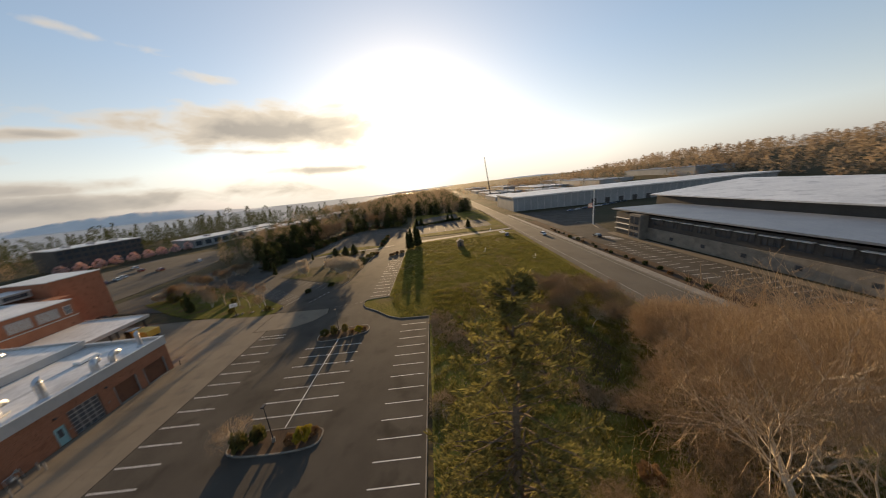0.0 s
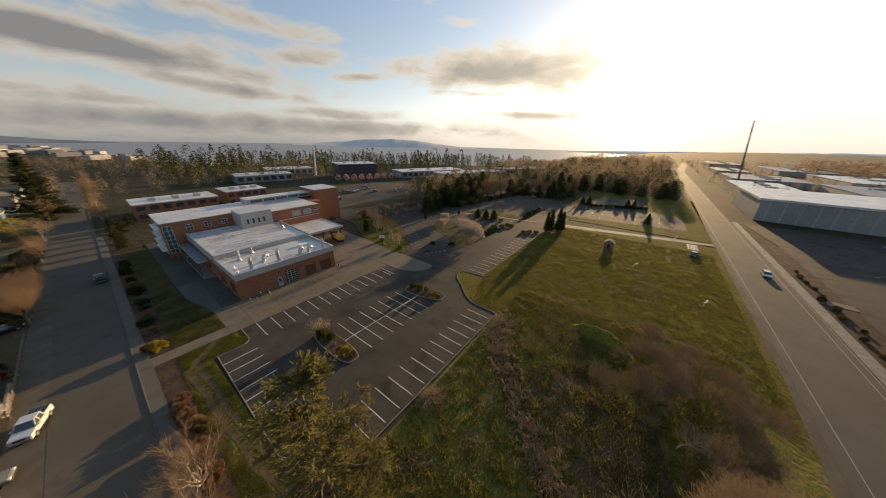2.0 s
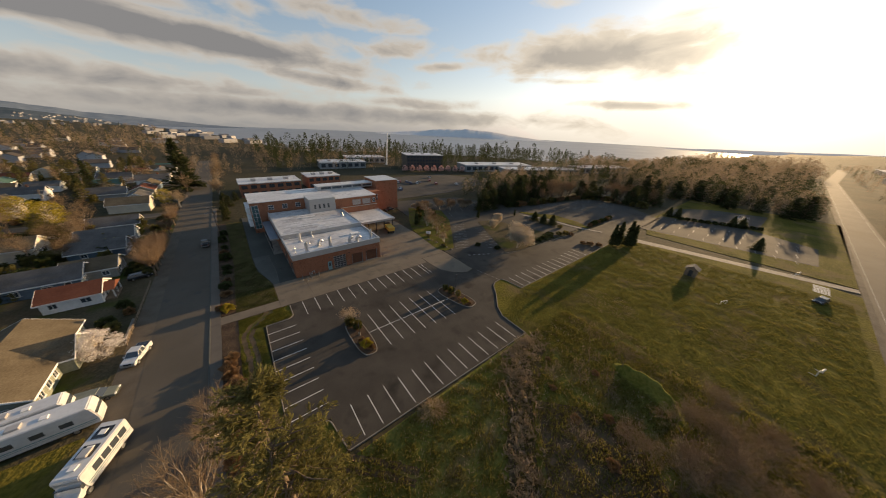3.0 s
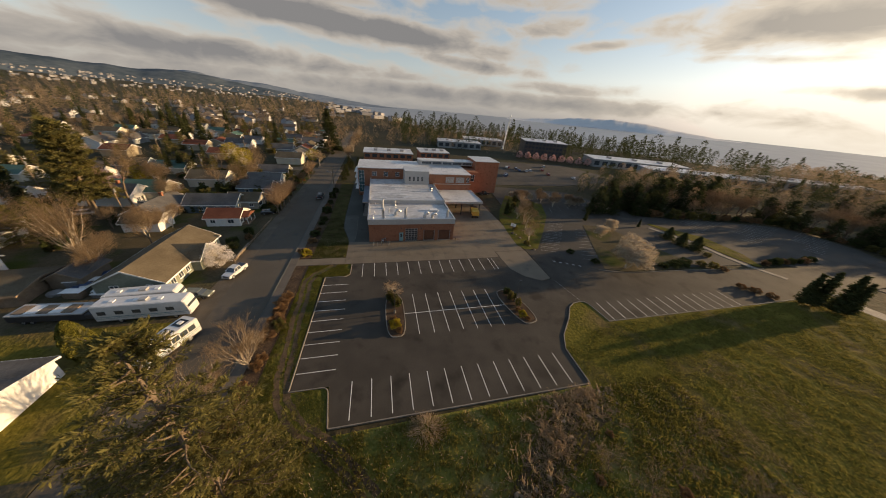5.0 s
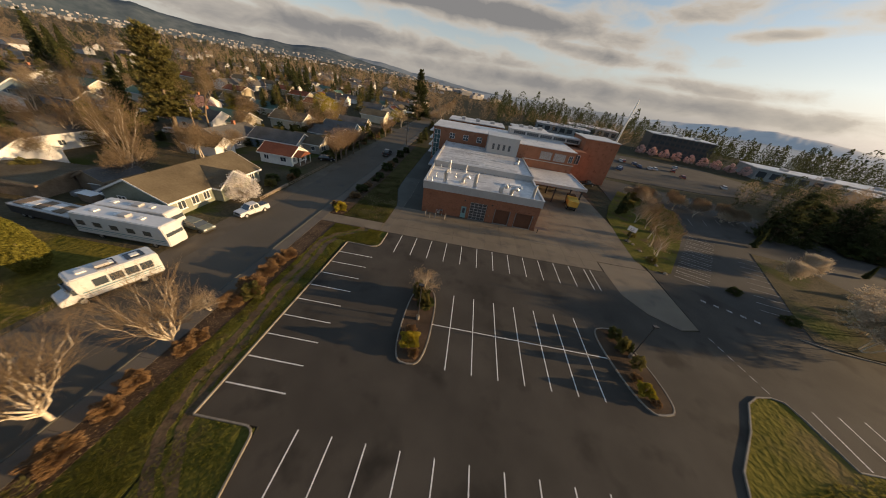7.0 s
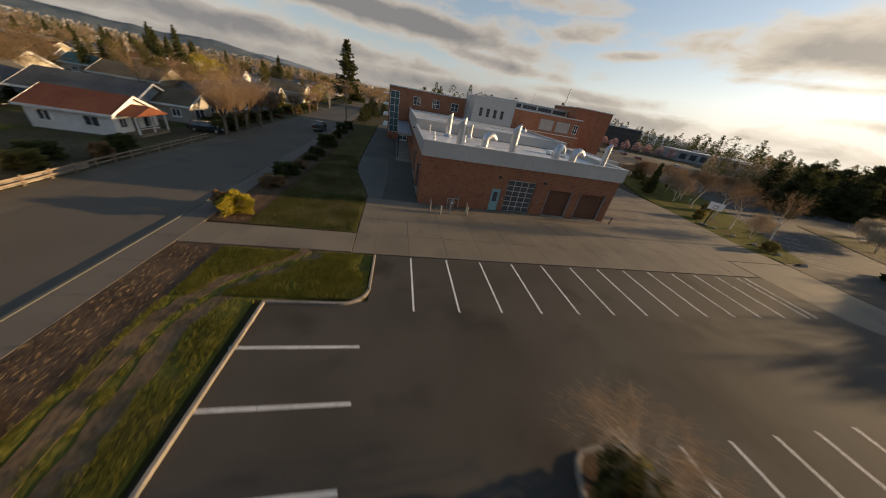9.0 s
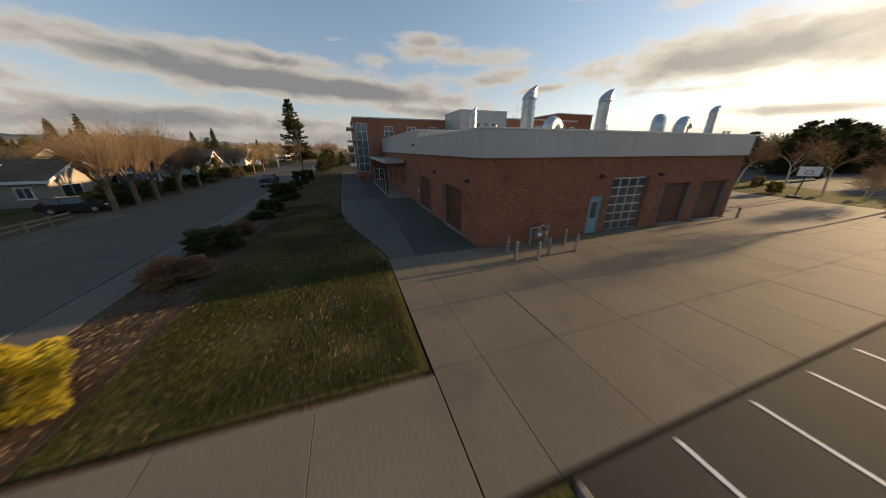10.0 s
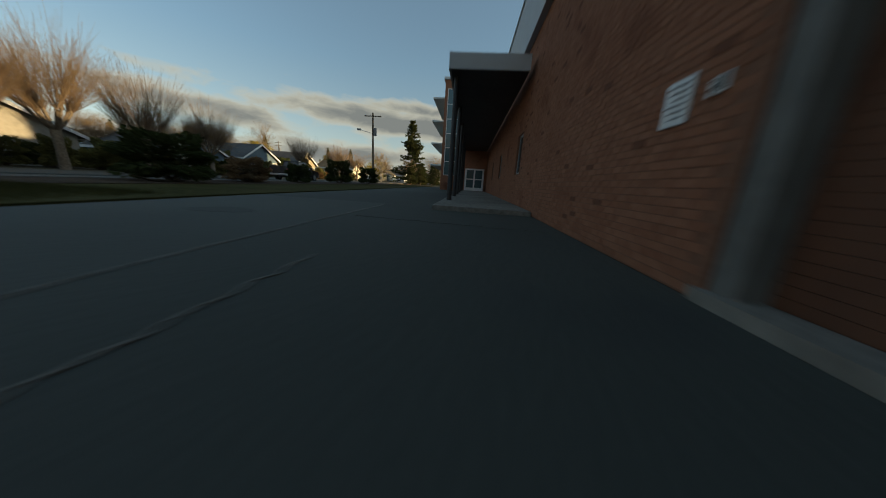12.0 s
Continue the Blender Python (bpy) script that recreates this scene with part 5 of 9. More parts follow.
def limbs(rng, height, spread, levels=4, forks=(4, 5, 4, 3), lean=0.25, stems=1, first=0.25, solid_levels=2, keep=0.55, girth=0.020):
    """Branch rows for a bare tree: heavy limbs and fine twigs, each (start, end, r0, r1)."""
    heavy, fine = [], []

    def grow(p, d, length, r, level):
        steps = 3 if level < 2 else 2
        for s in range(steps):
            d = (d + rng.normal(size=3) * 0.13 + np.array([0, 0, 0.06])).astype(float)
            d /= np.linalg.norm(d)
            q = p + d * length / steps
            r1 = r * 0.80
            (heavy if level < solid_levels else fine).append((p, q, r, r1))
            if level < levels and (s > 0 or level > 0):
                for _ in range(forks[level] if s == steps - 1 else max(1, forks[level] - 2)):
                    side = rng.normal(size=3)
                    side -= d * (side @ d)
                    side /= np.linalg.norm(side) + 1e-9
                    turn = rng.uniform(0.45, 1.0) * (0.75 + spread * 0.4)
                    nd = d * math.cos(turn) + side * math.sin(turn)
                    nd[2] = nd[2] * 0.9 + 0.12
                    grow(q, nd / np.linalg.norm(nd), length * rng.uniform(0.5, 0.72), r1 * keep, level + 1)
            p, r = q, r1

    for k in range(stems):
        a = rng.uniform(0, 6.28)
        d = np.array([math.cos(a) * lean * (stems > 1), math.sin(a) * lean * (stems > 1), 1.0])
        grow(np.array([0.12 * math.cos(a) * (stems > 1), 0.12 * math.sin(a) * (stems > 1), -0.1]), d / np.linalg.norm(d), height * first * 1.6, height * girth, 0)
    return heavy, fine


templates = {}


def bare_template(key, seed, height, spread, trunk_mat, twig_mat, thin=0.012, **more):
    rng = np.random.default_rng(seed)
    heavy, fine = limbs(rng, height, spread, **more)
    top = max(s[1][2] for s in heavy + fine)
    k = height / top
    rows = [[(a * k, b * k, r * 1.0, s * 1.0) for a, b, r, s in rows_] for rows_ in (heavy, fine)]
    fine_rows = [(a, b, max(r, thin), max(s, thin / 2)) for a, b, r, s in rows[1]]
    templates[key] = [("trunk", tubes_mesh("trunk", rows[0], trunk_mat, 6)), ("crown", tubes_mesh("crown", fine_rows, twig_mat, 3))]


def fan_template(key, seed, height, reach, limbs_n, bark, twig, thin=0.009):
    """A bare tree whose long pale limbs rise like a fan from a short trunk, hazed with fine twigs."""
    rng = np.random.default_rng(seed)
    heavy, fine = [((0, 0, -0.1), (0.03, 0.02, 0.16 * height), 0.022 * height, 0.017 * height)], []
    for k in range(limbs_n):
        a = 6.283 * k / limbs_n + rng.uniform(-0.3, 0.3)
        out = reach * rng.uniform(0.25, 1.0)
        start = np.array([0.02, 0.01, height * rng.uniform(0.09, 0.17)])
        tip = np.array([out * math.cos(a), out * math.sin(a), height * rng.uniform(0.86, 1.0) * (1 - 0.2 * (out / reach) ** 2)])
        p, r = start, 0.0115 * height
        for step in range(1, 7):
            u = step / 6
            q = start + (tip - start) * np.array([u ** 0.85, u ** 0.85, u]) + rng.normal(size=3) * 0.012 * height
            heavy.append((p, q, r, r * 0.74))
            d = (q - p) / np.linalg.norm(q - p)
            for _ in range(7 if step > 1 else 0):
                e = d + rng.normal(size=3) * 0.42 + np.array([0, 0, 0.15])
                e *= height * rng.uniform(0.10, 0.24) / np.linalg.norm(e)
                fine.append((q, q + e, max(thin, r * 0.45), thin))
                for _ in range(3):
                    f = e * rng.uniform(0.5, 0.8) + rng.normal(size=3) * 0.045 * height
                    fine.append((q + e * rng.uniform(0.35, 0.9), q + e * 0.7 + f, thin, thin * 0.6))
            p, r = q, r * 0.74
    templates[key] = [("trunk", tubes_mesh("trunk", heavy, bark, 6)), ("crown", tubes_mesh("crown", fine, twig, 3))]


def oval_template(key, seed, r, h, leaf, count, mat):
    """A dense clipped-looking evergreen column, widest below the middle."""
    rng = np.random.default_rng(seed)
    u, a = rng.uniform(0, 1, count), rng.uniform(0, 6.283, count)
    wide = r * np.sin(np.pi * (0.06 + 0.94 * u) ** 0.72) ** 0.62
    wide *= 0.90 + 0.07 * np.sin(a * 5 + u * 9) + 0.05 * np.sin(a * 11 - u * 23)
    wide *= rng.uniform(0.72, 1.0, count) ** 0.5
    pts = np.stack([wide * np.cos(a), wide * np.sin(a), 0.05 + h * u], axis=1)
    templates[key] = [("trunk", tubes_mesh("trunk", [((0, 0, -0.1), (0, 0, h * 0.8), 0.09, 0.03)], BARK, 6)), ("crown", quads("crown", pts, leaf, mat, seed))]


def leafy_template(key, seed, height, radius, leaf, count, leaf_mat, trunk_mat, clumps=40, first=0.25, shape=1.0, flat=0.0):
    """A broad crown: limbs, and leaves in uneven clumps round their ends."""
    rng = np.random.default_rng(seed)
    centres = []
    segs = [((0, 0, -0.1), (0, 0, height * 0.45), height * 0.022, height * 0.015), ((0, 0, height * 0.45), (0.2, 0.1, height * 0.85), height * 0.015, height * 0.004)]
    for _ in range(clumps):
        t = rng.uniform(first, 1.0)
        prof = math.sin(math.pi * min(1, (t - first) / (1 - first) * 0.86 + 0.12)) ** 0.7 * (1.0 if shape > 0.5 else 1)
        a, rr = rng.uniform(0, 6.283), radius * prof * math.sqrt(rng.uniform(0.15, 1.0))
        c = np.array([rr * math.cos(a), rr * math.sin(a), height * t - 0.12 * rr])
        size = radius * rng.uniform(0.16, 0.30)
        n = int(count / clumps * rng.uniform(0.6, 1.4))
        pts = rng.normal(size=(n, 3))
        pts /= np.linalg.norm(pts, axis=1, keepdims=True) + 1e-9
        pts *= (rng.uniform(0.2, 1, n) ** 0.5)[:, None] * size
        pts[:, 2] *= 0.7
        centres.append(c + pts)
        base = np.array([0, 0, max(0.15 * height, c[2] - 0.6 * rr - 0.3)])
        segs.append((base, c, height * 0.008, height * 0.003))
    templates[key] = [("trunk", tubes_mesh("trunk", segs, trunk_mat, 6)), ("crown", quads("crown", np.concatenate(centres), leaf, leaf_mat, seed, flat))]


def blades_along(name, base, way, mat, seed, wide=0.13):
    """One mesh of narrow needle sprays: a four-sided blade from each base along its way, turned at random about it."""
    rng = np.random.default_rng(seed)
    c, u = np.asarray(base, float), np.asarray(way, float)
    n = len(c)
    w = np.cross(u, rng.normal(size=(n, 3)))
    w *= wide * np.linalg.norm(u, axis=1, keepdims=True) / (np.linalg.norm(w, axis=1, keepdims=True) + 1e-9)
    v = np.stack([c, c + 0.45 * u + w, c + u, c + 0.45 * u - w], 1).reshape(-1, 3)
    me = bpy.data.meshes.new(name)
    me.vertices.add(4 * n)
    me.vertices.foreach_set("co", v.ravel())
    me.loops.add(4 * n)
    me.loops.foreach_set("vertex_index", np.arange(4 * n))
    me.polygons.add(n)
    me.polygons.foreach_set("loop_start", np.arange(0, 4 * n, 4))
    me.update()
    me.validate()
    me.materials.append(mat)
    return me


def bough_template(key, seed, height, radius, mat, boughs=170, first=0.06, top=0.6, leaf=0.3, sprays=3.2, per=24, bark=BARK):
    """A big loose evergreen: long boughs that sag and lift at the tip, side sprays along each, needles along each spray."""
    rng = np.random.default_rng(seed)
    segs = [((0, 0, -0.1), (0.15, 0.1, height * 0.5), height * 0.02, height * 0.013), ((0.15, 0.1, height * 0.5), (0.0, 0.2, height * 0.97), height * 0.013, 0.03)]
    base, way = [], []
    for _ in range(boughs):
        t = first + (1 - first) * rng.uniform(0, 1) ** 1.25
        reach = radius * (1 - t) ** top * rng.uniform(0.55, 1.15) + 0.5
        a = rng.uniform(0, 6.283)
        out = np.array([math.cos(a), math.sin(a), 0.0])
        side = np.array([-math.sin(a), math.cos(a), 0.0])
        steps = max(3, int(reach / 0.7))
        p = np.array([0.1, 0.1, height * t])
        lift = rng.uniform(0.0, 0.5) + 0.5 * t
        for k in range(steps):
            f = (k + 1) / steps
            d = out + np.array([0, 0, lift - 0.75 * f + 0.55 * f * f * f]) + side * rng.normal() * 0.16
            d /= np.linalg.norm(d)
            q = p + d * reach / steps
            segs.append((p, q, 0.075 * (1 - f) + 0.02, 0.075 * (1 - f) + 0.012))
            if f > 0.22:
                for _ in range(max(1, int(sprays * rng.uniform(0.6, 1.4)))):
                    o = p + (q - p) * rng.uniform()
                    sd = d * rng.uniform(0.3, 0.9) + side * rng.choice((-1, 1)) * rng.uniform(0.4, 1.0) + np.array([0, 0, rng.normal() * 0.22 + 0.05])
                    sd /= np.linalg.norm(sd)
                    ln = rng.uniform(0.5, 1.3) * (0.5 + 0.5 * (1 - f * 0.6)) * min(1.0, 0.4 + reach / 5)
                    m = int(per * rng.uniform(0.6, 1.3))
                    u = rng.uniform(0.0, 1.0, m)[:, None]
                    base.append(o + sd * ln * u + rng.normal(size=(m, 3)) * 0.07)
                    way.append((sd * 0.8 + rng.normal(size=(m, 3)) * 0.42) * leaf * rng.uniform(0.5, 1.2, m)[:, None])
            p = q
    templates[key] = [("trunk", tubes_mesh("trunk", segs, bark, 6)), ("crown", blades_along("crown", np.concatenate(base), np.concatenate(way), mat, seed))]


def conifer_template(key, seed, height, radius, leaf, mat, whorls=26, per=9, dense=16, droop=0.35, first=0.1):
    """A spire of drooping sprays in whorls round a straight trunk."""
    rng = np.random.default_rng(seed)
    segs = [((0, 0, -0.1), (0, 0, height * 0.97), height * 0.016, 0.02)]
    pts = []
    for k in range(whorls):
        t = first + (1 - first) * (k + rng.uniform(-0.3, 0.3)) / whorls
        r = radius * (1 - t) ** 0.8 * rng.uniform(0.75, 1.15) + 0.12
        for _ in range(per):
            a = rng.uniform(0, 6.283)
            rr = r * rng.uniform(0.65, 1.12)
            tip = np.array([rr * math.cos(a), rr * math.sin(a), height * t - droop * rr])
            root = np.array([0, 0, height * t])
            if r > radius * 0.25:
                segs.append((root, tip, 0.035, 0.01))
            u = rng.uniform(0.15, 1.05, dense)[:, None]
            pts.append(root + (tip - root) * u + rng.normal(size=(dense, 3)) * (0.06 + 0.10 * rr) * np.array([1, 1, 0.45]))
    templates[key] = [("trunk", tubes_mesh("trunk", segs, BARK, 5)), ("crown", quads("crown", np.concatenate(pts), leaf, mat, seed, 0.3))]


def shrub_template(key, seed, r, h, leaf, count, mat):
    rng = np.random.default_rng(seed)
    pts = rng.normal(size=(count, 3))
    pts /= np.linalg.norm(pts, axis=1, keepdims=True)
    bulge = 0.78 + 0.32 * np.sin(pts[:, 0] * 4 + seed) * np.cos(pts[:, 1] * 5) + 0.15 * np.sin(pts[:, 2] * 9)
    pts *= (bulge * rng.uniform(0.55, 1.0, count) ** 0.4)[:, None]
    pts = pts * [r, r, h * 0.55] + [0, 0, h * 0.5]
    pts[:, 2] = np.abs(pts[:, 2])
    segs = [((0, 0, -0.05), tuple(p), 0.03, 0.008) for p in pts[:14]]
    templates[key] = [("stem", tubes_mesh("stem", segs, BARK, 4)), ("crown", quads("crown", pts, leaf, mat, seed))]


def pollard_template(key, seed, height, trunk_mat, shoot_mat, knobs=7, shoots=58):
    """A street tree cut back to stubs, each with a brush of upright shoots."""
    rng = np.random.default_rng(seed)
    crotch = height * 0.30
    heavy = [((0, 0, -0.1), (0.02, 0.03, crotch * 0.5), 0.27, 0.22), ((0.02, 0.03, crotch * 0.5), (0, 0, crotch), 0.22, 0.24)]
    fine = []
    for k in range(knobs):
        a = 6.283 * k / knobs + rng.uniform(-0.3, 0.3)
        reach, rise = rng.uniform(0.5, 1.25), rng.uniform(0.5, 1.5)
        mid = np.array([0.5 * reach * math.cos(a), 0.5 * reach * math.sin(a), crotch + 0.35 * rise])
        end = np.array([reach * math.cos(a), reach * math.sin(a), crotch + rise])
        heavy += [((0, 0, crotch - 0.1), mid, 0.11, 0.08), (mid, end, 0.08, 0.075), (end, end + np.array([0, 0, 0.15]), 0.09, 0.045)]
        for _ in range(shoots):
            d = np.array([math.cos(a) * 0.48, math.sin(a) * 0.48, 1.0]) + rng.normal(size=3) * np.array([0.32, 0.32, 0.05])
            d /= np.linalg.norm(d)
            n = height * rng.uniform(0.28, 0.62)
            p1 = end + d * n * 0.5
            p2 = p1 + (d + rng.normal(size=3) * 0.12 + np.array([0, 0, 0.1])) * n * 0.5
            fine += [(end, p1, 0.013, 0.009), (p1, p2, 0.009, 0.004)]
            for _ in range(2):
                q = end + d * n * rng.uniform(0.3, 0.7)
                fine.append((q, q + (d + rng.normal(size=3) * 0.35) * n * 0.3, 0.006, 0.003))
    templates[key] = [("trunk", tubes_mesh("trunk", heavy, trunk_mat, 8)), ("crown", tubes_mesh("crown", fine, shoot_mat, 3))]


def plant(key, name, label, x, y, s=1.0, rz=None, z=0.0, category="tree", group="", sz=None):
    ob = thing(name, label, category, pose(x, y, z, 0, 0, random.uniform(0, 360) if rz is None else rz) @ Matrix.Diagonal((s, s, sz or s, 1)), group)
    for pname, me in templates[key]:
        o = new(pname, me)
        o.parent = ob
    return ob


fan_template("fan_maple", 5, 8.0, 3.3, 13, BARK_PALE, TWIG, 0.008)
fan_template("fan_birch", 9, 12.5, 5.8, 13, BARK_PALE, TWIG, 0.011)
bare_template("maple", 3, 7.2, 1.15, BARK_PALE, TWIG_TAN, 0.009, first=0.15, forks=(6, 4, 4, 3), stems=2, lean=0.3, solid_levels=3, keep=0.66, girth=0.017)
bare_template("maple_b", 8, 7.6, 1.1, BARK_PALE, TWIG_TAN, 0.009, first=0.17, forks=(6, 4, 4, 3), stems=1, lean=0.3, solid_levels=3, keep=0.68, girth=0.019)
bare_template("tan_bare", 27, 9.0, 0.45, BARK_PALE, TWIG_TAN, 0.012, first=0.22, forks=(5, 5, 4, 3), stems=4, lean=0.30, solid_levels=2, keep=0.62, girth=0.010)
bare_template("tall_bare", 5, 14.0, 0.5, BARK, TWIG, first=0.30, forks=(4, 4, 4, 3))
bare_template("gold_bare", 12, 9.0, 0.7, BARK_PALE, TWIG, 0.010, first=0.22, forks=(5, 5, 5, 3), stems=2, lean=0.3)
bare_template("scrub", 21, 5.0, 0.9, BARK, TWIG_GREY, 0.0065, first=0.18, forks=(4, 5, 4, 3), stems=4, lean=0.6)
bare_template("sapling", 30, 6.0, 0.4, BARK_PALE, TWIG, first=0.26, forks=(3, 4, 3, 3))
bare_template("great_bare", 33, 24.0, 0.85, BARK_PALE, TWIG_TAN, 0.014, first=0.2, forks=(5, 5, 5, 3), stems=3, lean=0.25, girth=0.010, solid_levels=3, keep=0.6)
pollard_template("pollard", 41, 7.6, BARK, TWIG_RUST)
pollard_template("pollard_b", 47, 7.2, BARK, TWIG_RUST, 8, 62)
bough_template("great_evergreen", 4, 24.5, 7.2, FOLIAGE, 185, 0.05, 0.58, 0.27, 3.6, 30)
bough_template("evergreen", 9, 10.0, 3.8, FOLIAGE, 85, 0.04, 0.6, 0.27, 3.0, 26)
bare_template("white_tree", 14, 6.0, 0.9, BARK_PALE, BLOSSOM, 0.012, first=0.17, forks=(5, 5, 4, 3), stems=3, lean=0.35, solid_levels=2, girth=0.013)
twig_ends = np.array([v.co[:] for v in templates["white_tree"][1][1].vertices][::7])
templates["white_tree"].append(("blossom_spray", quads("blossom_spray", twig_ends[twig_ends[:, 2] > 1.2], 0.095, BLOSSOM, 14)))
# light, coarse trees for the crowd among the houses
bare_template("far_bare", 51, 10.0, 0.75, BARK, TWIG, 0.024, first=0.22, forks=(4, 4, 4, 3), levels=3, stems=2, lean=0.3)
bare_template("far_gold", 52, 9.0, 0.8, BARK_PALE, TWIG_TAN, 0.024, first=0.22, forks=(5, 4, 4, 3), levels=3, stems=2, lean=0.3)
bare_template("thicket", 53, 7.0, 0.85, BARK, THICKET, 0.009, first=0.2, forks=(4, 4, 4, 3), stems=4, lean=0.5, solid_levels=2, keep=0.6, girth=0.011)
bare_template("thin_tree", 54, 7.0, 0.6, BARK, THICKET, 0.008, first=0.24, forks=(4, 4, 3, 3), stems=1, solid_levels=3, keep=0.62, girth=0.013)
conifer_template("cone_fir", 18, 6.2, 3.6, 0.22, NEEDLE, whorls=24, per=16, dense=14, droop=0.1, first=0.02)
leafy_template("pink_tree", 15, 6.0, 3.2, 0.30, 2500, PINK, BARK, clumps=40, first=0.2)
conifer_template("fir", 6, 22.0, 5.0, 0.45, NEEDLE, per=11)
bough_template("pine", 7, 24.0, 6.0, FOLIAGE, 210, 0.24, 0.42, 0.5, 3.6, 28)
conifer_template("cypress", 10, 9.0, 1.5, 0.30, NEEDLE, whorls=30, per=10, dense=10, droop=-0.6, first=0.02)
shrub_template("gold_shrub", 2, 1.0, 1.5, 0.055, 8500, SHRUB_GOLD)
shrub_template("green_shrub", 5, 1.0, 1.4, 0.052, 8500, SHRUB)
shrub_template("rust_shrub", 6, 1.0, 1.2, 0.050, 7000, SHRUB_RUST)
shrub_template("olive_shrub", 11, 1.0, 1.6, 0.056, 7500, FOLIAGE)


# the great evergreen by the car park and its neighbours
plant("great_evergreen", "evergreen_tree", "tall dense olive evergreen tree beside the car park", -8.7, -13.4, 1.0, 20)
plant("evergreen", "evergreen_tree", "dense olive evergreen in the rough hollow", -20, -9, 0.95, 60)
plant("evergreen", "evergreen_tree", "dense olive evergreen beside the dirt track", -14.2, -10.5, 0.85, 110)
plant("evergreen", "evergreen_tree", "dense olive evergreen in the rough hollow", -13.5, -17.5, 1.1, 160)
plant("fan_maple", "bare_tree", "leafless pale-barked maple beside the street", -14.7, 4.6, 0.95, 200, group="street maples")
plant("fan_maple", "bare_tree", "leafless pale-barked maple beside the street", -17.0, -2.4, 1.05, 250, group="street maples")
plant("maple", "bare_tree", "leafless pale-barked maple beside the street", -15.2, 9.2, 0.45, 200, group="street maples")
for x, y, s, h in ((-9, -34.5, 0.85, 1.0), (-15, -38.5, 0.9, 1.12), (-3, -44, 0.8, 0.8)):
    plant("great_bare", "bare_tree", "towering leafless golden-twigged cottonwood by the road", x, y, s, group="cottonwoods", sz=h)
# hollow and field edge: bare scrub
for x, y, k, s in ((41.6, -22.4, "thin_tree", 0.8), (44.6, -15.2, "thin_tree", 0.6), (32.6, -19.5, "thin_tree", 0.75), (21.4, -23.9, "thin_tree", 0.7), (29.5, -16.5, "thin_tree", 0.6), (38.5, -18.0, "thin_tree", 0.65), (35, -23, "thin_tree", 0.7), (36, -33, "thicket", 0.95), (32, -36, "thicket", 1.1), (28, -34.5, "thicket", 1.0), (24, -38, "maple_b", 0.72), (39, -38, "thicket", 0.9), (31, -42, "thicket", 1.0), (38, -45, "thicket", 0.8), (45, -34, "thicket", 0.7), (26, -44, "thicket", 0.9), (34, -47, "thicket", 0.8), (21, -42, "thicket", 0.95), (43, -41, "thicket", 0.7), (28, -29, "thicket", 0.75)):
    plant(k, "bare_tree", "leafless brown scrub tree in the hollow", x, y, s, group="scrub trees")
for x, y, s in ((10.5, -40.5, 1.3), (15, -45, 1.1), (4, -45.5, 1.5), (-1, -47, 1.6), (19, -46.5, 0.8), (10, -46, 1.2)):
    plant("tan_bare", "bare_tree", "leafless tan-twigged tree beside the road", x, y, s, group="tan trees")
for x, y, s in ((-4, -22, 0.8), (-7, -28, 1.0), (-12, -30, 0.9), (-1, -33, 1.2), (3, -37, 1.3), (-4, -36, 1.3), (6.5, -36, 1.1), (-7, -33, 1.2), (-1, -40, 1.3), (7, -42, 1.2), (2, -31.5, 1.0), (-12, -35, 1.3)):
    plant("thicket" if x > -9 else "scrub", "scrub_tree", "tangled low leafless scrub in the rough hollow", x, y, s * 0.8, category="tree", group="hollow trees")
for x, y, s in ((28, -17, 0.7), (33, -13, 0.6), (26, -22, 0.9), (30, -25, 0.9), (-2, -28, 1.3), (37, -20, 0.8), (24, -28, 1.0)):
    plant("rust_shrub", "shrub", "low brown brambles in the rough hollow", x, y, s, category="shrub", group="hollow brambles", sz=s * 0.7)
# yard and middle lot
for x, y, s in ((49.6, 40.2, 1.35), (52.5, 46.5, 1.2), (60, 62, 1.0), (57, 57, 1.2), (54.5, 51, 1.3)):
    plant("sapling", "bare_tree", "slim leafless sapling in the yard bed", x, y, s, group="yard saplings")
for x, y, s in ((55.5, 60, 0.75), (62, 68, 0.85), (66, 76, 0.8), (51.8, 43, 0.6)):
    plant("maple", "bare_tree", "small leafless spreading tree in the yard bed", x, y, s, group="yard saplings")
for x, y, s in ((50, 50, 1.0), (55, 66, 1.5), (60, 72, 1.4), (65, 80, 1.7), (48.6, 39, 0.9), (68, 72, 1.6), (58, 55, 1.0)):
    plant("olive_shrub", "shrub", "dark unclipped shrub in the yard bed", x, y, s, category="shrub", group="yard bed shrubs")
plant("white_tree", "blossom_tree", "pale budding tree between the parking rows", 70.6, 23.6, 1.35, 10)
for x, y, q in ((76.5, 27.5, 1.25), (81, 33, 1.0), (86.7, 46, 0.9), (79, 42, 0.8)):
    plant("white_tree", "blossom_tree", "pale budding tree between the parking rows", x, y, q)
leafy_template("cherry", 44, 6.0, 3.8, 0.10, 9000, CHERRY, BARK_PALE, clumps=110, first=0.12)
plant("cherry", "blossom_tree", "white blossoming cherry tree in a front yard", -31.6, 34.9, 0.84, 40)
for x, y, s in ((53, 64, 0.72), (100.6, 65.5, 0.95), (84, 57, 0.6), (93, 66, 0.8), (103, 50, 0.4)):
    plant("cypress", "cypress", "dark pointed evergreen in the car park planting", x, y, s, group="yard cypresses")
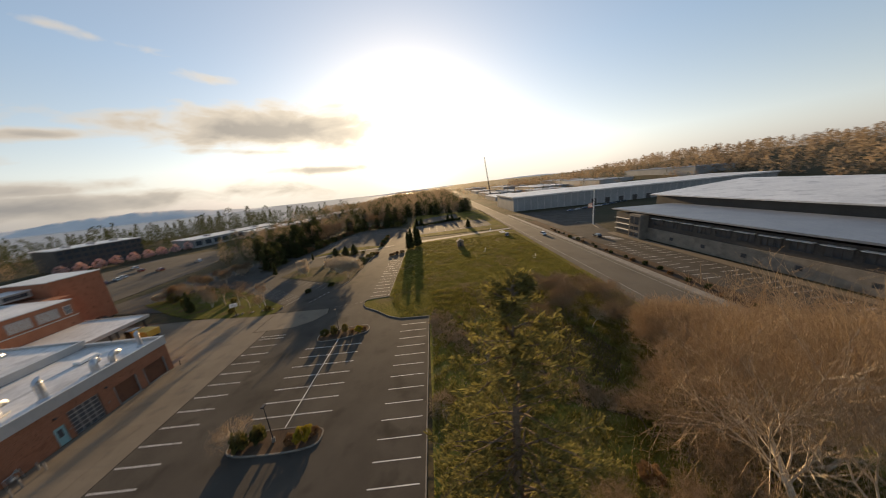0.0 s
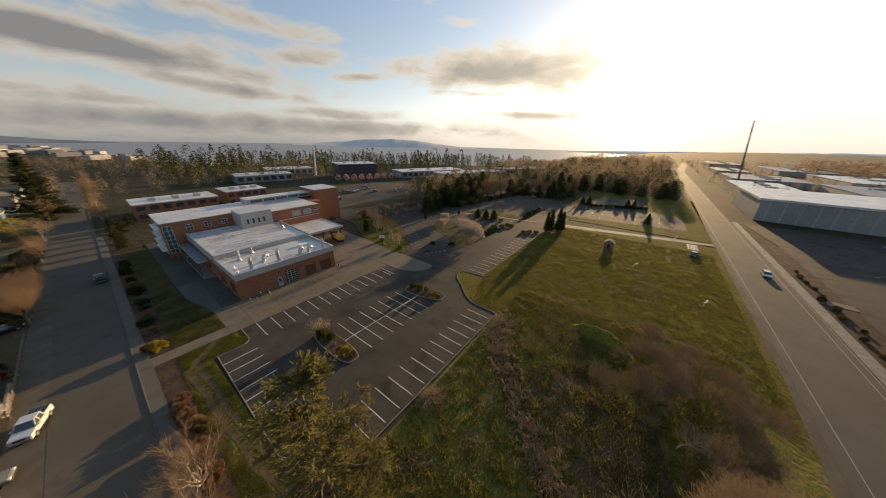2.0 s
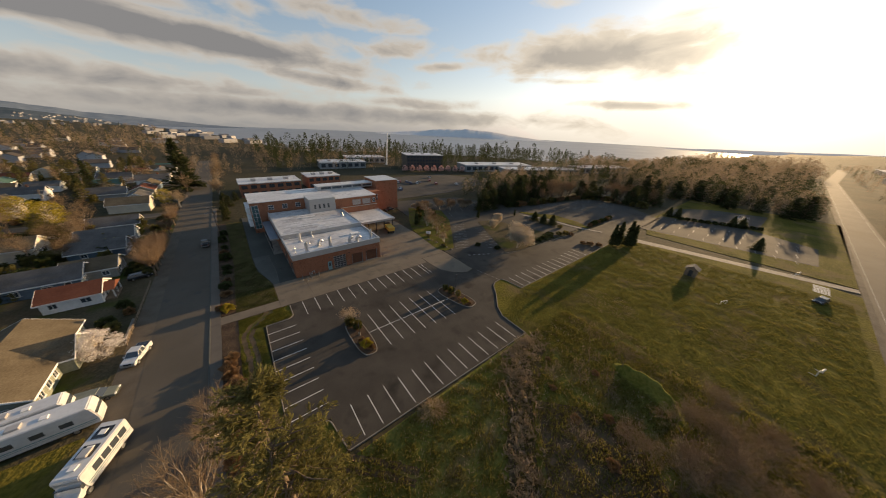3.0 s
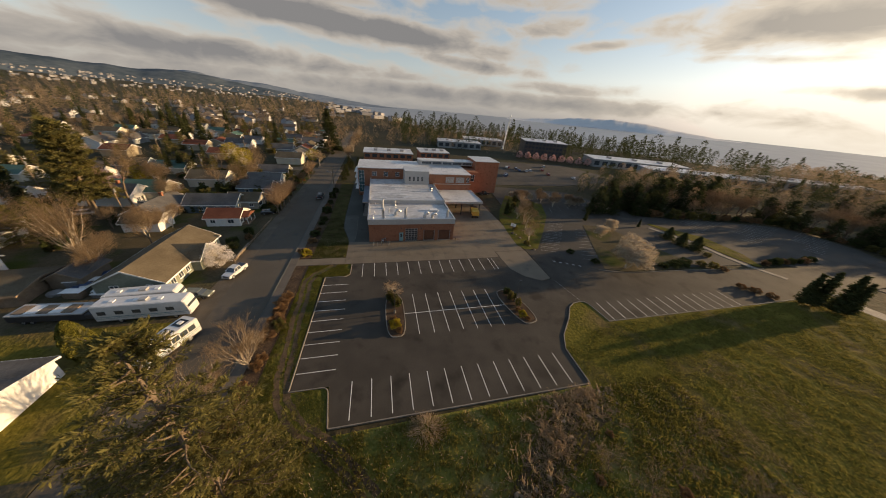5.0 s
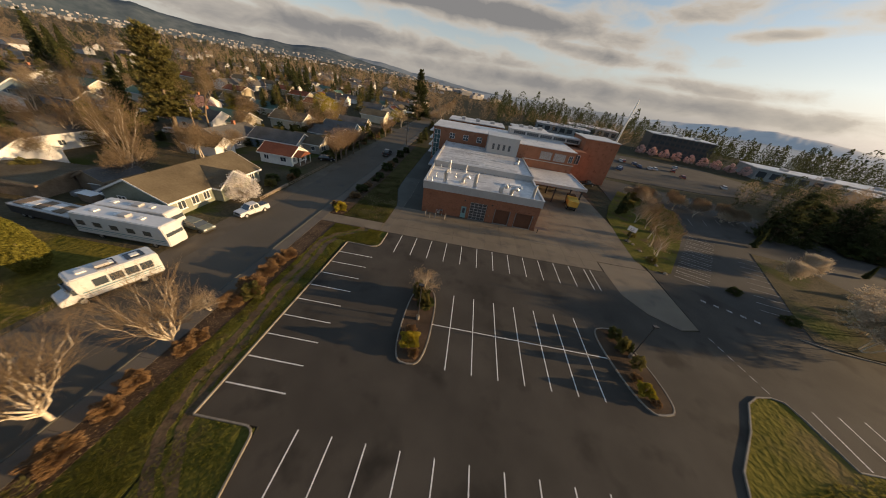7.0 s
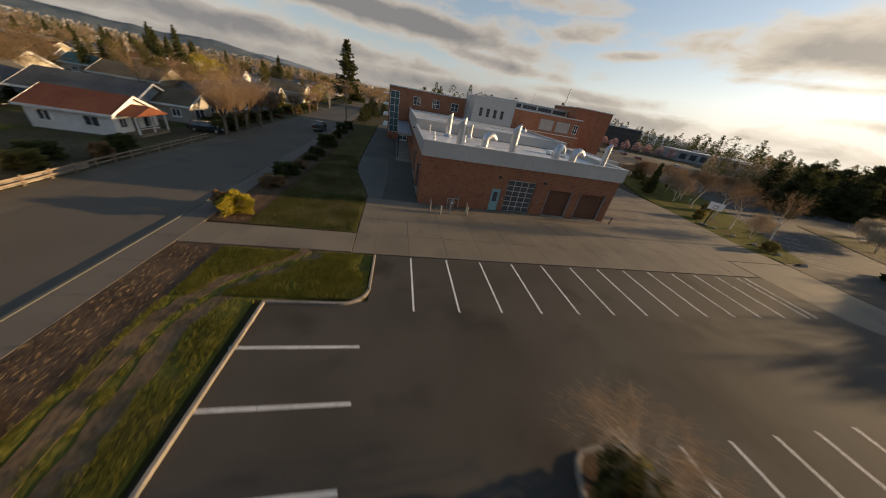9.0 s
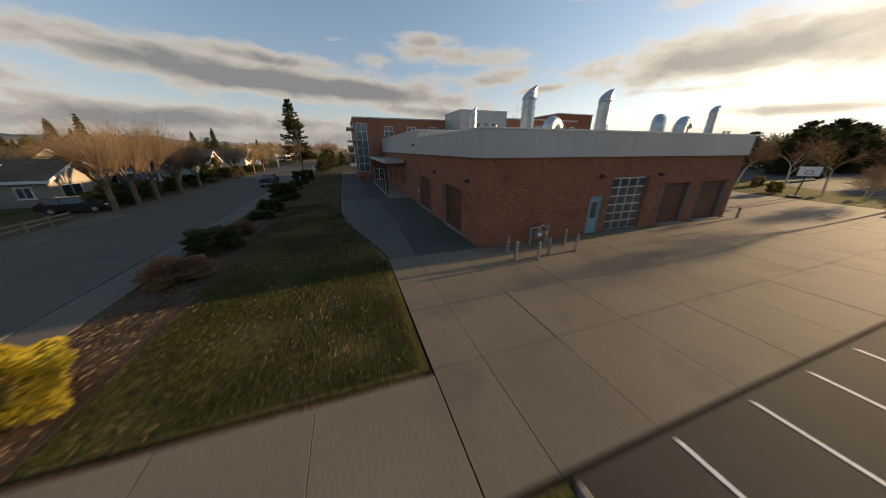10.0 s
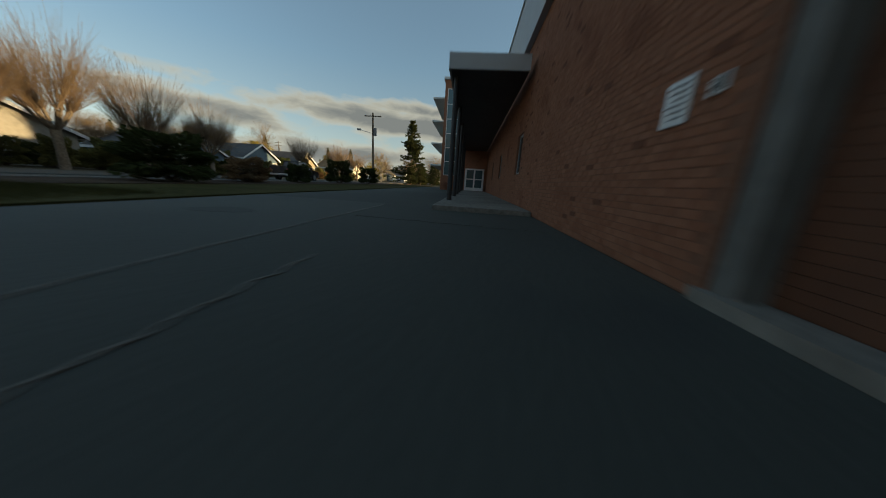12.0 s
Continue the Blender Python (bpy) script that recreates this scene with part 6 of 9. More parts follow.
for x, y, s in ((106.0, 40.2, 0.72), (105.8, 35.2, 0.75), (107.2, 31.4, 0.8)):
    plant("cone_fir", "evergreen_shrub", "broad dark conical evergreen beside the lane", x, y, s, category="shrub", group="conical evergreens")
for x, y, s in ((88, 23.2, 2.2), (91.2, 23.6, 2.6), (94.2, 24.6, 2.0), (84, 23, 1.6), (60, 33, 1.2), (64, 27, 1.3)):
    plant("green_shrub", "shrub", "low spreading dark juniper in the planting bed", x, y, s, category="shrub", group="junipers", sz=0.8)
for k in range(26):
    plant("green_shrub" if k % 3 else "rust_shrub", "shrub", "small dark shrub in the roadside strip", 2 + 4.6 * k + random.uniform(-1, 1), -71.2 + random.uniform(-0.9, 0.9), random.uniform(0.5, 0.9), category="shrub", group="roadside shrubs")
for x, y, s in ((105.3, 4.4, 0.95), (106.8, 3.0, 1.1), (109.6, 0.6, 1.15), (111.0, -0.6, 1.0)):
    plant("cypress", "cypress", "tall dark cypress in a row beside the field", x, y, s, group="field cypresses", category="tree")
for k in range(9):
    plant("pink_tree", "blossom_tree", "pink blossoming street tree before the glass offices", 126 + 6.4 * k, 198 - 3.0 * k, 0.95, group="pink trees")
for k in range(16):
    plant("gold_bare" if k % 3 else "white_tree", "bare_tree", "leafless tree in the car park planting", 66 + 2.3 * k + random.uniform(-2, 2), 86 - 1.25 * k + random.uniform(-4, 4), 0.6, group="lot trees")
bough_template("dark_evergreen", 19, 12.0, 4.6, NEEDLE, 120, 0.04, 0.5, 0.4, 3.2, 26)
dr = random.Random(31)
for k in range(17):
    t = k / 16
    plant("dark_evergreen", "evergreen_tree", "broad dark evergreen in the belt beyond the car parks", 97 + 86 * t + dr.uniform(-2, 2), 67 + 13 * t + dr.uniform(-3, 3), dr.uniform(0.8, 1.15), group="evergreen belt")
for k in range(11):
    plant("dark_evergreen", "evergreen_tree", "dark evergreen at the edge of the woods", 238 + dr.uniform(0, 16), -46 + 10.4 * k + dr.uniform(-3, 3), dr.uniform(0.7, 1.1), z=0.0, group="wood edge evergreens")
# woods that close the side car park
foot = [(113, 64), (130, 59.5), (150, 57), (168, 54.5), (183, 47), (187, 30), (188, 15)]
wr = random.Random(77)
for (ax, ay), (bx, by) in zip(foot, foot[1:]):
    long = math.hypot(bx - ax, by - ay)
    ox, oy = -(by - ay) / long, (bx - ax) / long
    for k in range(9):
        t, d = wr.random(), 22 * wr.random() ** 1.4
        x, y = ax + (bx - ax) * t + ox * d, ay + (by - ay) * t + oy * d
        if wr.random() < 0.4:
            plant("dark_evergreen", "evergreen_tree", "dark evergreen in the woods round the car park", x, y, wr.uniform(0.55, 0.95), group="side woods")
        else:
            plant("far_bare", "bare_tree", "leafless brown tree in the woods round the car park", x, y, wr.uniform(0.8, 1.2), group="side woods")
    for k in range(round(long / 3.4)):
        t = (k + wr.uniform(0.2, 0.8)) * 3.4 / long
        plant(wr.choice(("olive_shrub", "green_shrub", "rust_shrub")), "shrub", "unclipped undergrowth shrub before the woods", ax + (bx - ax) * t - ox * wr.uniform(0, 1.5), ay + (by - ay) * t - oy * wr.uniform(0, 1.5), wr.uniform(1.5, 2.6), category="shrub", group="side woods undergrowth")
for k in range(11):
    plant("green_shrub" if k % 4 else "rust_shrub", "shrub", "low dark hedge shrub between the stall rows", 121.5 + 2.2 * k, 20.6 + wr.uniform(-0.4, 0.4), wr.uniform(1.0, 1.5), category="shrub", group="stall hedge")
for x, y, q in ((97.6, 22.4, 1.3), (100.4, 21.0, 1.5), (102.2, 19.4, 1.3), (106.6, 27, 1.2), (96.6, 11.6, 1.3), (98.3, 9.4, 1.5), (100.2, 7.2, 1.4)):
    plant("rust_shrub" if y < 20 else "olive_shrub", "shrub", "low russet shrub beside the lane" if y < 20 else "low olive shrub beside the lane", x, y, q, category="shrub", group="lane shrubs", sz=q * 0.7)
# west side: front yards
plant("fan_birch", "bare_tree", "broad leafless birch with pale limbs behind the ranch house", -58.7, 38.7, 1.0, 0)
plant("pine", "conifer_tree", "tall pine with a bare lower trunk among the houses", -72, 62, 1.05, 20)
plant("tall_bare", "bare_tree", "tall leafless cottonwood among the houses", -69, 70, 1.5, 40)
bough_template("great_fir", 66, 27.0, 9.0, NEEDLE, 190, 0.05, 0.85, 0.62, 3.2, 26)
plant("great_fir", "conifer_tree", "tall dark fir beyond the end of the drive", -28.4, 185.5, 1.0, 0, z=land_height(-28.4, 185.5))
for x, y, k, s in ((-52, 34, "gold_bare", 0.9), (-49, 44, "tall_bare", 0.7), (-54, 50, "gold_bare", 1.0), (-66, 46, "tall_bare", 0.9), (-70, 30, "gold_bare", 1.0), (-64, 28, "olive_shrub", 2.2), (-80, 44, "gold_bare", 1.2), (-86, 56, "tall_bare", 1.1), (-92, 38, "gold_bare", 1.1), (-77, 54, "evergreen", 0.9), (-63, 76, "gold_bare", 1.0), (-54, 88, "tall_bare", 0.8), (-52, 104, "gold_bare", 1.0), (-58, 112, "evergreen", 0.9), (-50, 118, "tall_bare", 0.9), (-84, 20, "evergreen", 1.0), (-90, 8, "fir", 0.8), (-98, 22, "fir", 0.9), (-70, 12, "gold_bare", 0.9), (-62, 8, "olive_shrub", 2.0), (-95, 70, "fir", 0.75), (-100, 60, "tall_bare", 1.2), (-48, 90, "gold_bare", 0.8), (-50, 68, "olive_shrub", 1.8), (-52, 56, "gold_bare", 0.8), (-86, 76, "pink_tree", 1.2), (-78, 96, "gold_bare", 1.1)):
    plant(k, "yard_tree", "tree in a back yard between houses", x, y, s, group="back yard trees")
oval_template("arbor_oval", 23, 1.8, 6.8, 0.085, 26000, ARBOR)
plant("arbor_oval", "evergreen_shrub", "tall golden-green arborvitae beside the white shed", -37.0, 10.0, 1.0, 0, category="shrub")
plant("gold_bare", "bare_tree", "rounded leafless russet tree before a house", -31, 84, 0.72, 10)
for k, (x, y, s) in enumerate(((-28.0, 65.5, 1.0), (-28.0, 68.9, 1.0), (-28.0, 72.5, 1.06), (-27.8, 77.4, 0.96), (-28.1, 83.5, 0.85), (-28.2, 100, 0.8), (-28.0, 112, 0.85), (-28.3, 122, 0.8))):
    plant("pollard" if k % 2 else "pollard_b", "pollarded_tree", "leafless pollarded street tree with upright brown shoots", x, y, s, group="pollarded trees", sz=s * 1.12)
for x, y, k, s, sz in ((-13.7, 37.3, "gold_shrub", 1.35, 1.15), (-15.0, 38.1, "rust_shrub", 1.0, 1.2), (-13.8, 48.8, "green_shrub", 1.7, 0.95), (-13.3, 57.0, "green_shrub", 1.3, 0.5), (-13.2, 59.9, "green_shrub", 1.45, 0.85), (-13.2, 66.8, "green_shrub", 1.9, 1.45), (-13.4, 52, "rust_shrub", 1.1, 0.8), (-13.8, 44.5, "rust_shrub", 1.5, 0.9), (-13.5, 71.5, "rust_shrub", 1.4, 1.2), (-13.3, 76, "green_shrub", 1.1, 1), (-13.6, 83, "green_shrub", 1.5, 1.6), (-13.2, 90, "green_shrub", 1.4, 1.4)):
    plant(k, "shrub", "rounded evergreen shrub in the street bed" if k == "green_shrub" else ("bright golden conifer shrub in the bed" if k == "gold_shrub" else "russet twiggy shrub in the bed"), x, y, s, category="shrub", group="bed shrubs", sz=sz)
rb = random.Random(5)
for k in range(11):
    y = -8 + 2.9 * k + rb.uniform(-1.2, 1.2)
    plant("rust_shrub" if rb.random() < 0.9 else "gold_shrub", "shrub", "russet twiggy shrub along the street bed", -14.0 + rb.uniform(-0.5, 0.7), y, rb.uniform(0.9, 1.5), category="shrub", group="street bed shrubs", sz=rb.uniform(0.8, 1.2))
for x, y, q, h, key in ((-13.9, 16.3, 1.3, 1.1, "rust_shrub"), (-14.0, 18.4, 1.4, 1.1, "rust_shrub"), (-13.7, 20.2, 1.2, 1.0, "rust_shrub"), (-13.4, 13.2, 1.8, 1.5, "rust_shrub"), (-12.7, 12.0, 1.2, 1.2, "olive_shrub")):
    plant(key, "shrub", "thick russet shrub massed along the street bed" if key == "rust_shrub" else "olive evergreen shrub in the street bed", x, y, q, category="shrub", group="street bed mass", sz=h)
# front yard planting across the street
for k in range(70):
    y = rb.uniform(18, 126)
    if 24 < y < 36 or 54 < y < 66:
        continue
    key = rb.choice(["rust_shrub", "green_shrub", "olive_shrub", "green_shrub", "rust_shrub"])
    plant(key, "shrub", "unclipped shrub in a front yard", rb.uniform(-33.5, -29.5), y, rb.uniform(0.7, 1.7), category="shrub", group="yard shrubs", sz=rb.uniform(0.7, 1.4))
for k in range(70):
    x, y = rb.uniform(-62, -35), rb.uniform(64, 126)
    if x > -44 and y < 82:
        continue
    plant(rb.choice(["olive_shrub", "green_shrub"]), "shrub", "tall unclipped evergreen hedge shrub between houses", x, y, rb.uniform(1.2, 2.4), category="shrub", group="hedge shrubs", sz=rb.uniform(1.2, 2.6))
for k in range(12):
    t = k / 11
    plant("green_shrub", "shrub", "dark hedge shrub between the distant parking rows", 177 + 15 * t, -1.5 - 28 * t, 1.5, category="shrub", group="far hedge", sz=1.2)
for x, y in ((180, 4.3), (188.6, -20), (188.8, -23.3), (153.5, -31.4), (183, 1)):
    plant("cone_fir", "evergreen_shrub", "dark rounded evergreen in the distant car park", x, y, 0.7, category="shrub", group="far evergreens", sz=0.85)
# planted islands in the car park
for n, (cx, cy, hw, hl, pitch) in enumerate(((6.9, 13.2, 1.75, 5.8, 0), (32.0, 12.6, 2.1, 5.4, 12))):
    pts = []
    for k in range(32):
        a = 2 * math.pi * k / 32
        sx, sy = math.cos(a), math.sin(a)
        px, py = hw * math.copysign(abs(sx) ** 0.55, sx), hl * math.copysign(abs(sy) ** 0.8, sy)
        q = Matrix.Rotation(radians(pitch), 2) @ Vector((px, py))
        pts.append((cx + q.x, cy + q.y))
    kerb_run(pts + pts[:1], 0.18, 0.15, "island_kerb")
    slab("island_soil", [(cx + (x - cx) * 0.96, cy + (y - cy) * 0.98) for x, y in pts], 0.004, 0.13, MULCH, "bark mulch in a kerbed car park island", "planting bed")
    for x, y, key, s in ((cx - 0.2, cy - hl * 0.62, "gold_shrub", 0.95), (cx + 0.5, cy - hl * 0.8, "rust_shrub", 0.6), (cx + 0.5, cy + hl * 0.42, "green_shrub", 0.9), (cx - 0.4, cy - hl * 0.35, "rust_shrub", 0.7), (cx - 0.3, cy + hl * 0.74, "green_shrub", 1.0)):
        plant(key, "shrub", "evergreen shrub in the car park island", x, y, s * (1.2 if n == 0 else 0.95), z=0.12, category="shrub", group="island shrubs")
    if n == 0:
        plant("maple_b", "bare_tree", "small leafless tree in the car park island", cx + 0.2, cy + hl * 0.62, 0.58, z=0.12, group="island trees")
    for x, y, q, h in (((6.2, 17.2, 0.9, 1.5), (7.3, 15.4, 0.8, 1.3)) if n == 0 else ((31.6, 14.5, 0.7, 1.3), (32.4, 12.4, 0.7, 1.1))):
        plant("olive_shrub", "shrub", "upright dark evergreen in the car park island", x, y, q, z=0.12, category="shrub", group="island evergreens", sz=h)
    lamp = thing("lamp_post", "dark square car park lamp post with a flat head", "lamp", pose(cx + (-0.05 if n == 0 else 0.6), cy + (0.2 if n == 0 else 1.2), 0.12), "lot lamps")
    part("base", tube(bmesh.new(), (0, 0, 0), (0, 0, 0.6), 0.22, seg=16), KERB, lamp)
    part("pole", tube(bmesh.new(), (0, 0, 0.6), (0, 0, 5.3), 0.065, 0.05, 10), STEEL_DARK, lamp)
    part("head", box(bmesh.new(), -0.30, -0.18, 5.3, 0.30, 0.18, 5.46, bevel=0.03), STEEL_DARK, lamp)
# brush heap at the lot's edge
heap = random.Random(3)
rows = []
for k in range(560):
    a, d = heap.uniform(0, 6.283), 1.7 * heap.random() ** 0.7
    p = Vector((d * math.cos(a) * 1.25, d * math.sin(a), max(0.04, 1.5 * (1 - (d / 1.8) ** 1.5) * heap.uniform(0.3, 1.0))))
    way = Vector((math.cos(a) + heap.uniform(-0.8, 0.8), math.sin(a) + heap.uniform(-0.8, 0.8), heap.uniform(-0.35, 0.45))).normalized()
    q = p + way * heap.uniform(0.4, 1.1)
    q.z = max(0.03, q.z)
    rows.append((tuple(p), tuple(q), heap.uniform(0.010, 0.022), 0.006))
for k in range(16):
    a = heap.uniform(-0.4, 3.5)
    rows.append(((0.6 * math.cos(a), 0.6 * math.sin(a), 0.5), (2.6 * math.cos(a), 1.7 * math.sin(a), heap.uniform(0.1, 0.5)), 0.02, 0.008))
pile = thing("brush_pile", "heap of dry cut branches at the car park edge", "brush pile", pose(9.5, -8.2, 0))
shared("brushwood", tubes_mesh("brushwood", rows, TWIG_TAN, 4), pile)

# rubble and dry stalk strip through the hollow
strip_rng = np.random.default_rng(7)
line = [(34.2, -6.9), (31.4, -7.9), (26.5, -10.8), (23.0, -14.2), (15.7, -20), (11.2, -24.4), (7.9, -28.9), (5.5, -33.5)]
slab("ditch_floor", [(24, -16.5), (29, -22), (30, -29), (25, -36), (16, -38), (9.5, -33), (12.5, -27.5), (17, -22.5)], -0.1, 0.012, DIRT, "bare dark earth under the scrub", "ditch")
slab("ditch", [(x + 0.9, y - (4.2 if x > 24 else 1.6)) for x, y in line] + [(x - 1.3, y + (0.6 if x > 24 else 1.5)) for x, y in line[::-1]], -0.1, 0.02, DIRT, "bare dark earth along the rubble ditch", "ditch")
stalks, stones = [], bmesh.new()


def on_strip(spread):
    i = int(strip_rng.integers(0, len(line) - 1))
    t = strip_rng.uniform()
    wide = spread * (1.7 if i < 2 else 1.0)
    x = line[i][0] + (line[i + 1][0] - line[i][0]) * t + strip_rng.normal() * wide
    y = line[i][1] + (line[i + 1][1] - line[i][1]) * t + strip_rng.normal() * wide
    return x, min(y, -6.9 - abs(strip_rng.normal()) * 0.8)


for _ in range(800):
    x, y = on_strip(1.2)
    tall = strip_rng.uniform(0.25, 0.85)
    lean = strip_rng.normal(size=2) * 0.35
    for _ in range(9):
        e = strip_rng.normal(size=2) * 0.33
        f = strip_rng.normal(size=2) * 0.12
        stalks.append(((x + f[0], y + f[1], 0), (x + lean[0] + e[0], y + lean[1] + e[1], tall * strip_rng.uniform(0.5, 1.2)), 0.045, 0.014))
for _ in range(700):
    x, y = on_strip(1.1)
    s = strip_rng.uniform(0.07, 0.2) * (2.0 if strip_rng.uniform() < 0.12 else 1.0)
    m = Matrix.Translation((x, y, s * 0.25)) @ Euler(strip_rng.uniform(0, 3, 3)).to_matrix().to_4x4() @ Matrix.Diagonal((s * 1.3, s * 0.8, s * 0.5, 1))
    made = bmesh.ops.create_icosphere(stones, subdivisions=1, radius=1.0, matrix=m)["verts"]
    for v in made:
        v.co += Vector(strip_rng.normal(size=3)) * s * 0.16
tagged(new("dry_stalks", tubes_mesh("dry_stalks", stalks, STRAW, 3)), "flattened dry stalks along the ditch", "dry grass", kind="stuff")
tagged(part("rubble", stones, RUBBLE), "scattered pale tan rubble along the ditch", "rubble", kind="stuff")
mound = bmesh.new()
grid = []
for i in range(49):
    for j in range(49):
        x, y = -5 + 10 * i / 48, -8 + 16 * j / 48
        crest = 0.035 * (y + 2) ** 2 - 1.2 + 0.25 * math.sin(y)
        ridge = 2.3 * math.exp(-((x - 1.4 + crest) / 1.05) ** 2) * math.exp(-(y / 4.6) ** 4)
        grid.append(mound.verts.new((39 + x + 0.38 * y, -26.6 + y, ridge * (1 + 0.3 * noise.noise((x * 0.7, y * 0.7, 3.0))) - 0.03)))
for i in range(48):
    for j in range(48):
        mound.faces.new([grid[a * 49 + b] for a, b in ((i, j), (i + 1, j), (i + 1, j + 1), (i, j + 1))])
tagged(part("grass_mound", mound, MOUND, smooth=True), "low crescent grassy spoil mound in the hollow", "mound", kind="structure")


def grass(name, region, count, mat, h, label, seed, keep=None, broad=0.09):
    """Blades as narrow bent triangles over a stretch of ground."""
    rng = np.random.default_rng(seed)
    (x0, x1), (y0, y1) = region
    n = count
    c = np.stack([rng.uniform(x0, x1, n), rng.uniform(y0, y1, n), np.full(n, 0.02)], 1)
    dens = np.array([noise.noise((p[0] * 0.5, p[1] * 0.5, seed)) for p in c])
    c = c[dens > rng.uniform(-0.5, 0.25, n)]
    if keep:
        c = c[[keep(p[0], p[1]) for p in c]]
    n = len(c)
    a = rng.uniform(0, 6.283, n)
    hh = h * rng.uniform(0.4, 1.3, n)
    w = hh * broad
    lean = rng.normal(size=(n, 2)) * hh[:, None] * 0.45
    left = c + np.stack([np.cos(a) * w, np.sin(a) * w, 0 * a], 1)
    right = c - np.stack([np.cos(a) * w, np.sin(a) * w, 0 * a], 1)
    tip = c + np.concatenate([lean, hh[:, None]], 1)
    v = np.stack([left, right, tip], 1).reshape(-1, 3)
    me = bpy.data.meshes.new(name)
    me.vertices.add(3 * n)
    me.vertices.foreach_set("co", v.ravel())
    me.loops.add(3 * n)
    me.loops.foreach_set("vertex_index", np.arange(3 * n))
    me.polygons.add(n)
    me.polygons.foreach_set("loop_start", np.arange(0, 3 * n, 3))
    me.update()
    me.materials.append(mat)
    return tagged(new(name, me), label, "grass", kind="stuff")


grass("lawn_grass", ((-12.3, -4.3), (35.7, 62)), 90000, BLADE_SHADE, 0.11, "short green blades of the lawn strip", 1, lambda x, y: y < 44 or x < -4.9 - 0.17 * (y - 46))
grass("verge_grass", ((-12.2, -2.7), (27.2, 32.0)), 90000, BLADE, 0.15, "rough green blades on the verge corner", 2, off_track)
grass("verge_grass", ((-12.4, -8.4), (-12, 27)), 90000, BLADE, 0.17, "rough green blades on the verge", 3, off_track)
grass("hollow_grass", ((-8, 50), (-48, -7)), 90000, BLADE_DRY, 0.46, "tufted rough grass in the hollow", 4, broad=0.16)
grass("hollow_green", ((-8, 50), (-48, -7)), 60000, BLADE, 0.34, "fresh green tufts in the hollow", 14)
grass("hollow_straw", ((-8, 50), (-48, -7)), 22000, STRAW, 0.36, "pale dry stalks standing in the hollow", 15, broad=0.12)
grass("corner_tufts", ((-8.1, -2.8), (-7, -0.5)), 6000, BLADE, 0.2, "rough grass tufts at the lot corner", 6)
grass("field_tufts", ((36, 118), (-52, 5)), 150000, BLADE_DRY, 0.30, "tufts over the mown field", 5, lambda x, y: y < 0.4 + (x - 36) * 0.38, 0.15)
grass("field_green", ((36, 92), (-52, 10)), 90000, BLADE, 0.26, "fresh green tussocks over the mown field", 25, lambda x, y: y < 0.4 + (x - 36) * 0.38 and y < 5.2)
grass("lawn_green", ((-12.2, -4.3), (35.7, 44)), 45000, BLADE_SUNLIT, 0.11, "green tufts of the lawn end, coloured brighter for sun", 26)
for cx, cy, ax, ay, k in ((62, -12, 7, 9, 31), (50, -18, 5, 8, 32), (46, -27, 4, 7, 33), (70, -34, 9, 5, 34)):
    grass("dry_patch", ((cx - ax, cx + ax), (cy - ay, cy + ay)), 15000, STRAW, 0.20, "worn dry tan grass on the field", k, lambda x, y, cx=cx, cy=cy, ax=ax, ay=ay: ((x - cx) / ax) ** 2 + ((y - cy) / ay) ** 2 < 0.55 + 0.45 * noise.noise((x * 0.6, y * 0.6, 2.0)))
grass("dry_tufts", ((-12.3, -4.3), (35.7, 47)), 8000, STRAW, 0.10, "dry blades among the lawn", 8)

litter = np.random.default_rng(17)
n = 4500
spots = np.stack([litter.uniform(-14.9, -12.6, n), litter.uniform(-12, 31.8, n), np.full(n, 0.065) + litter.uniform(0, 0.08, n)], 1)
tagged(new("leaf_litter", quads("leaf_litter", spots, 0.045, LITTER, 17, 0.5)), "dry leaf litter over the street bed", "leaf litter", kind="stuff")
spots = np.stack([litter.uniform(-14.9, -12.6, 5000), litter.uniform(35.8, 60, 5000), np.full(5000, 0.065) + litter.uniform(0, 0.05, 5000)], 1)
tagged(new("leaf_litter", quads("leaf_litter", spots, 0.04, LITTER, 18, 0.5)), "dry leaf litter under the shrubs", "leaf litter", kind="stuff")
# ---------- houses ----------


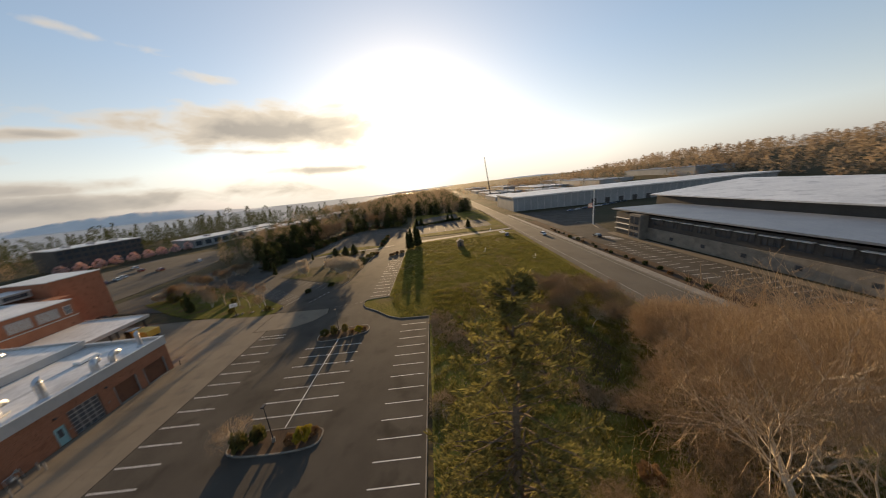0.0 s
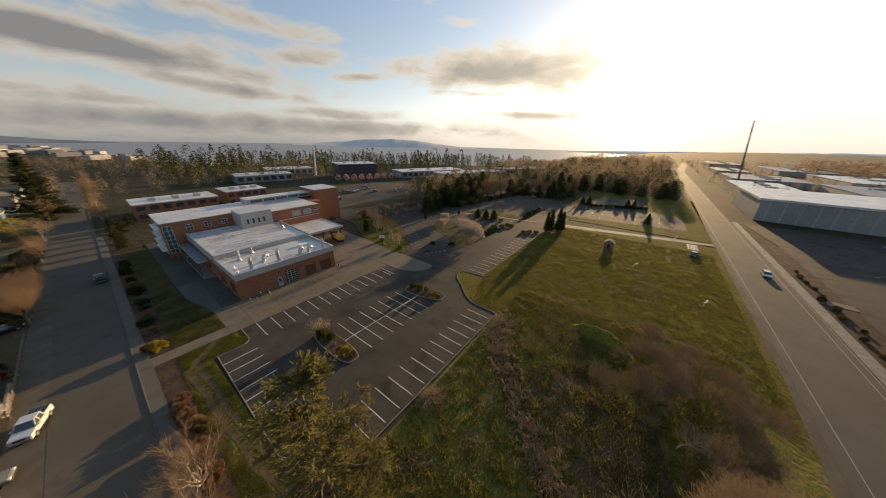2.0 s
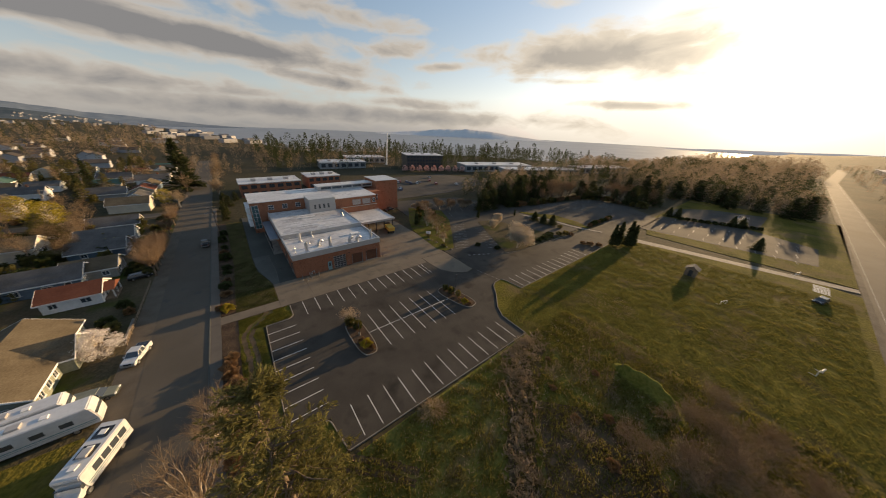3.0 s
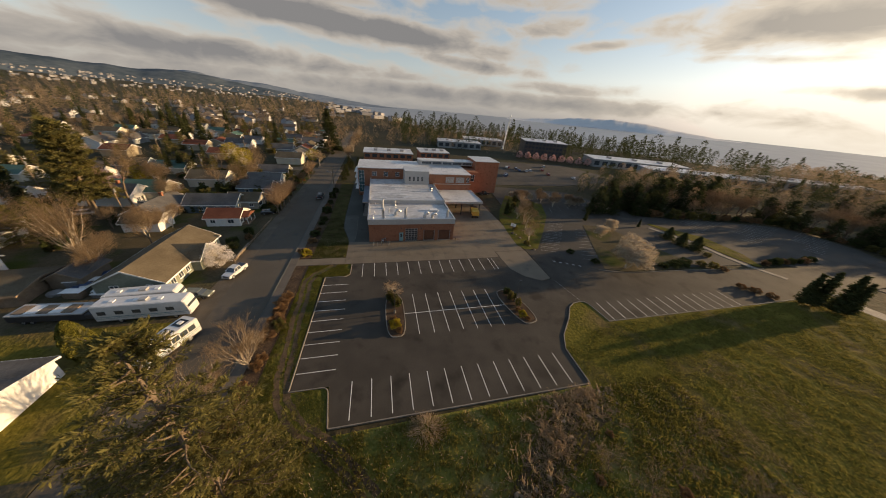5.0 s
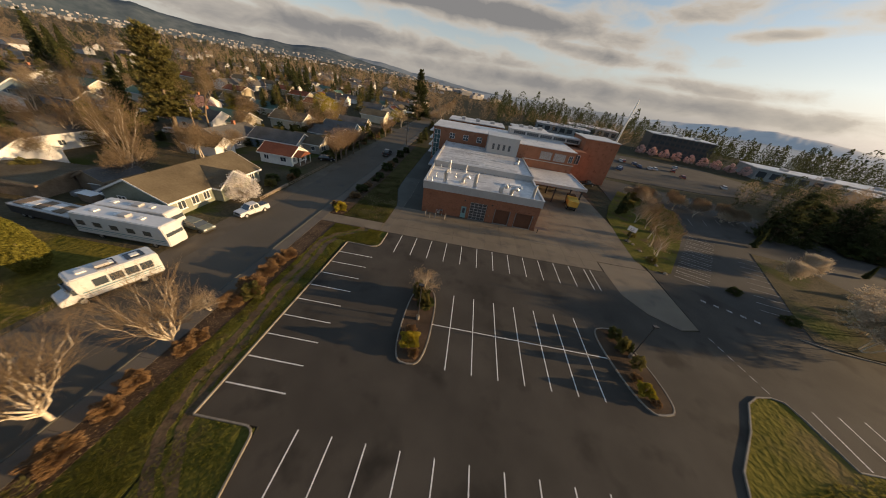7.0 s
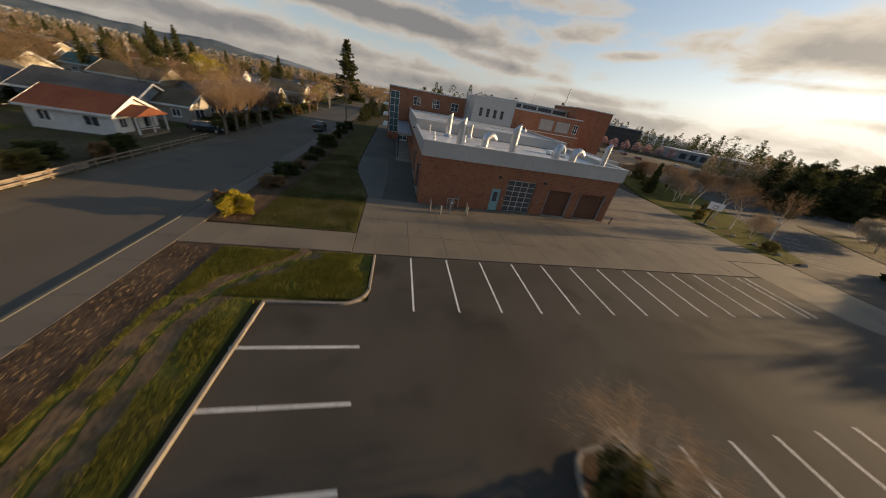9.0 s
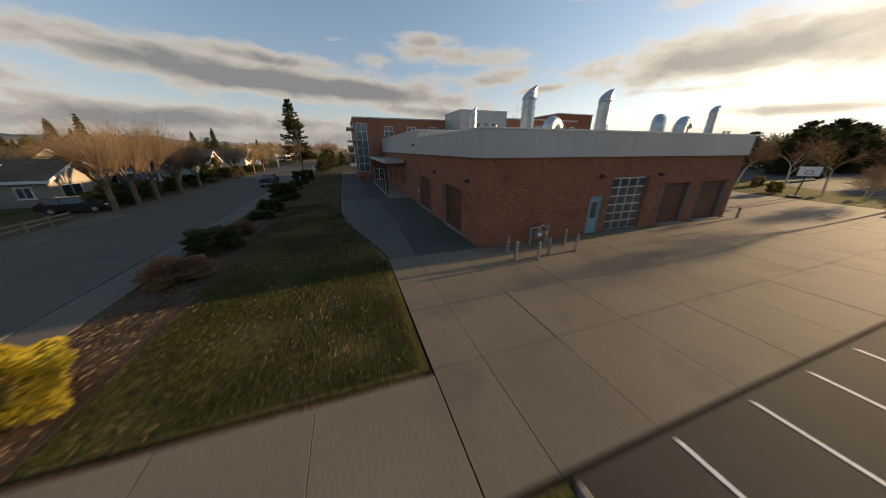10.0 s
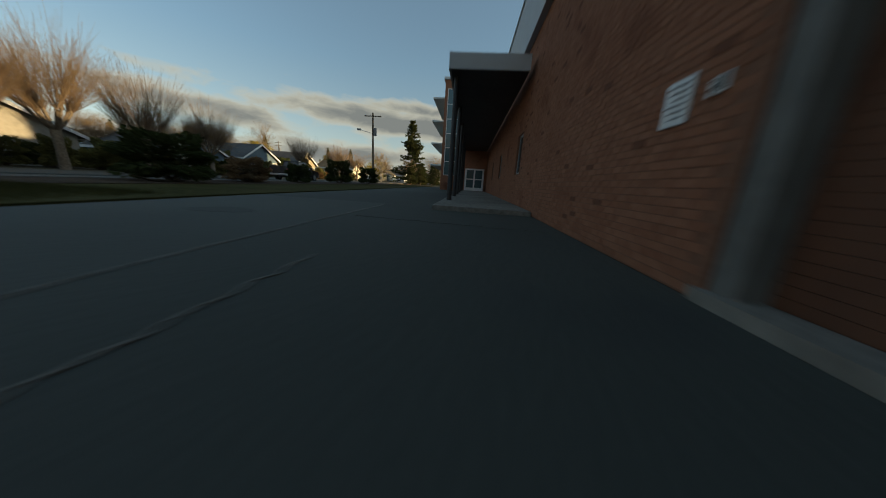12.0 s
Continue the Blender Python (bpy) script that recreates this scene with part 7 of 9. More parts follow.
def gable_house(name, label, x, y, rz, L, W, h, rise, wall_mat, roof_mat, trim=WHITE, windows=(), doors=(), chimney=False, porch=0.0, group=""):
    """A house with its ridge along local x; the base is centred, windows are (side, along, sill, width, height)."""
    H = thing(name, label, "house", pose(x, y, land_height(x, y), 0, 0, rz), group)
    bm = extrude_x(bmesh.new(), [(-W / 2, -0.1), (W / 2, -0.1), (W / 2, h), (0, h + rise), (-W / 2, h)], -L / 2, L / 2)
    part("wall", bm, wall_mat, H)
    o, th = 0.45, 0.16
    k = rise / (W / 2)
    for s in (-1, 1):
        bm = bmesh.new()
        y1, z1 = s * (W / 2 + o), h - o * k
        extrude_x(bm, [(0, h + rise + 0.02), (y1, z1 + 0.02), (y1, z1 + 0.02 + th), (0, h + rise + 0.02 + th)], -L / 2 - o, L / 2 + o)
        part("roof", bm, roof_mat, H)
        bm = bmesh.new()
        box(bm, -L / 2 - o, y1 - 0.03 if s < 0 else y1, z1 - 0.10, L / 2 + o, y1 if s < 0 else y1 + 0.03, z1 + 0.19)
        part("gutter", bm, trim, H)
        for e in (-1, 1):
            bm = bmesh.new()
            xx = e * (L / 2 + o)
            extrude_x(bm, [(0, h + rise - 0.08), (y1, z1 - 0.08), (y1, z1 + 0.21), (0, h + rise + 0.21)], min(xx, xx + e * 0.05), max(xx, xx + e * 0.05))
            part("barge_board", bm, trim, H)
    for side, along, sill, w, hh in windows:
        Wd = new("window")
        Wd.parent = H
        if side in "ns":
            at = (W / 2) * (1 if side == "n" else -1)
            m = pose(along, at, sill, 0, 0, 180 if side == "n" else 0)
        else:
            at = (L / 2) * (1 if side == "e" else -1)
            m = pose(at, along, sill, 0, 0, 90 if side == "e" else -90)
        Wd.matrix_basis = m
        bm = walled(bmesh.new(), "x", -0.07, 0.09, -w / 2, w / 2, 0, hh, [(-w / 2 + 0.1, -0.035, 0.1, hh - 0.1), (0.035, w / 2 - 0.1, 0.1, hh - 0.1)])
        part("window_frame", bm, trim, Wd)
        for a, b in ((-w / 2 + 0.1, -0.035), (0.035, w / 2 - 0.1)):
            part("pane", box(bmesh.new(), a, -0.02, 0.1, b, -0.008, hh - 0.1), WINDOW, Wd)
        part("sill", box(bmesh.new(), -w / 2 - 0.08, -0.12, -0.07, w / 2 + 0.08, 0.0, -0.003), trim, Wd)
    for side, along in doors:
        at = (W / 2) * (1 if side == "n" else -1) if side in "ns" else (L / 2) * (1 if side == "e" else -1)
        m = pose(along, at, 0.15, 0, 0, 180 if side == "n" else 0) if side in "ns" else pose(at, along, 0.15, 0, 0, 90 if side == "e" else -90)
        D = new("door")
        D.parent = H
        D.matrix_basis = m
        part("door_frame", walled(bmesh.new(), "x", -0.06, 0.07, -0.55, 0.55, 0, 2.15, [(-0.45, 0.45, 0, 2.05)]), trim, D)
        part("leaf", box(bmesh.new(), -0.44, -0.03, 0.02, 0.44, -0.006, 2.04), STEEL_DARK, D)
        part("step", box(bmesh.new(), -0.8, -1.0, -0.2, 0.8, -0.08, -0.03), KERB, D)
    if chimney:
        bm = box(bmesh.new(), L * 0.15, -0.4, h, L * 0.15 + 0.7, 0.35, h + rise + 0.9)
        box(bm, L * 0.15 - 0.08, -0.48, h + rise + 0.9, L * 0.15 + 0.78, 0.43, h + rise + 1.05)
        part("chimney", bm, BRICK, H)
    if porch:
        P_ = new("porch")
        P_.parent = H
        part("porch_roof", extrude_x(bmesh.new(), [(-W * 0.42, h - 0.15), (W * 0.42, h - 0.15), (0, h + rise * 0.55)], L / 2 + 0.02, L / 2 + porch + 0.3), roof_mat, P_)
        part("deck", box(bmesh.new(), L / 2, -W * 0.38, 0, L / 2 + porch, W * 0.38, 0.35), WOOD, P_)
        for yy in (-W * 0.36, 0, W * 0.36):
            part("post", box(bmesh.new(), L / 2 + porch - 0.2, yy - 0.08, 0.35, L / 2 + porch - 0.04, yy + 0.08, h - 0.15), trim, P_)
        part("rail", box(bmesh.new(), L / 2 + porch - 0.15, -W * 0.36, 1.0, L / 2 + porch - 0.08, W * 0.36, 1.1), STEEL_DARK, P_)
    return H


W4 = (("e", -1.6, 0.9, 1.3, 1.3), ("e", 1.6, 0.9, 1.3, 1.3), ("s", -2.5, 0.9, 1.3, 1.2), ("s", 2.0, 0.9, 1.6, 1.2), ("n", 0, 0.9, 1.4, 1.2))
# ranch house opposite the car park, with a gabled wing to the street
gable_house("house", "sage ranch house with brown shingle roof and white trim", -40.8, 34.4, 90, 19.6, 11, 2.7, 2.7, SAGE_WALL, SHINGLE, windows=(("w", -3, 0.9, 1.2, 1.3), ("w", 2.4, 0.9, 1.4, 1.4), ("s", -8, 0.8, 1.4, 1.5), ("s", -5.6, 0.8, 1.4, 1.5), ("s", -3.4, 0.8, 1.3, 1.5), ("s", 7.6, 0.8, 1.3, 1.5)), doors=(("s", 5.6),))
gable_house("house_wing", "sage gabled wing with white barge boards", -37.4, 35.6, 0, 7.6, 6.4, 2.75, 2.1, SAGE_WALL, SHINGLE, windows=(("e", -1.2, 0.8, 1.3, 1.6), ("e", 1.4, 0.8, 1.3, 1.6)))
gable_house("house", "white cottage with red shingle roof and front porch", -39.6, 59.6, 0, 8.4, 6.8, 2.6, 1.7, WHITE, SHINGLE_RED, windows=(("e", 1.8, 0.6, 1.9, 1.6), ("e", -2.2, 0.9, 1.1, 1.2), ("s", -2.5, 0.9, 1.3, 1.2), ("s", 2.0, 0.9, 1.6, 1.2), ("n", 0, 0.9, 1.4, 1.2)), doors=(("e", -0.4),), porch=1.8)
gable_house("house", "grey-blue house with brown roof and white trim", -47.5, 71, 0, 14, 8.5, 2.8, 2.2, BLUE_WALL, SHINGLE_GREY, windows=W4, doors=(("s", 5),))
gable_house("house_wing", "beige gabled front wing with broad window and dark rail", -39.9, 74.2, 0, 9, 7.8, 2.75, 1.85, BEIGE_WALL, SHINGLE, windows=(("e", -1.5, 0.65, 2.6, 1.5), ("s", 2.5, 0.9, 1.3, 1.2), ("n", 0, 0.9, 1.3, 1.2)), doors=(("e", 2.3),))
gable_house("house", "blue-grey house with white-trimmed gable", -42.2, 100.6, 0, 12, 7.5, 2.8, 2.2, BLUE_WALL, SHINGLE_GREY, windows=W4, doors=(("e", 3.2),))
gable_house("house", "pale tan cottage with steep gable", -43, 114.9, 0, 12, 7, 2.9, 2.3, TAN_WALL, SHINGLE_GREY, windows=W4, doors=(("e", 2.6),))
gable_house("house", "dark blue-grey house with white gable trim", -42, 90, 0, 11, 7.5, 2.6, 2.0, BLUE_WALL, SHINGLE_GREY, windows=W4, doors=(("e", 0),))
gable_house("shed", "long white shed with dark flat-pitched roof", -47, -0.3, 0, 19, 15, 2.9, 1.6, WHITE, SHINGLE_GREY, trim=WHITE)
gable_house("house", "weathered brown-roofed house behind the caravans", -63, 27, 6, 14, 9, 2.2, 0.7, WOOD, SHINGLE, trim=WOOD)
gable_house("shed", "small wooden outbuilding with low roof", -53, 31, 90, 6, 5, 2.3, 1.3, WOOD, SHINGLE_GREY, trim=WOOD)
gable_house("barn", "white gabled garage catching the sun", -76, 31, 0, 16, 9, 3.4, 2.4, WHITE, SHINGLE_GREY, trim=WHITE)
gable_house("house", "grey house with dark hipped roof", -60, 66, 90, 14, 9, 2.8, 2.2, GREY_WALL, SHINGLE_GREY, windows=W4, chimney=True)
gable_house("house", "low white garage behind the cottages", -57, 56, 0, 8, 6, 2.6, 1.6, WHITE, SHINGLE, windows=(("e", 0, 0.9, 1.2, 1.0),))
gable_house("house", "white house with dull teal roof", -74, 83, 0, 15, 10, 3.2, 2.6, CREAM, SHINGLE_GREEN, windows=W4)

prng = random.Random(11)
proto = []
far_walls = [WHITE, CREAM, GREY_WALL, TAN_WALL, BLUE_WALL, WHITE, CREAM]
far_roofs = [SHINGLE_GREY, SHINGLE, SHINGLE_GREY, SHINGLE_RED, SHINGLE, SHINGLE_GREY, SHINGLE_GREEN]
names = ["white house with grey roof", "cream house with brown roof", "grey house with grey shingle roof", "tan house with red roof", "blue-grey house with brown roof", "white house with chimney and grey roof", "cream house with green roof"]
slots = []
for x in (-58, -82, -101, -126, -145, -172):
    for rowk in range(18):
        y = -50 + 18.5 * rowk + prng.uniform(-4, 4)
        if 122 < y < 141 or (x > -65 and y < 92) or prng.random() < 0.18:
            continue
        if x > -110 and y < 12 or (x > -88 and 18 < y < 92 and prng.random() < 0.35):
            continue
        slots.append((x + prng.uniform(-4, 4), y))
for rowk in range(9):
    slots.append((-44, 146 + 16 * rowk))
for i, (x, y) in enumerate(slots):
    k = prng.randrange(7)
    rz = prng.choice((0, 0, 90, 180)) + prng.uniform(-3, 3)
    m = pose(x, y, land_height(x, y), 0, 0, rz)
    if len([p for p in proto if p[0] == k]) == 0:
        ob = gable_house("house", names[k] + " in the residential blocks", x, y, rz, 11 + k % 3 * 1.6, 8 + k % 2, 2.9 + 0.5 * (k % 2), 2.0 + 0.3 * (k % 3), far_walls[k], far_roofs[k], windows=W4[:3], doors=(("e", 0),), chimney=k == 5, group="neighbourhood houses")
        proto.append((k, ob))
    else:
        src = [p for p in proto if p[0] == k][0][1]
        copy_thing(src, m)

# trees among the houses
tree_spots = []
for k in range(460):
    x, y = prng.uniform(-230, -48), prng.uniform(-60, 330)
    if x > -64 and y < 92 or (126 < y < 137):
        continue
    if x > -130 and prng.random() < 0.45:
        continue
    tree_spots.append((x, y))
for x, y in tree_spots:
    key, label, name = prng.choice((("far_gold", "leafless golden-brown yard tree", "bare_tree"), ("far_gold", "leafless pale-limbed yard tree", "bare_tree"), ("far_bare", "leafless tall yard tree", "bare_tree"), ("far_bare", "leafless tall yard tree", "bare_tree"), ("fir", "dark fir among the houses", "conifer_tree"), ("evergreen", "olive evergreen among the houses", "evergreen_tree"), ("evergreen", "olive evergreen among the houses", "evergreen_tree")))
    plant(key, name, label, x, y, prng.uniform(0.6, 1.05) * (0.75 if key == "fir" else 1), z=land_height(x, y), group="neighbourhood trees")

for x, y, q in ((-241, 150, 1.15), (-254, 158, 1.0), (-262, 176, 0.9), (-232, 150, 0.9), (-110, 196, 0.9), (-125, 205, 0.8), (-150, 240, 0.95)):
    plant("fir", "conifer_tree", "tall dark fir standing over the houses", x, y, q, z=land_height(x, y), group="tall firs")
plant("pine", "conifer_tree", "tall pine beside the cottonwood among the houses", -77, 67, 0.95, 140)
er = random.Random(77)
for k in range(64):
    x, y = er.uniform(-150, -80 if k % 3 == 0 else -50), er.uniform(92, 300)
    if 124 < y < 139:
        continue
    plant("fir" if k % 3 == 0 else "evergreen", "conifer_tree" if k % 3 == 0 else "evergreen_tree", "dark conifer between the houses" if k % 3 == 0 else "dense olive evergreen between the houses", x, y, er.uniform(0.25, 0.45) if k % 3 == 0 else er.uniform(0.55, 1.0), z=land_height(x, y), group="block evergreens")
for k in range(90):
    x, y = er.uniform(-110, -48), er.uniform(40, 230)
    if 124 < y < 139 or (x > -64 and y < 60):
        continue
    plant(er.choice(("green_shrub", "green_shrub", "olive_shrub", "rust_shrub")), "shrub", "unclipped yard shrub between the houses", x, y, er.uniform(1.2, 2.4), z=land_height(x, y), category="shrub", group="block shrubs", sz=er.uniform(1.0, 2.2))
leafy_template("golden_willow", 61, 9.0, 4.6, 0.16, 5200, SHRUB_GOLD, BARK_PALE, clumps=90, first=0.15)
for x, y, q in ((-62, 132, 1.0), (-71, 141, 1.1), (-84, 98, 0.8), (-34, 152, 0.8)):
    plant("golden_willow", "willow", "golden-leaved willow among the houses", x, y, q, z=land_height(x, y), group="golden willows")
leafy_template("plum", 62, 6.0, 3.6, 0.13, 5200, PLUM, BARK, clumps=80, first=0.18)
for x, y, q in ((-84, 84, 1.25), (-92, 92, 1.1)):
    plant("plum", "blossom_tree", "dusky pink flowering plum behind the houses", x, y, q, group="flowering plums")
# street trees at the far end of the street
for k in range(14):
    plant("far_bare" if k % 2 else "far_gold", "bare_tree", "leafless tree along the far street", -13.5 if k % 3 else -28, 140 + 13 * k, 1.0, group="street trees")
for x, y, s in ((-12, 110, 0.34), (-11.5, 118, 0.38), (-12.5, 126, 0.36), (-10, 134, 0.42), (-12, 140, 0.45), (-7, 144, 0.4)):
    plant("dark_evergreen", "evergreen_tree", "rounded dark evergreen beyond the building", x, y, s, group="young evergreens")

# ---------- large buildings round about ----------


def flat_block(name, label, x0, y0, x1, y1, h, wall_mat, roof_mat, rows=0, cols=0, rz=0, group=""):
    cx, cy = (x0 + x1) / 2, (y0 + y1) / 2
    B = thing(name, label, "building", pose(cx, cy, land_height(cx, cy), 0, 0, rz), group)
    w, d = (x1 - x0) / 2, (y1 - y0) / 2
    part("wall", box(bmesh.new(), -w, -d, -8, w, d, h), wall_mat, B)
    part("roof", box(bmesh.new(), -w - 0.3, -d - 0.3, h + 0.003, w + 0.3, d + 0.3, h + 0.45), roof_mat, B)
    for j in range(rows):
        for i in range(cols):
            a0 = -w + 2 * w * (i + 0.18) / cols
            a1 = -w + 2 * w * (i + 0.82) / cols
            z0 = h * (j + 0.25) / rows
            part("window", box(bmesh.new(), a0, -d - 0.06, z0, a1, -d + 0.02, z0 + h * 0.55 / rows), WINDOW, B)
    for k in range(3):
        part("roof_unit", box(bmesh.new(), -w * 0.6 + k * w * 0.55, -d * 0.3, h + 0.45, -w * 0.6 + k * w * 0.55 + 2.2, d * 0.1, h + 1.7), PANEL, B)
    return B


flat_block("school_block", "second brick block with white flat roof", -4, 150, 26, 168, 6.8, BRICK, ROOF_WHITE, 2, 7)
flat_block("school_block", "low brick block with white flat roof", 32, 158, 52, 176, 7, BRICK, ROOF_WHITE, 2, 5)
glass_office = flat_block("glass_office", "dark glazed office block with pale roof", 140, 205, 178, 232, 13, DARK_CLAD, ROOF_WHITE, 4, 12, -18)
flat_block("flat_building", "long low building with white flat roof", 185, 160, 262, 186, 6, GREY_WALL, ROOF_WHITE, 1, 12, -20, "low white-roofed buildings")
flat_block("flat_building", "long low building with white flat roof", 205, 122, 290, 142, 5.5, GREY_WALL, ROOF_WHITE, 1, 12, -22, "low white-roofed buildings")
flat_block("flat_building", "long low building with white flat roof", 300, 100, 372, 122, 6, GREY_WALL, ROOF_WHITE, 1, 10, -22, "low white-roofed buildings")
flat_block("flat_building", "low building with white flat roof", 62, 236, 104, 258, 5.5, GREY_WALL, ROOF_WHITE, 1, 7, -8, "low white-roofed buildings")
flat_block("flat_building", "low building with white flat roof", 98, 266, 140, 290, 6, GREY_WALL, ROOF_WHITE, 1, 7, -10, "low white-roofed buildings")
mast = thing("pylon", "tall slim white leaning pylon", "pylon", pose(131, 246, 0))
part("shaft", tube(bmesh.new(), (0, 0, -2), (3.4, 1, 33), 0.9, 0.3, 12), WHITE, mast)
part("footing", box(bmesh.new(), -2, -2, -2, 2, 2, 0.4), KERB, mast)

# offices and warehouse across the road
office = thing("office_building", "dark two-storey office with blue-grey shed roof", "building")
part("wall", box(bmesh.new(), 0, -120, 0, 80.5, -94.2, 4.6), KERB, office, "pale concrete lower storey")
part("wall", box(bmesh.new(), 0, -120, 4.603, 80.5, -94.4, 9.4), DARK_CLAD, office, "dark clad upper storey")
part("entrance_bay", box(bmesh.new(), 86.5, -118, 0, 98, -93.6, 9.4), DARK_CLAD, office)
part("wall", box(bmesh.new(), 80.55, -118, 0, 86.45, -91.0, 9.85), KERB, office, "pale framed stair bay")
bm = bmesh.new()
v = [bm.verts.new(p) for p in ((-2, -92.4, 10.4), (100, -92.4, 10.4), (100, -122, 9.9), (-2, -122, 9.9), (-2, -92.4, 10.9), (100, -92.4, 10.9), (100, -122, 10.4), (-2, -122, 10.4))]
for f in ((0, 1, 2, 3), (4, 5, 6, 7), (0, 1, 5, 4), (1, 2, 6, 5), (2, 3, 7, 6), (3, 0, 4, 7)):
    bm.faces.new([v[i] for i in f])
part("roof", bm, ROOF_METAL, office, "blue-grey metal shed roof")
for k in range(13):
    x = 5 + 5.7 * k
    window_grid(office, "x", -94.4, x, x + 4.2, 6.0, 8.4, 3, 1, STEEL_DARK, WINDOW, 1)
    part("sunshade", box(bmesh.new(), x - 0.2, -94.38, 8.6, x + 4.4, -93.2, 8.75), WHITE, office, "white window sunshade")
    if k % 2:
        part("low_window", box(bmesh.new(), x + 1, -94.22, 1.6, x + 2.3, -94.12, 2.7), WINDOW, office)
for z0, z1 in ((0.8, 2.6), (3.6, 5.0), (5.9, 9.0)):
    for x in (81.2, 83.8):
        window_grid(office, "x", -91.0, x, x + 2.1, z0, z1, 1, 1, STEEL_DARK, WINDOW, 1)
for z in (2.2, 4.6, 7.0):
    part("sunshade", box(bmesh.new(), 87.5, -93.58, z, 97.5, -92.4, z + 0.15), WHITE, office)
    part("low_window", box(bmesh.new(), 87.8, -93.62, z - 1.6, 97.2, -93.52, z - 0.2), WINDOW, office)
plant_hall = thing("factory_hall", "dark gabled factory hall with pale roof", "building")
part("wall", extrude_x(bmesh.new(), [(-215, 0), (-124, 0), (-124, 13.5), (-171, 17), (-215, 12.5)], 0, 112), DARK_CLAD, plant_hall)
for s in (0, 1):
    bm = bmesh.new()
    a, b = (-171, 17.1), ((-122, 13.4) if s == 0 else (-217, 12.4))
    extrude_x(bm, [a, b, (b[0], b[1] + 0.5), (a[0], a[1] + 0.5)], -2, 114)
    part("roof", bm, ROOF_WHITE, plant_hall)
warehouse = thing("warehouse", "long grey ribbed warehouse with white roof", "warehouse")
part("wall", box(bmesh.new(), 205, -310, 0, 262, -78, 11.2), INDUSTRIAL, warehouse)
part("roof", box(bmesh.new(), 204, -311, 11.203, 263, -77, 12.3), ROOF_WHITE, warehouse)
for k in range(40):
    part("rib", box(bmesh.new(), 204.86, -308 + 5.8 * k, 0, 204.99, -307.6 + 5.8 * k, 11.15), PANEL, warehouse)
for k in range(6):
    part("dock_door", box(bmesh.new(), 204.8, -150 - 12 * k, 0.2, 204.98, -146 - 12 * k, 4.4), DARK_CLAD, warehouse)
for x0, y0, x1, y1, h in ((330, -130, 400, -92, 8), (420, -160, 500, -100, 9), (320, -210, 420, -160, 8), (450, -250, 560, -190, 10), (560, -140, 650, -105, 8), (360, -300, 470, -250, 9), (620, -240, 760, -180, 10), (780, -170, 900, -120, 9), (300, -380, 420, -330, 9), (540, -340, 680, -290, 9)):
    flat_block("industrial_shed", "low industrial shed with pale roof beyond the road", x0, y0, x1, y1, h * 0.62, INDUSTRIAL, ROOF_WHITE if (x0 // 10) % 2 else ROOF_METAL, 1, 6, 0, "industrial sheds")
for x, y, h in ((412, -104, 63),):
    pole = thing("mast", "tall thin dark mast beside the road", "mast", pose(x, y, 0), "roadside masts")
    part("shaft", tube(bmesh.new(), (0, 0, 0), (2.2, 7.0, h), 0.9, 0.5, 10), STEEL_DARK, pole)
    part("footing", tube(bmesh.new(), (0, 0, 0), (0, 0, 1.0), 1.1, seg=12), KERB, pole)
flagpole = thing("flagpole", "white flagpole with a striped flag at the lot", "flagpole", pose(120, -96, 0))
part("pole", tube(bmesh.new(), (0, 0, 0), (0, 0, 18.5), 0.28, 0.14, 12), WHITE, flagpole)
part("ball", tube(bmesh.new(), (0, 0, 18.5), (0, 0, 18.9), 0.25, 0.1, 10), GALV, flagpole)
for k in range(7):
    bm = bmesh.new()
    for i in range(6):
        box(bm, 0.3 + 0.75 * i, -0.05 + 0.14 * math.sin(i * 1.3), 9.0 + 0.36 * k - 0.1 * i, 1.06 + 0.75 * i, 0.05 + 0.14 * math.sin(i * 1.3), 9.35 + 0.36 * k - 0.1 * i)
    part("flag_stripe", bm, WHITE if k % 2 else CAR_RED, flagpole)
bm = bmesh.new()
box(bm, 0.32, -0.09, 10.1, 2.2, 0.09, 11.5)
part("flag_canton", bm, CAR_BLUE, flagpole)
kerb_run([(108, -92), (118, -95), (124, -99), (132, -94), (128, -90.5)], 0.4, 0.16)
slab("entry_strip", [(93, -69.4), (96, -69.4), (96, -75.8), (93, -75.8)], -0.1, 0.13, CONCRETE, "pale path across the planting strip", "path")

# far woods: one sheet of many small trees


def woods(name, label, spots, mat, seed, n=66, size=0.078, aspect=1.0):
    rng = np.random.default_rng(seed)
    pts, sizes = [], []
    for x, y, h, kind in spots:
        t = rng.uniform(0.0, 1.0, n)
        r = h * (0.27 * (1 - t) + 0.03) if kind else h * 0.30 * np.sin(np.pi * np.clip(t, 0.12, 0.97)) ** 0.6
        a = rng.uniform(0, 6.283, n)
        rr = r * np.sqrt(rng.uniform(0.2, 1, n))
        pts.append(np.stack([x + rr * np.cos(a), y + rr * np.sin(a), land_height(x, y) + h * t], 1))
        sizes.append(np.full(n, h * size))
    me = quads(name, np.concatenate(pts), np.concatenate(sizes), mat, seed, 0.0, aspect)
    return tagged(new(name, me), label, "woods", kind="stuff")


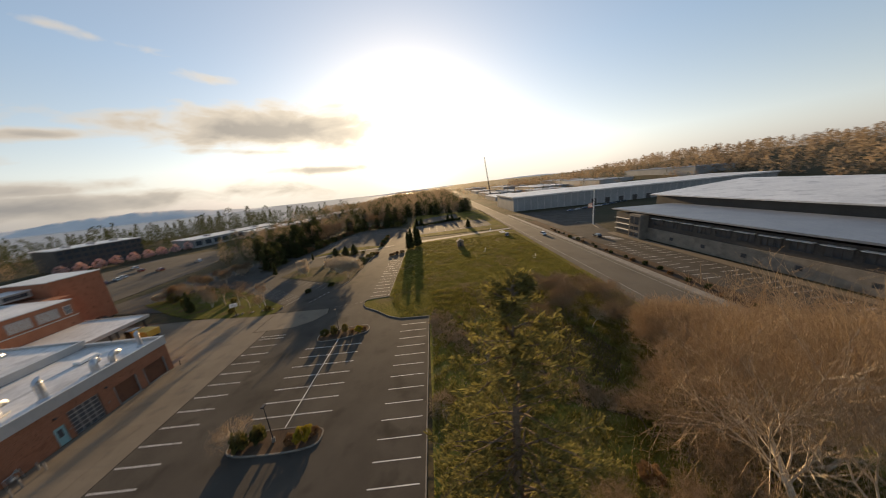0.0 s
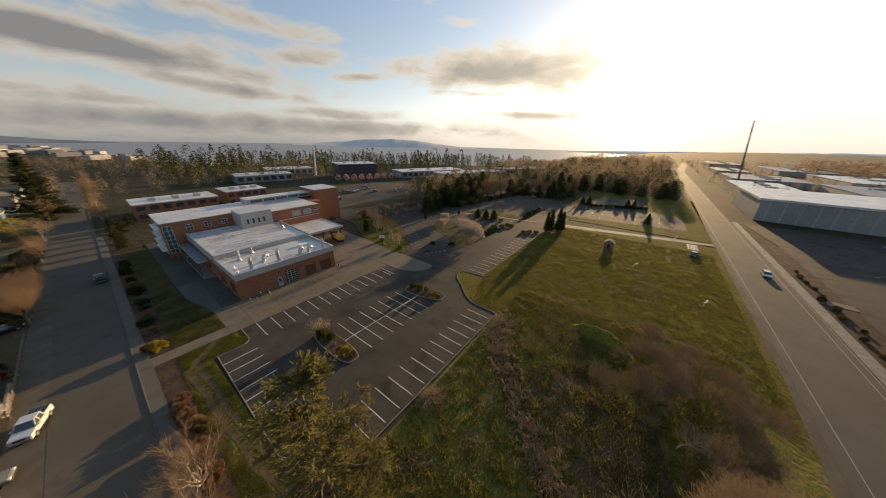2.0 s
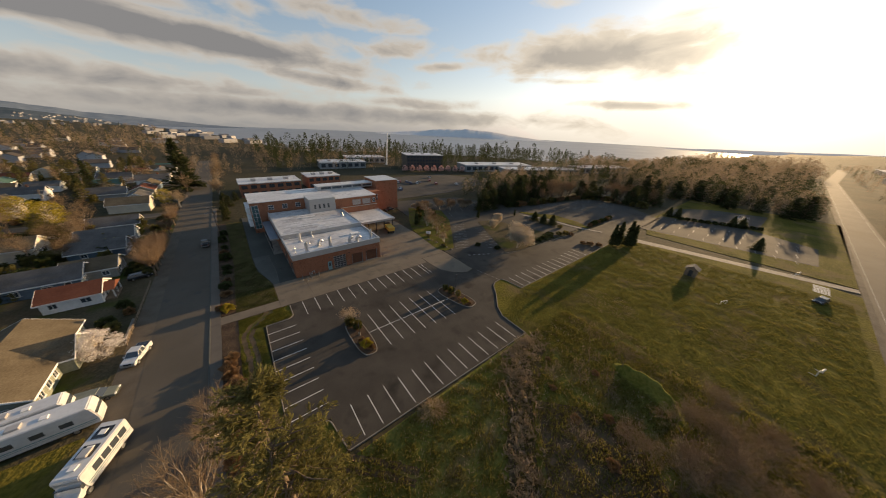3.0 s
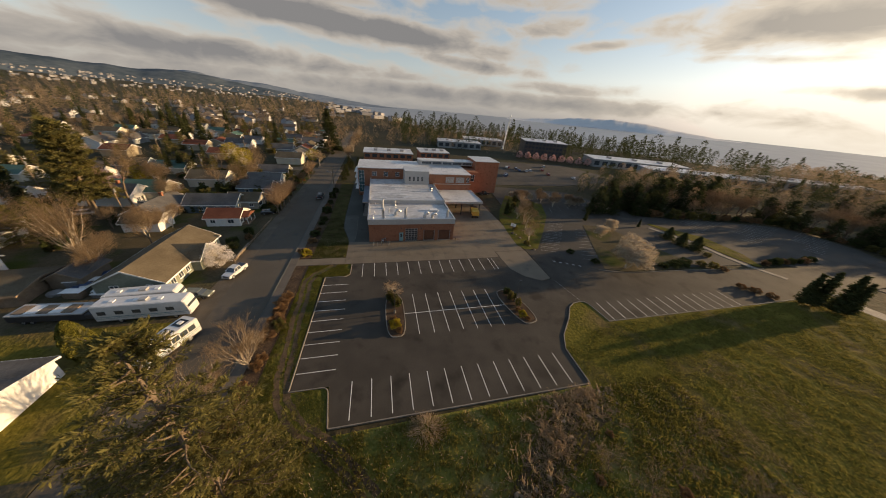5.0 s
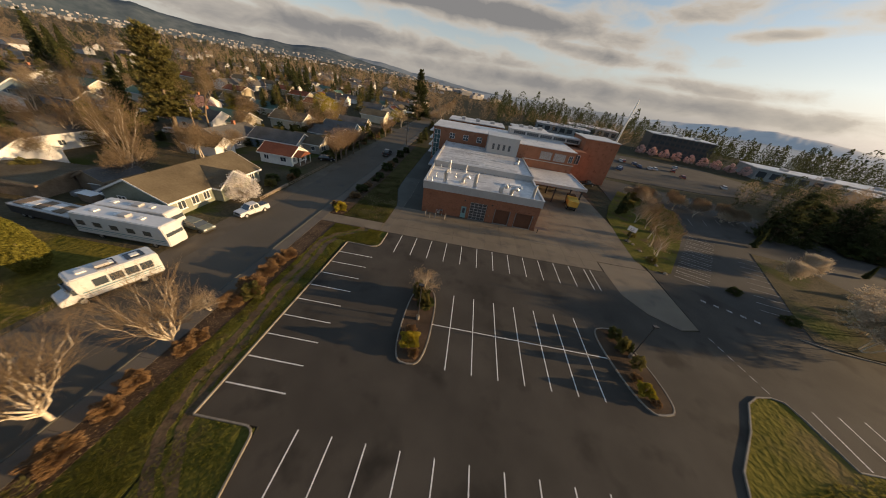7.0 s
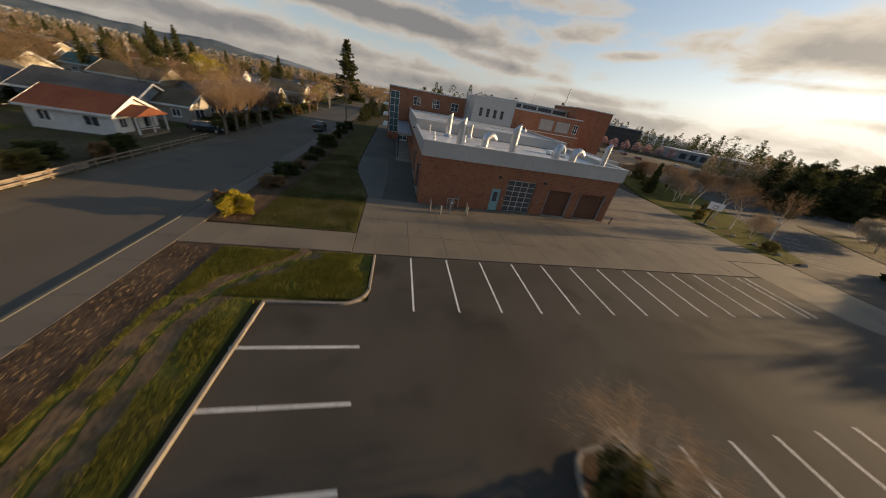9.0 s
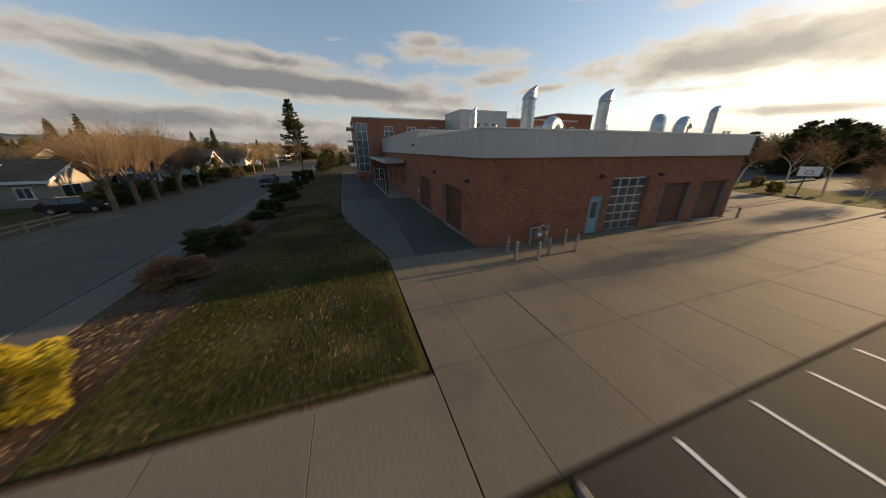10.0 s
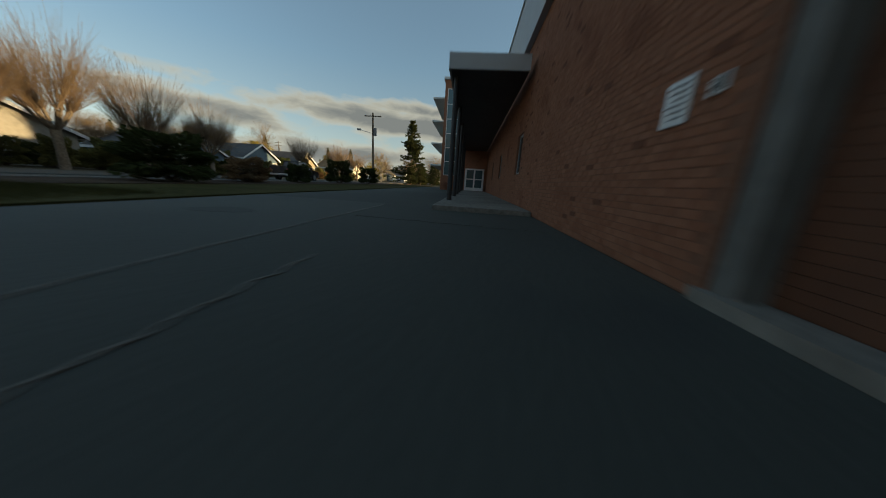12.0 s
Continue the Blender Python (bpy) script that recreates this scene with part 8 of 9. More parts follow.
wr = random.Random(21)
bare_spots, fir_spots, ridge_spots, town_spots = [], [], [], []
for _ in range(900):
    x = wr.uniform(150, 640)
    y = wr.uniform(66, 135) if x < 240 else wr.uniform(-48, 150)
    if 132 < x < 255 and y < 14:
        continue
    (fir_spots if wr.random() < 0.42 else bare_spots).append((x, y, wr.uniform(7, 12) if x < 240 else wr.uniform(10, 17), 0))
for _ in range(420):
    r, a = wr.uniform(330, 720), radians(wr.uniform(-4, 22))
    bare_spots.append((r * math.cos(a), r * math.sin(a), wr.uniform(10, 17), 0))
for _ in range(240):
    (fir_spots if wr.random() < 0.3 else bare_spots).append((wr.uniform(240, 325), wr.uniform(-49, 60), wr.uniform(8, 14), 0))
for _ in range(120):
    x, y = wr.uniform(112, 178), wr.uniform(56, 108)
    if y > 74 + (178 - x) * 0.2:
        (fir_spots if wr.random() < 0.35 else bare_spots).append((x, y, wr.uniform(7, 12), 0))
for _ in range(620):
    r, a = wr.uniform(250, 520), radians(wr.uniform(16, 94))
    x, y = r * math.cos(a), r * math.sin(a)
    if x < 20 or (180 < x < 380 and 95 < y < 190) or (100 < x < 185 and 195 < y < 245):
        continue
    fir_spots.append((x, y, wr.uniform(8, 14) * (1.5 if r > 350 else 1.0) * (1.35 if wr.random() < 0.12 else 1.0), wr.random() < 0.6))
for _ in range(500):
    r, a = wr.uniform(180, 560), radians(wr.uniform(60, 100))
    town_spots.append((r * math.cos(a) + 8, r * math.sin(a), wr.uniform(5, 11), 0)) if r > 235 else None
for _ in range(1500):
    r, a = wr.uniform(340, 1000), radians(wr.uniform(-88, -17))
    x, y = r * math.cos(a), r * math.sin(a)
    if y > -330 and x < 780 and r < 620:
        continue
    ridge_spots.append((x, y, wr.uniform(11, 22), wr.random() < 0.4))
for _ in range(1200):
    x, y = wr.uniform(-520, -60), wr.uniform(-80, 640)
    if x > -210 and y < 320:
        continue
    town_spots.append((x, y, wr.uniform(6, 15), wr.random() < 0.25))
for _ in range(1500):
    r, a = wr.uniform(420, 1250), radians(wr.uniform(97, 178))
    town_spots.append((r * math.cos(a), r * math.sin(a), wr.uniform(7, 17), wr.random() < 0.3))
for _ in range(900):
    town_spots.append((wr.uniform(270, 1000), wr.uniform(-420, -82), wr.uniform(5, 11), wr.random() < 0.2))
for _ in range(500):
    bare_spots.append((wr.uniform(560, 1100), wr.uniform(-60, 120), wr.uniform(8, 15), 0))
near_bare = [s for s in bare_spots if s[0] < 330]
near_fir = [s for s in fir_spots if s[0] < 330 and s[1] < 130]
woods("near_woods", "brown leafless trees beyond the car parks", near_bare, TWIG_GLARE, 11, 420, 0.042, 0.22)
woods("near_conifers", "dark evergreens beyond the car parks", near_fir, NEEDLE, 12, 520, 0.032, 0.6)
bare_spots = [s for s in bare_spots if s[0] >= 330]
fir_spots = [s for s in fir_spots if not (s[0] < 330 and s[1] < 130)]
woods("bare_woods", "brown leafless woods beyond the field", bare_spots, TWIG_GLARE, 1, 120, 0.055, 0.4)
woods("fir_woods", "dark conifers between the school and the bay", fir_spots, NEEDLE, 2, 230, 0.042, 0.6)
woods("ridge_woods", "mixed dark woods on the southern ridge", ridge_spots, TWIG_GLARE, 3, 70, 0.066)
woods("town_woods", "brown leafless trees through the town", [q for q in town_spots if not q[3]], TWIG, 4, 120, 0.056, 0.34)
woods("town_conifers", "dark conifers through the town", [q for q in town_spots if q[3]], NEEDLE, 5, 120, 0.05, 0.6)
# houses past the near blocks, in one sheet of walls and one of roofs
walls_far, roofs_far = bmesh.new(), bmesh.new()
for _ in range(150):
    x, y = wr.uniform(-520, -60), wr.uniform(-60, 620)
    if x > -195 and y < 300 or 122 < y < 141:
        continue
    m = pose(x, y, land_height(x, y), 0, 0, wr.choice((0, 90)) + wr.uniform(-6, 6))
    L, W, h, r = wr.uniform(9, 15), wr.uniform(7, 10), wr.uniform(2.8, 5), wr.uniform(1.8, 2.8)
    extrude_x(walls_far, [(-W / 2, -0.2), (W / 2, -0.2), (W / 2, h), (0, h + r), (-W / 2, h)], -L / 2, L / 2, m)
    for s in (-1, 1):
        extrude_x(roofs_far, [(0, h + r + 0.02), (s * (W / 2 + 0.5), h - 0.3), (s * (W / 2 + 0.5), h - 0.1), (0, h + r + 0.25)], -L / 2 - 0.4, L / 2 + 0.4, m)
tagged(part("far_house_walls", walls_far, FAR_WALL), "pale walls of the farther houses", "houses", kind="stuff")
tagged(part("far_house_roofs", roofs_far, SHINGLE_MIX), "grey and brown roofs of the farther houses", "houses", kind="stuff")
# far town: small pale buildings in one sheet
town = bmesh.new()
for _ in range(460):
    r, a = wr.uniform(1350, 2900), radians(wr.uniform(97, 152))
    x, y = r * math.cos(a), r * math.sin(a)
    z, s = land_height(x, y) + 30 * smooth_step(1400, 2900, r), wr.uniform(5, 12)
    made = bmesh.ops.create_cube(town, size=1.0)["verts"]
    bmesh.ops.transform(town, matrix=pose(x, y, z + 3, 0, 0, wr.uniform(0, 90)) @ Matrix.Diagonal((s, s * 0.7, wr.uniform(4, 7.5), 1)), verts=made)
for _ in range(70):
    r, a = wr.uniform(560, 1150), radians(wr.uniform(78, 98))
    x, y = r * math.cos(a), r * math.sin(a)
    s = wr.uniform(10, 26)
    made = bmesh.ops.create_cube(town, size=1.0)["verts"]
    bmesh.ops.transform(town, matrix=pose(x, y, land_height(x, y) + 3, 0, 0, wr.uniform(0, 90)) @ Matrix.Diagonal((s, s * 0.5, 6, 1)), verts=made)
tagged(part("far_town", town, TOWN_WALL), "pale buildings of the far town in low sun", "town", kind="stuff")
# ---------- vehicles ----------


def wheel(parent, x, y, r, w, side):
    wh = new("wheel")
    wh.parent = parent
    wh.matrix_basis = pose(x, y, r, 90, 0, 0)
    bm = tube(bmesh.new(), (0, 0, -w / 2), (0, 0, w / 2), r, seg=20)
    part("tyre", bm, RUBBER, wh)
    part("rim", tube(bmesh.new(), (0, 0, -w / 2 - 0.01), (0, 0, w / 2 + 0.01), r * 0.6, seg=16), GALV, wh)
    return wh


def car(name, label, x, y, rz, L=4.5, W=1.8, H=1.45, paint_mat=CAR_WHITE, bed=False, group="", z=0.0):
    """A car or pickup, nose along local +x: lofted body, glasshouse, wheels, lights."""
    C = thing(name, label, "truck" if bed else "car", pose(x, y, z, 0, 0, rz), group)
    w = W / 2
    bm = bmesh.new()
    prof = [(-L / 2, 0.35), (L / 2, 0.35), (L / 2, 0.62), (L / 2 - 0.12, 0.80), (L * 0.20, 0.95), (-L / 2 + 0.1, 0.97), (-L / 2, 0.85)]
    a = [bm.verts.new((px, -w, pz)) for px, pz in prof]
    b = [bm.verts.new((px, w, pz)) for px, pz in prof]
    bm.faces.new(a)
    bm.faces.new(b[::-1])
    for i in range(len(prof)):
        j = (i + 1) % len(prof)
        bm.faces.new((a[i], b[i], b[j], a[j]))
    bmesh.ops.bevel(bm, geom=list(bm.edges), offset=0.06, segments=2, affect="EDGES")
    part("body", bm, paint_mat, C)
    c0, c1 = (-L * 0.12 if bed else -L * 0.40), L * 0.20
    bm = bmesh.new()
    lo = [(c0 - (0.05 if bed else 0.25), 0.93), (c1 + 0.25, 0.93)]
    hi = [(c0 + 0.12, H), (c1 - 0.45, H)]
    vs = []
    for (px, pz), yy in ((lo[0], w * 0.95), (lo[1], w * 0.95), (hi[1], w * 0.78), (hi[0], w * 0.78)):
        vs.append((bm.verts.new((px, -yy, pz)), bm.verts.new((px, yy, pz))))
    for i in range(4):
        j = (i + 1) % 4
        bm.faces.new((vs[i][0], vs[i][1], vs[j][1], vs[j][0]))
    bm.faces.new([q[0] for q in vs])
    bm.faces.new([q[1] for q in vs][::-1])
    part("glasshouse", bm, WINDOW, C, "dark tinted windows")
    part("cab_roof", box(bmesh.new(), hi[0][0] - 0.05, -w * 0.79, H - 0.02, hi[1][0] + 0.06, w * 0.79, H + 0.05, bevel=0.03), paint_mat, C)
    for s in (-1, 1):
        for px in (c0 + (c1 - c0) * 0.42,):
            bm = bmesh.new()
            v0 = [bm.verts.new(p) for p in ((px, s * w * 0.96, 0.93), (px + 0.1, s * w * 0.96, 0.93), (px + 0.08, s * w * 0.79, H), (px - 0.02, s * w * 0.79, H))]
            bm.faces.new(v0)
            bmesh.ops.solidify(bm, geom=list(bm.faces), thickness=0.03)
            part("pillar", bm, paint_mat, C)
        part("headlight", box(bmesh.new(), L / 2 - 0.16, s * w * 0.72 - 0.2, 0.62, L / 2 + 0.01, s * w * 0.72 + 0.2, 0.76, bevel=0.02), WHITE, C)
        part("tail_light", box(bmesh.new(), -L / 2 - 0.01, s * w * 0.8 - 0.12, 0.66, -L / 2 + 0.1, s * w * 0.8 + 0.12, 0.86, bevel=0.02), CAR_RED, C)
        for px in (L * 0.31, -L * 0.30):
            wheel(C, px, s * (w - 0.10), 0.36 if bed else 0.32, 0.22, s)
        part("mirror", box(bmesh.new(), c1 - 0.1, s * (w + 0.04) - 0.07, 0.98, c1 + 0.02, s * (w + 0.04) + 0.07, 1.12, bevel=0.02), paint_mat, C)
    part("bumper", box(bmesh.new(), L / 2 - 0.06, -w * 0.95, 0.36, L / 2 + 0.06, w * 0.95, 0.55, bevel=0.03), STEEL_DARK, C)
    if bed:
        part("bed_cover", box(bmesh.new(), -L / 2 + 0.12, -w * 0.86, 0.96, c0 - 0.08, w * 0.86, 1.02), STEEL_DARK, C, "dark bed cover")
    return C


def pickup(label, x, y, rz, paint_mat):
    """A crew-cab pickup, nose along local +x: hood, cab with posts between its panes, open bed under a dark cover."""
    C = thing("pickup", label, "truck", pose(x, y, 0, 0, 0, rz) @ Matrix.Diagonal((0.91, 0.97, 1.06, 1)))
    w = 0.98

    def side_shape(prof, half, bevel):
        bm = bmesh.new()
        a = [bm.verts.new((px, -half, pz)) for px, pz in prof]
        b = [bm.verts.new((px, half, pz)) for px, pz in prof]
        bm.faces.new(a)
        bm.faces.new(b[::-1])
        for i in range(len(prof)):
            j = (i + 1) % len(prof)
            bm.faces.new((a[i], b[i], b[j], a[j]))
        bmesh.ops.bevel(bm, geom=list(bm.edges), offset=bevel, segments=2, affect="EDGES")
        return bm

    def arch(cx, r=0.47):
        return [(cx + r * math.cos(radians(a)), 0.38 + r * math.sin(radians(a))) for a in (176, 140, 105, 75, 40, 4)]

    low = [(-2.85, 0.42)] + arch(-1.75) + arch(1.85) + [(2.80, 0.42), (2.86, 0.80), (2.72, 1.00), (1.38, 1.12), (-1.02, 1.12), (-1.06, 1.24), (-2.85, 1.24)]
    part("body", side_shape(low, w, 0.045), paint_mat, C)
    part("underbody", box(bmesh.new(), -2.6, -w + 0.16, 0.32, 2.6, w - 0.16, 0.8), STEEL_DARK, C)
    bm = bmesh.new()
    rows = []
    for px, pz, half in ((-1.0, 1.10, 0.93), (1.38, 1.10, 0.93), (0.62, 1.74, 0.76), (-0.82, 1.74, 0.76)):
        rows.append((bm.verts.new((px, -half, pz)), bm.verts.new((px, half, pz))))
    for i in range(4):
        j = (i + 1) % 4
        bm.faces.new((rows[i][0], rows[i][1], rows[j][1], rows[j][0]))
    bm.faces.new([q[0] for q in rows])
    bm.faces.new([q[1] for q in rows][::-1])
    part("glasshouse", bm, WINDOW, C, "dark tinted windows")
    part("cab_roof", box(bmesh.new(), -0.9, -0.79, 1.72, 0.68, 0.79, 1.80, bevel=0.035), paint_mat, C)
    for s in (-1, 1):
        for x0, x1, t0, t1 in ((-1.03, -0.86, -0.86, -0.70), (0.10, 0.24, 0.04, 0.16), (1.24, 1.42, 0.52, 0.66)):
            bm = bmesh.new()
            o = [bm.verts.new(p) for p in ((x0, s * 0.945, 1.08), (x1, s * 0.945, 1.08), (t1, s * 0.775, 1.76), (t0, s * 0.775, 1.76))]
            q = [bm.verts.new((v.co.x, v.co.y - s * 0.06, v.co.z)) for v in o]
            bm.faces.new(o)
            bm.faces.new(q[::-1])
            for i in range(4):
                j = (i + 1) % 4
                bm.faces.new((o[i], o[j], q[j], q[i]))
            part("pillar", bm, paint_mat, C)
        for x0 in (-0.9, 0.14, 1.3):
            part("door_seam", box(bmesh.new(), x0, s * (w + 0.002) - 0.004, 0.52, x0 + 0.02, s * (w + 0.002) + 0.004, 1.07), STEEL_DARK, C)
        for x0 in (-0.72, 0.36):
            part("door_handle", box(bmesh.new(), x0, s * (w + 0.015) - 0.018, 0.97, x0 + 0.17, s * (w + 0.015) + 0.018, 1.01), STEEL_DARK, C)
        part("running_board", box(bmesh.new(), -1.1, s * 0.96 - 0.08, 0.34, 1.25, s * 0.96 + 0.08, 0.41, bevel=0.015), STEEL_DARK, C)
        part("mirror", box(bmesh.new(), 1.0, s * 1.10 - 0.12, 1.12, 1.14, s * 1.10 + 0.12, 1.34, bevel=0.03), paint_mat, C)
        part("headlight", box(bmesh.new(), 2.70, s * 0.72 - 0.20, 0.74, 2.87, s * 0.72 + 0.20, 0.94, bevel=0.03), GALV, C)
        part("tail_light", box(bmesh.new(), -2.87, s * 0.88 - 0.09, 0.72, -2.78, s * 0.88 + 0.09, 1.06, bevel=0.02), CAR_RED, C)
        for px in (-1.75, 1.85):
            wheel(C, px, s * (w - 0.12), 0.38, 0.25, s)
    part("grille", box(bmesh.new(), 2.80, -0.5, 0.70, 2.885, 0.5, 0.95, bevel=0.015), STEEL_DARK, C)
    part("bumper", box(bmesh.new(), 2.72, -0.96, 0.42, 2.97, 0.96, 0.64, bevel=0.04), GALV, C)
    part("rear_bumper", box(bmesh.new(), -2.98, -0.9, 0.46, -2.82, 0.9, 0.62, bevel=0.03), GALV, C)
    part("bed_cover", box(bmesh.new(), -2.76, -0.86, 1.22, -1.12, 0.86, 1.29, bevel=0.02), CAR_DARK, C, "dark bed cover")
    return C


pickup("white crew-cab pickup with dark bed cover beside the street", -26.5, 30.3, -107, CAR_WHITE)
car("car", "faded grey-green sedan parked nose out", -29.9, 23.0, -8, 5.0, 1.85, 1.4, CAR_GREEN)
pickup("dark pickup parked on the street", -18.2, 83, 90, CAR_DARK)
car("car", "white hatchback driving on the road", 107, -62.9, 178, 4.4, 1.8, 1.5, CAR_WHITE)
car("car", "dark sedan parked on the field path", 113, -46.3, 160, 4.5, 1.8, 1.45, CAR_DARK)
crng = random.Random(3)
for k in range(15):
    x, y = crng.uniform(64, 138), crng.uniform(122, 160)
    car("car", "small parked car in the distant lot", x, y, 70 + crng.uniform(-8, 8), paint_mat=crng.choice((CAR_WHITE, CAR_WHITE, CAR_DARK, CAR_BLUE, CAR_RED)), group="distant lot cars")
for k in range(9):
    car("car", "parked car outside the warehouse", 176 + 2.8 * k, -112 - 8 * k * 0.9, 90, paint_mat=crng.choice((CAR_WHITE, CAR_DARK, CAR_BLUE)), group="warehouse cars")
car("car", "dark sedan parked by the office kerb", 92, -97 + 16, 0, paint_mat=CAR_DARK)
for x, y, c in ((-52, 120, CAR_WHITE), (-72, 75, CAR_BLUE), (-78, 66, CAR_WHITE), (-31, 66, CAR_DARK), (-90, 90, CAR_WHITE), (-56, 84, CAR_BLUE)):
    car("car", "car parked beside a house", x, y, 12, paint_mat=c, group="driveway cars")


def motorhome(name, label, x, y, rz, L, W, H, stripe=True, cab=False):
    """A boxy motorhome: rounded body, raked windscreen, windows, roof vents, awning rail, wheels."""
    M = thing(name, label, "motorhome", pose(x, y, 0, 0, 0, rz))
    w = W / 2
    z0 = 0.55
    bm = bmesh.new()
    nose = 0.35 if not cab else 0.2
    prof = [(-L / 2, z0), (L / 2 - (1.5 if cab else 0.05), z0), (L / 2 - (1.5 if cab else 0.0), 1.5), (L / 2 - (1.2 if cab else nose), H - 0.3), (L / 2 - (1.4 if cab else nose + 0.25), H), (-L / 2 + 0.1, H), (-L / 2, H - 0.15)]
    a = [bm.verts.new((px, -w, pz)) for px, pz in prof]
    b = [bm.verts.new((px, w, pz)) for px, pz in prof]
    bm.faces.new(a)
    bm.faces.new(b[::-1])
    for i in range(len(prof)):
        j = (i + 1) % len(prof)
        bm.faces.new((a[i], b[i], b[j], a[j]))
    bmesh.ops.bevel(bm, geom=list(bm.edges), offset=0.10, segments=3, affect="EDGES")
    part("body", bm, CAR_WHITE, M)
    if cab:
        bm = bmesh.new()
        prof = [(L / 2 - 1.6, 0.45), (L / 2, 0.45), (L / 2, 0.95), (L / 2 - 0.15, 1.12), (L / 2 - 0.85, 1.3), (L / 2 - 1.35, 2.15), (L / 2 - 1.6, 2.15)]
        a = [bm.verts.new((px, -w * 0.9, pz)) for px, pz in prof]
        b = [bm.verts.new((px, w * 0.9, pz)) for px, pz in prof]
        bm.faces.new(a)
        bm.faces.new(b[::-1])
        for i in range(len(prof)):
            j = (i + 1) % len(prof)
            bm.faces.new((a[i], b[i], b[j], a[j]))
        bmesh.ops.bevel(bm, geom=list(bm.edges), offset=0.06, segments=2, affect="EDGES")
        part("cab", bm, CAR_WHITE, M)
        m = pose(L / 2 - 1.08, 0, 1.74, 0, -60, 0)
        part("windscreen", box(bmesh.new(), -0.40, -w * 0.8, -0.02, 0.40, w * 0.8, 0.03, m), WINDOW, M)
        for s in (-1, 1):
            part("cab_window", box(bmesh.new(), L / 2 - 1.55, s * w * 0.905 - 0.01, 1.35, L / 2 - 1.05, s * w * 0.905 + 0.01, 1.95), WINDOW, M)
    else:
        part("windscreen", box(bmesh.new(), L / 2 - 0.22, -w * 0.86, 1.55, L / 2 - 0.10, w * 0.86, 2.45, pose(0, 0, 0)), WINDOW, M)
    n = 4 if cab else 5
    for s in (-1, 1):
        for k in range(n):
            px = -L / 2 + 0.7 + (L - (3.2 if cab else 1.6)) * k / n
            part("window", box(bmesh.new(), px, s * w - 0.02, 1.62 if cab else 1.8, px + (1.05 if cab else 1.1), s * w + 0.025, 2.5, bevel=0.012), WINDOW, M)
        if stripe:
            part("stripe", box(bmesh.new(), -L / 2 + 0.15, s * w - 0.01, 1.30, L / 2 - (1.7 if cab else 0.3), s * w + 0.012, 1.42), STRIPE_TEAL, M)
            part("stripe", box(bmesh.new(), -L / 2 + 0.15, s * w - 0.01, 1.05, L / 2 - (1.7 if cab else 0.3), s * w + 0.011, 1.11), STRIPE_TEAL, M)
        for px in (L * 0.32, -L * 0.26):
            wheel(M, px, s * (w - 0.15), 0.42, 0.26, s)
    part("skirt", box(bmesh.new(), -L / 2 + 0.2, -w + 0.15, 0.38, L / 2 - 1.6, w - 0.15, 0.6), STEEL_DARK, M)
    for k in range(3):
        part("roof_vent", box(bmesh.new(), -L * 0.35 + k * L * 0.25, -0.35, H - 0.02, -L * 0.35 + k * L * 0.25 + 0.7, 0.35, H + 0.14, bevel=0.03), WHITE, M)
    part("roof_unit", box(bmesh.new(), -0.5, -0.45, H - 0.02, 0.6, 0.45, H + 0.3, bevel=0.06), PANEL, M)
    if cab:
        for px in (-L * 0.40, -L * 0.12):
            part("solar_panel", box(bmesh.new(), px, -0.75, H + 0.02, px + 1.5, 0.75, H + 0.06), CAR_DARK, M, "dark solar panel")
    part("rear_window", box(bmesh.new(), -L / 2 - 0.02, -w * 0.6, 1.7, -L / 2 + 0.02, w * 0.6, 2.4), WINDOW, M)
    return M


motorhome("motorhome", "long white motorhome with teal stripes on grass", -34.4, 18.3, 1, 13.0, 2.6, 3.5)
motorhome("motorhome", "second white motorhome behind the first", -36.5, 21.6, 4, 10.5, 2.5, 3.2)
motorhome("camper_van", "white camper van with solar panels parked nose to the road", -27.0, 9.8, -112, 8.0, 2.4, 3.1, True, True)
trailer = thing("trailer", "flat grey utility trailer with clutter on top", "trailer", pose(-49.0, 19.6, 0, 0, 0, -3))
part("bed", box(bmesh.new(), -3.8, -1.5, 1.6, 6.2, 1.5, 1.8, bevel=0.02), PANEL, trailer)
part("side_wall", box(bmesh.new(), -3.8, -1.5, 0.5, 6.2, -1.4, 1.6), STEEL_DARK, trailer)
part("front_frame", box(bmesh.new(), 6.2, -1.45, 0.5, 7.4, 1.45, 1.5, bevel=0.1), STEEL_DARK, trailer)
for k in range(5):
    part("plank", box(bmesh.new(), -3.2 + 1.6 * k, -1.1, 1.8, -1.8 + 1.6 * k, 0.9, 1.95), WHITE if k % 2 else WOOD, trailer)
for s in (-1, 1):
    for px in (-2, -0.9):
        wheel(trailer, px, s * 1.35, 0.38, 0.24, s)
# yellow skip truck under the loading canopy
skip = thing("skip_truck", "yellow tipper truck parked under the loading canopy", "truck", pose(39.5, 64.0, 0, 0, 0, 80))
part("tipper_body", extrude_x(bmesh.new(), [(-1.2, 1.2), (1.2, 1.2), (1.3, 2.7), (-1.3, 2.7)], -4.2, 0.6), YELLOW, skip, "yellow steel tipper body")
part("cab", box(bmesh.new(), 0.9, -1.15, 0.8, 2.8, 1.15, 2.7, bevel=0.1), CAR_DARK, skip)
part("chassis", box(bmesh.new(), -4.0, -0.6, 0.6, 2.6, 0.6, 1.15), STEEL_DARK, skip)
for s in (-1, 1):
    for px in (-3.0, -1.9, 1.9):
        wheel(skip, px, s * 1.0, 0.48, 0.3, s)
car("car", "dark pickup beside the tower", 53, 89.5, 10, 5.4, 1.9, 1.75, CAR_DARK, True)

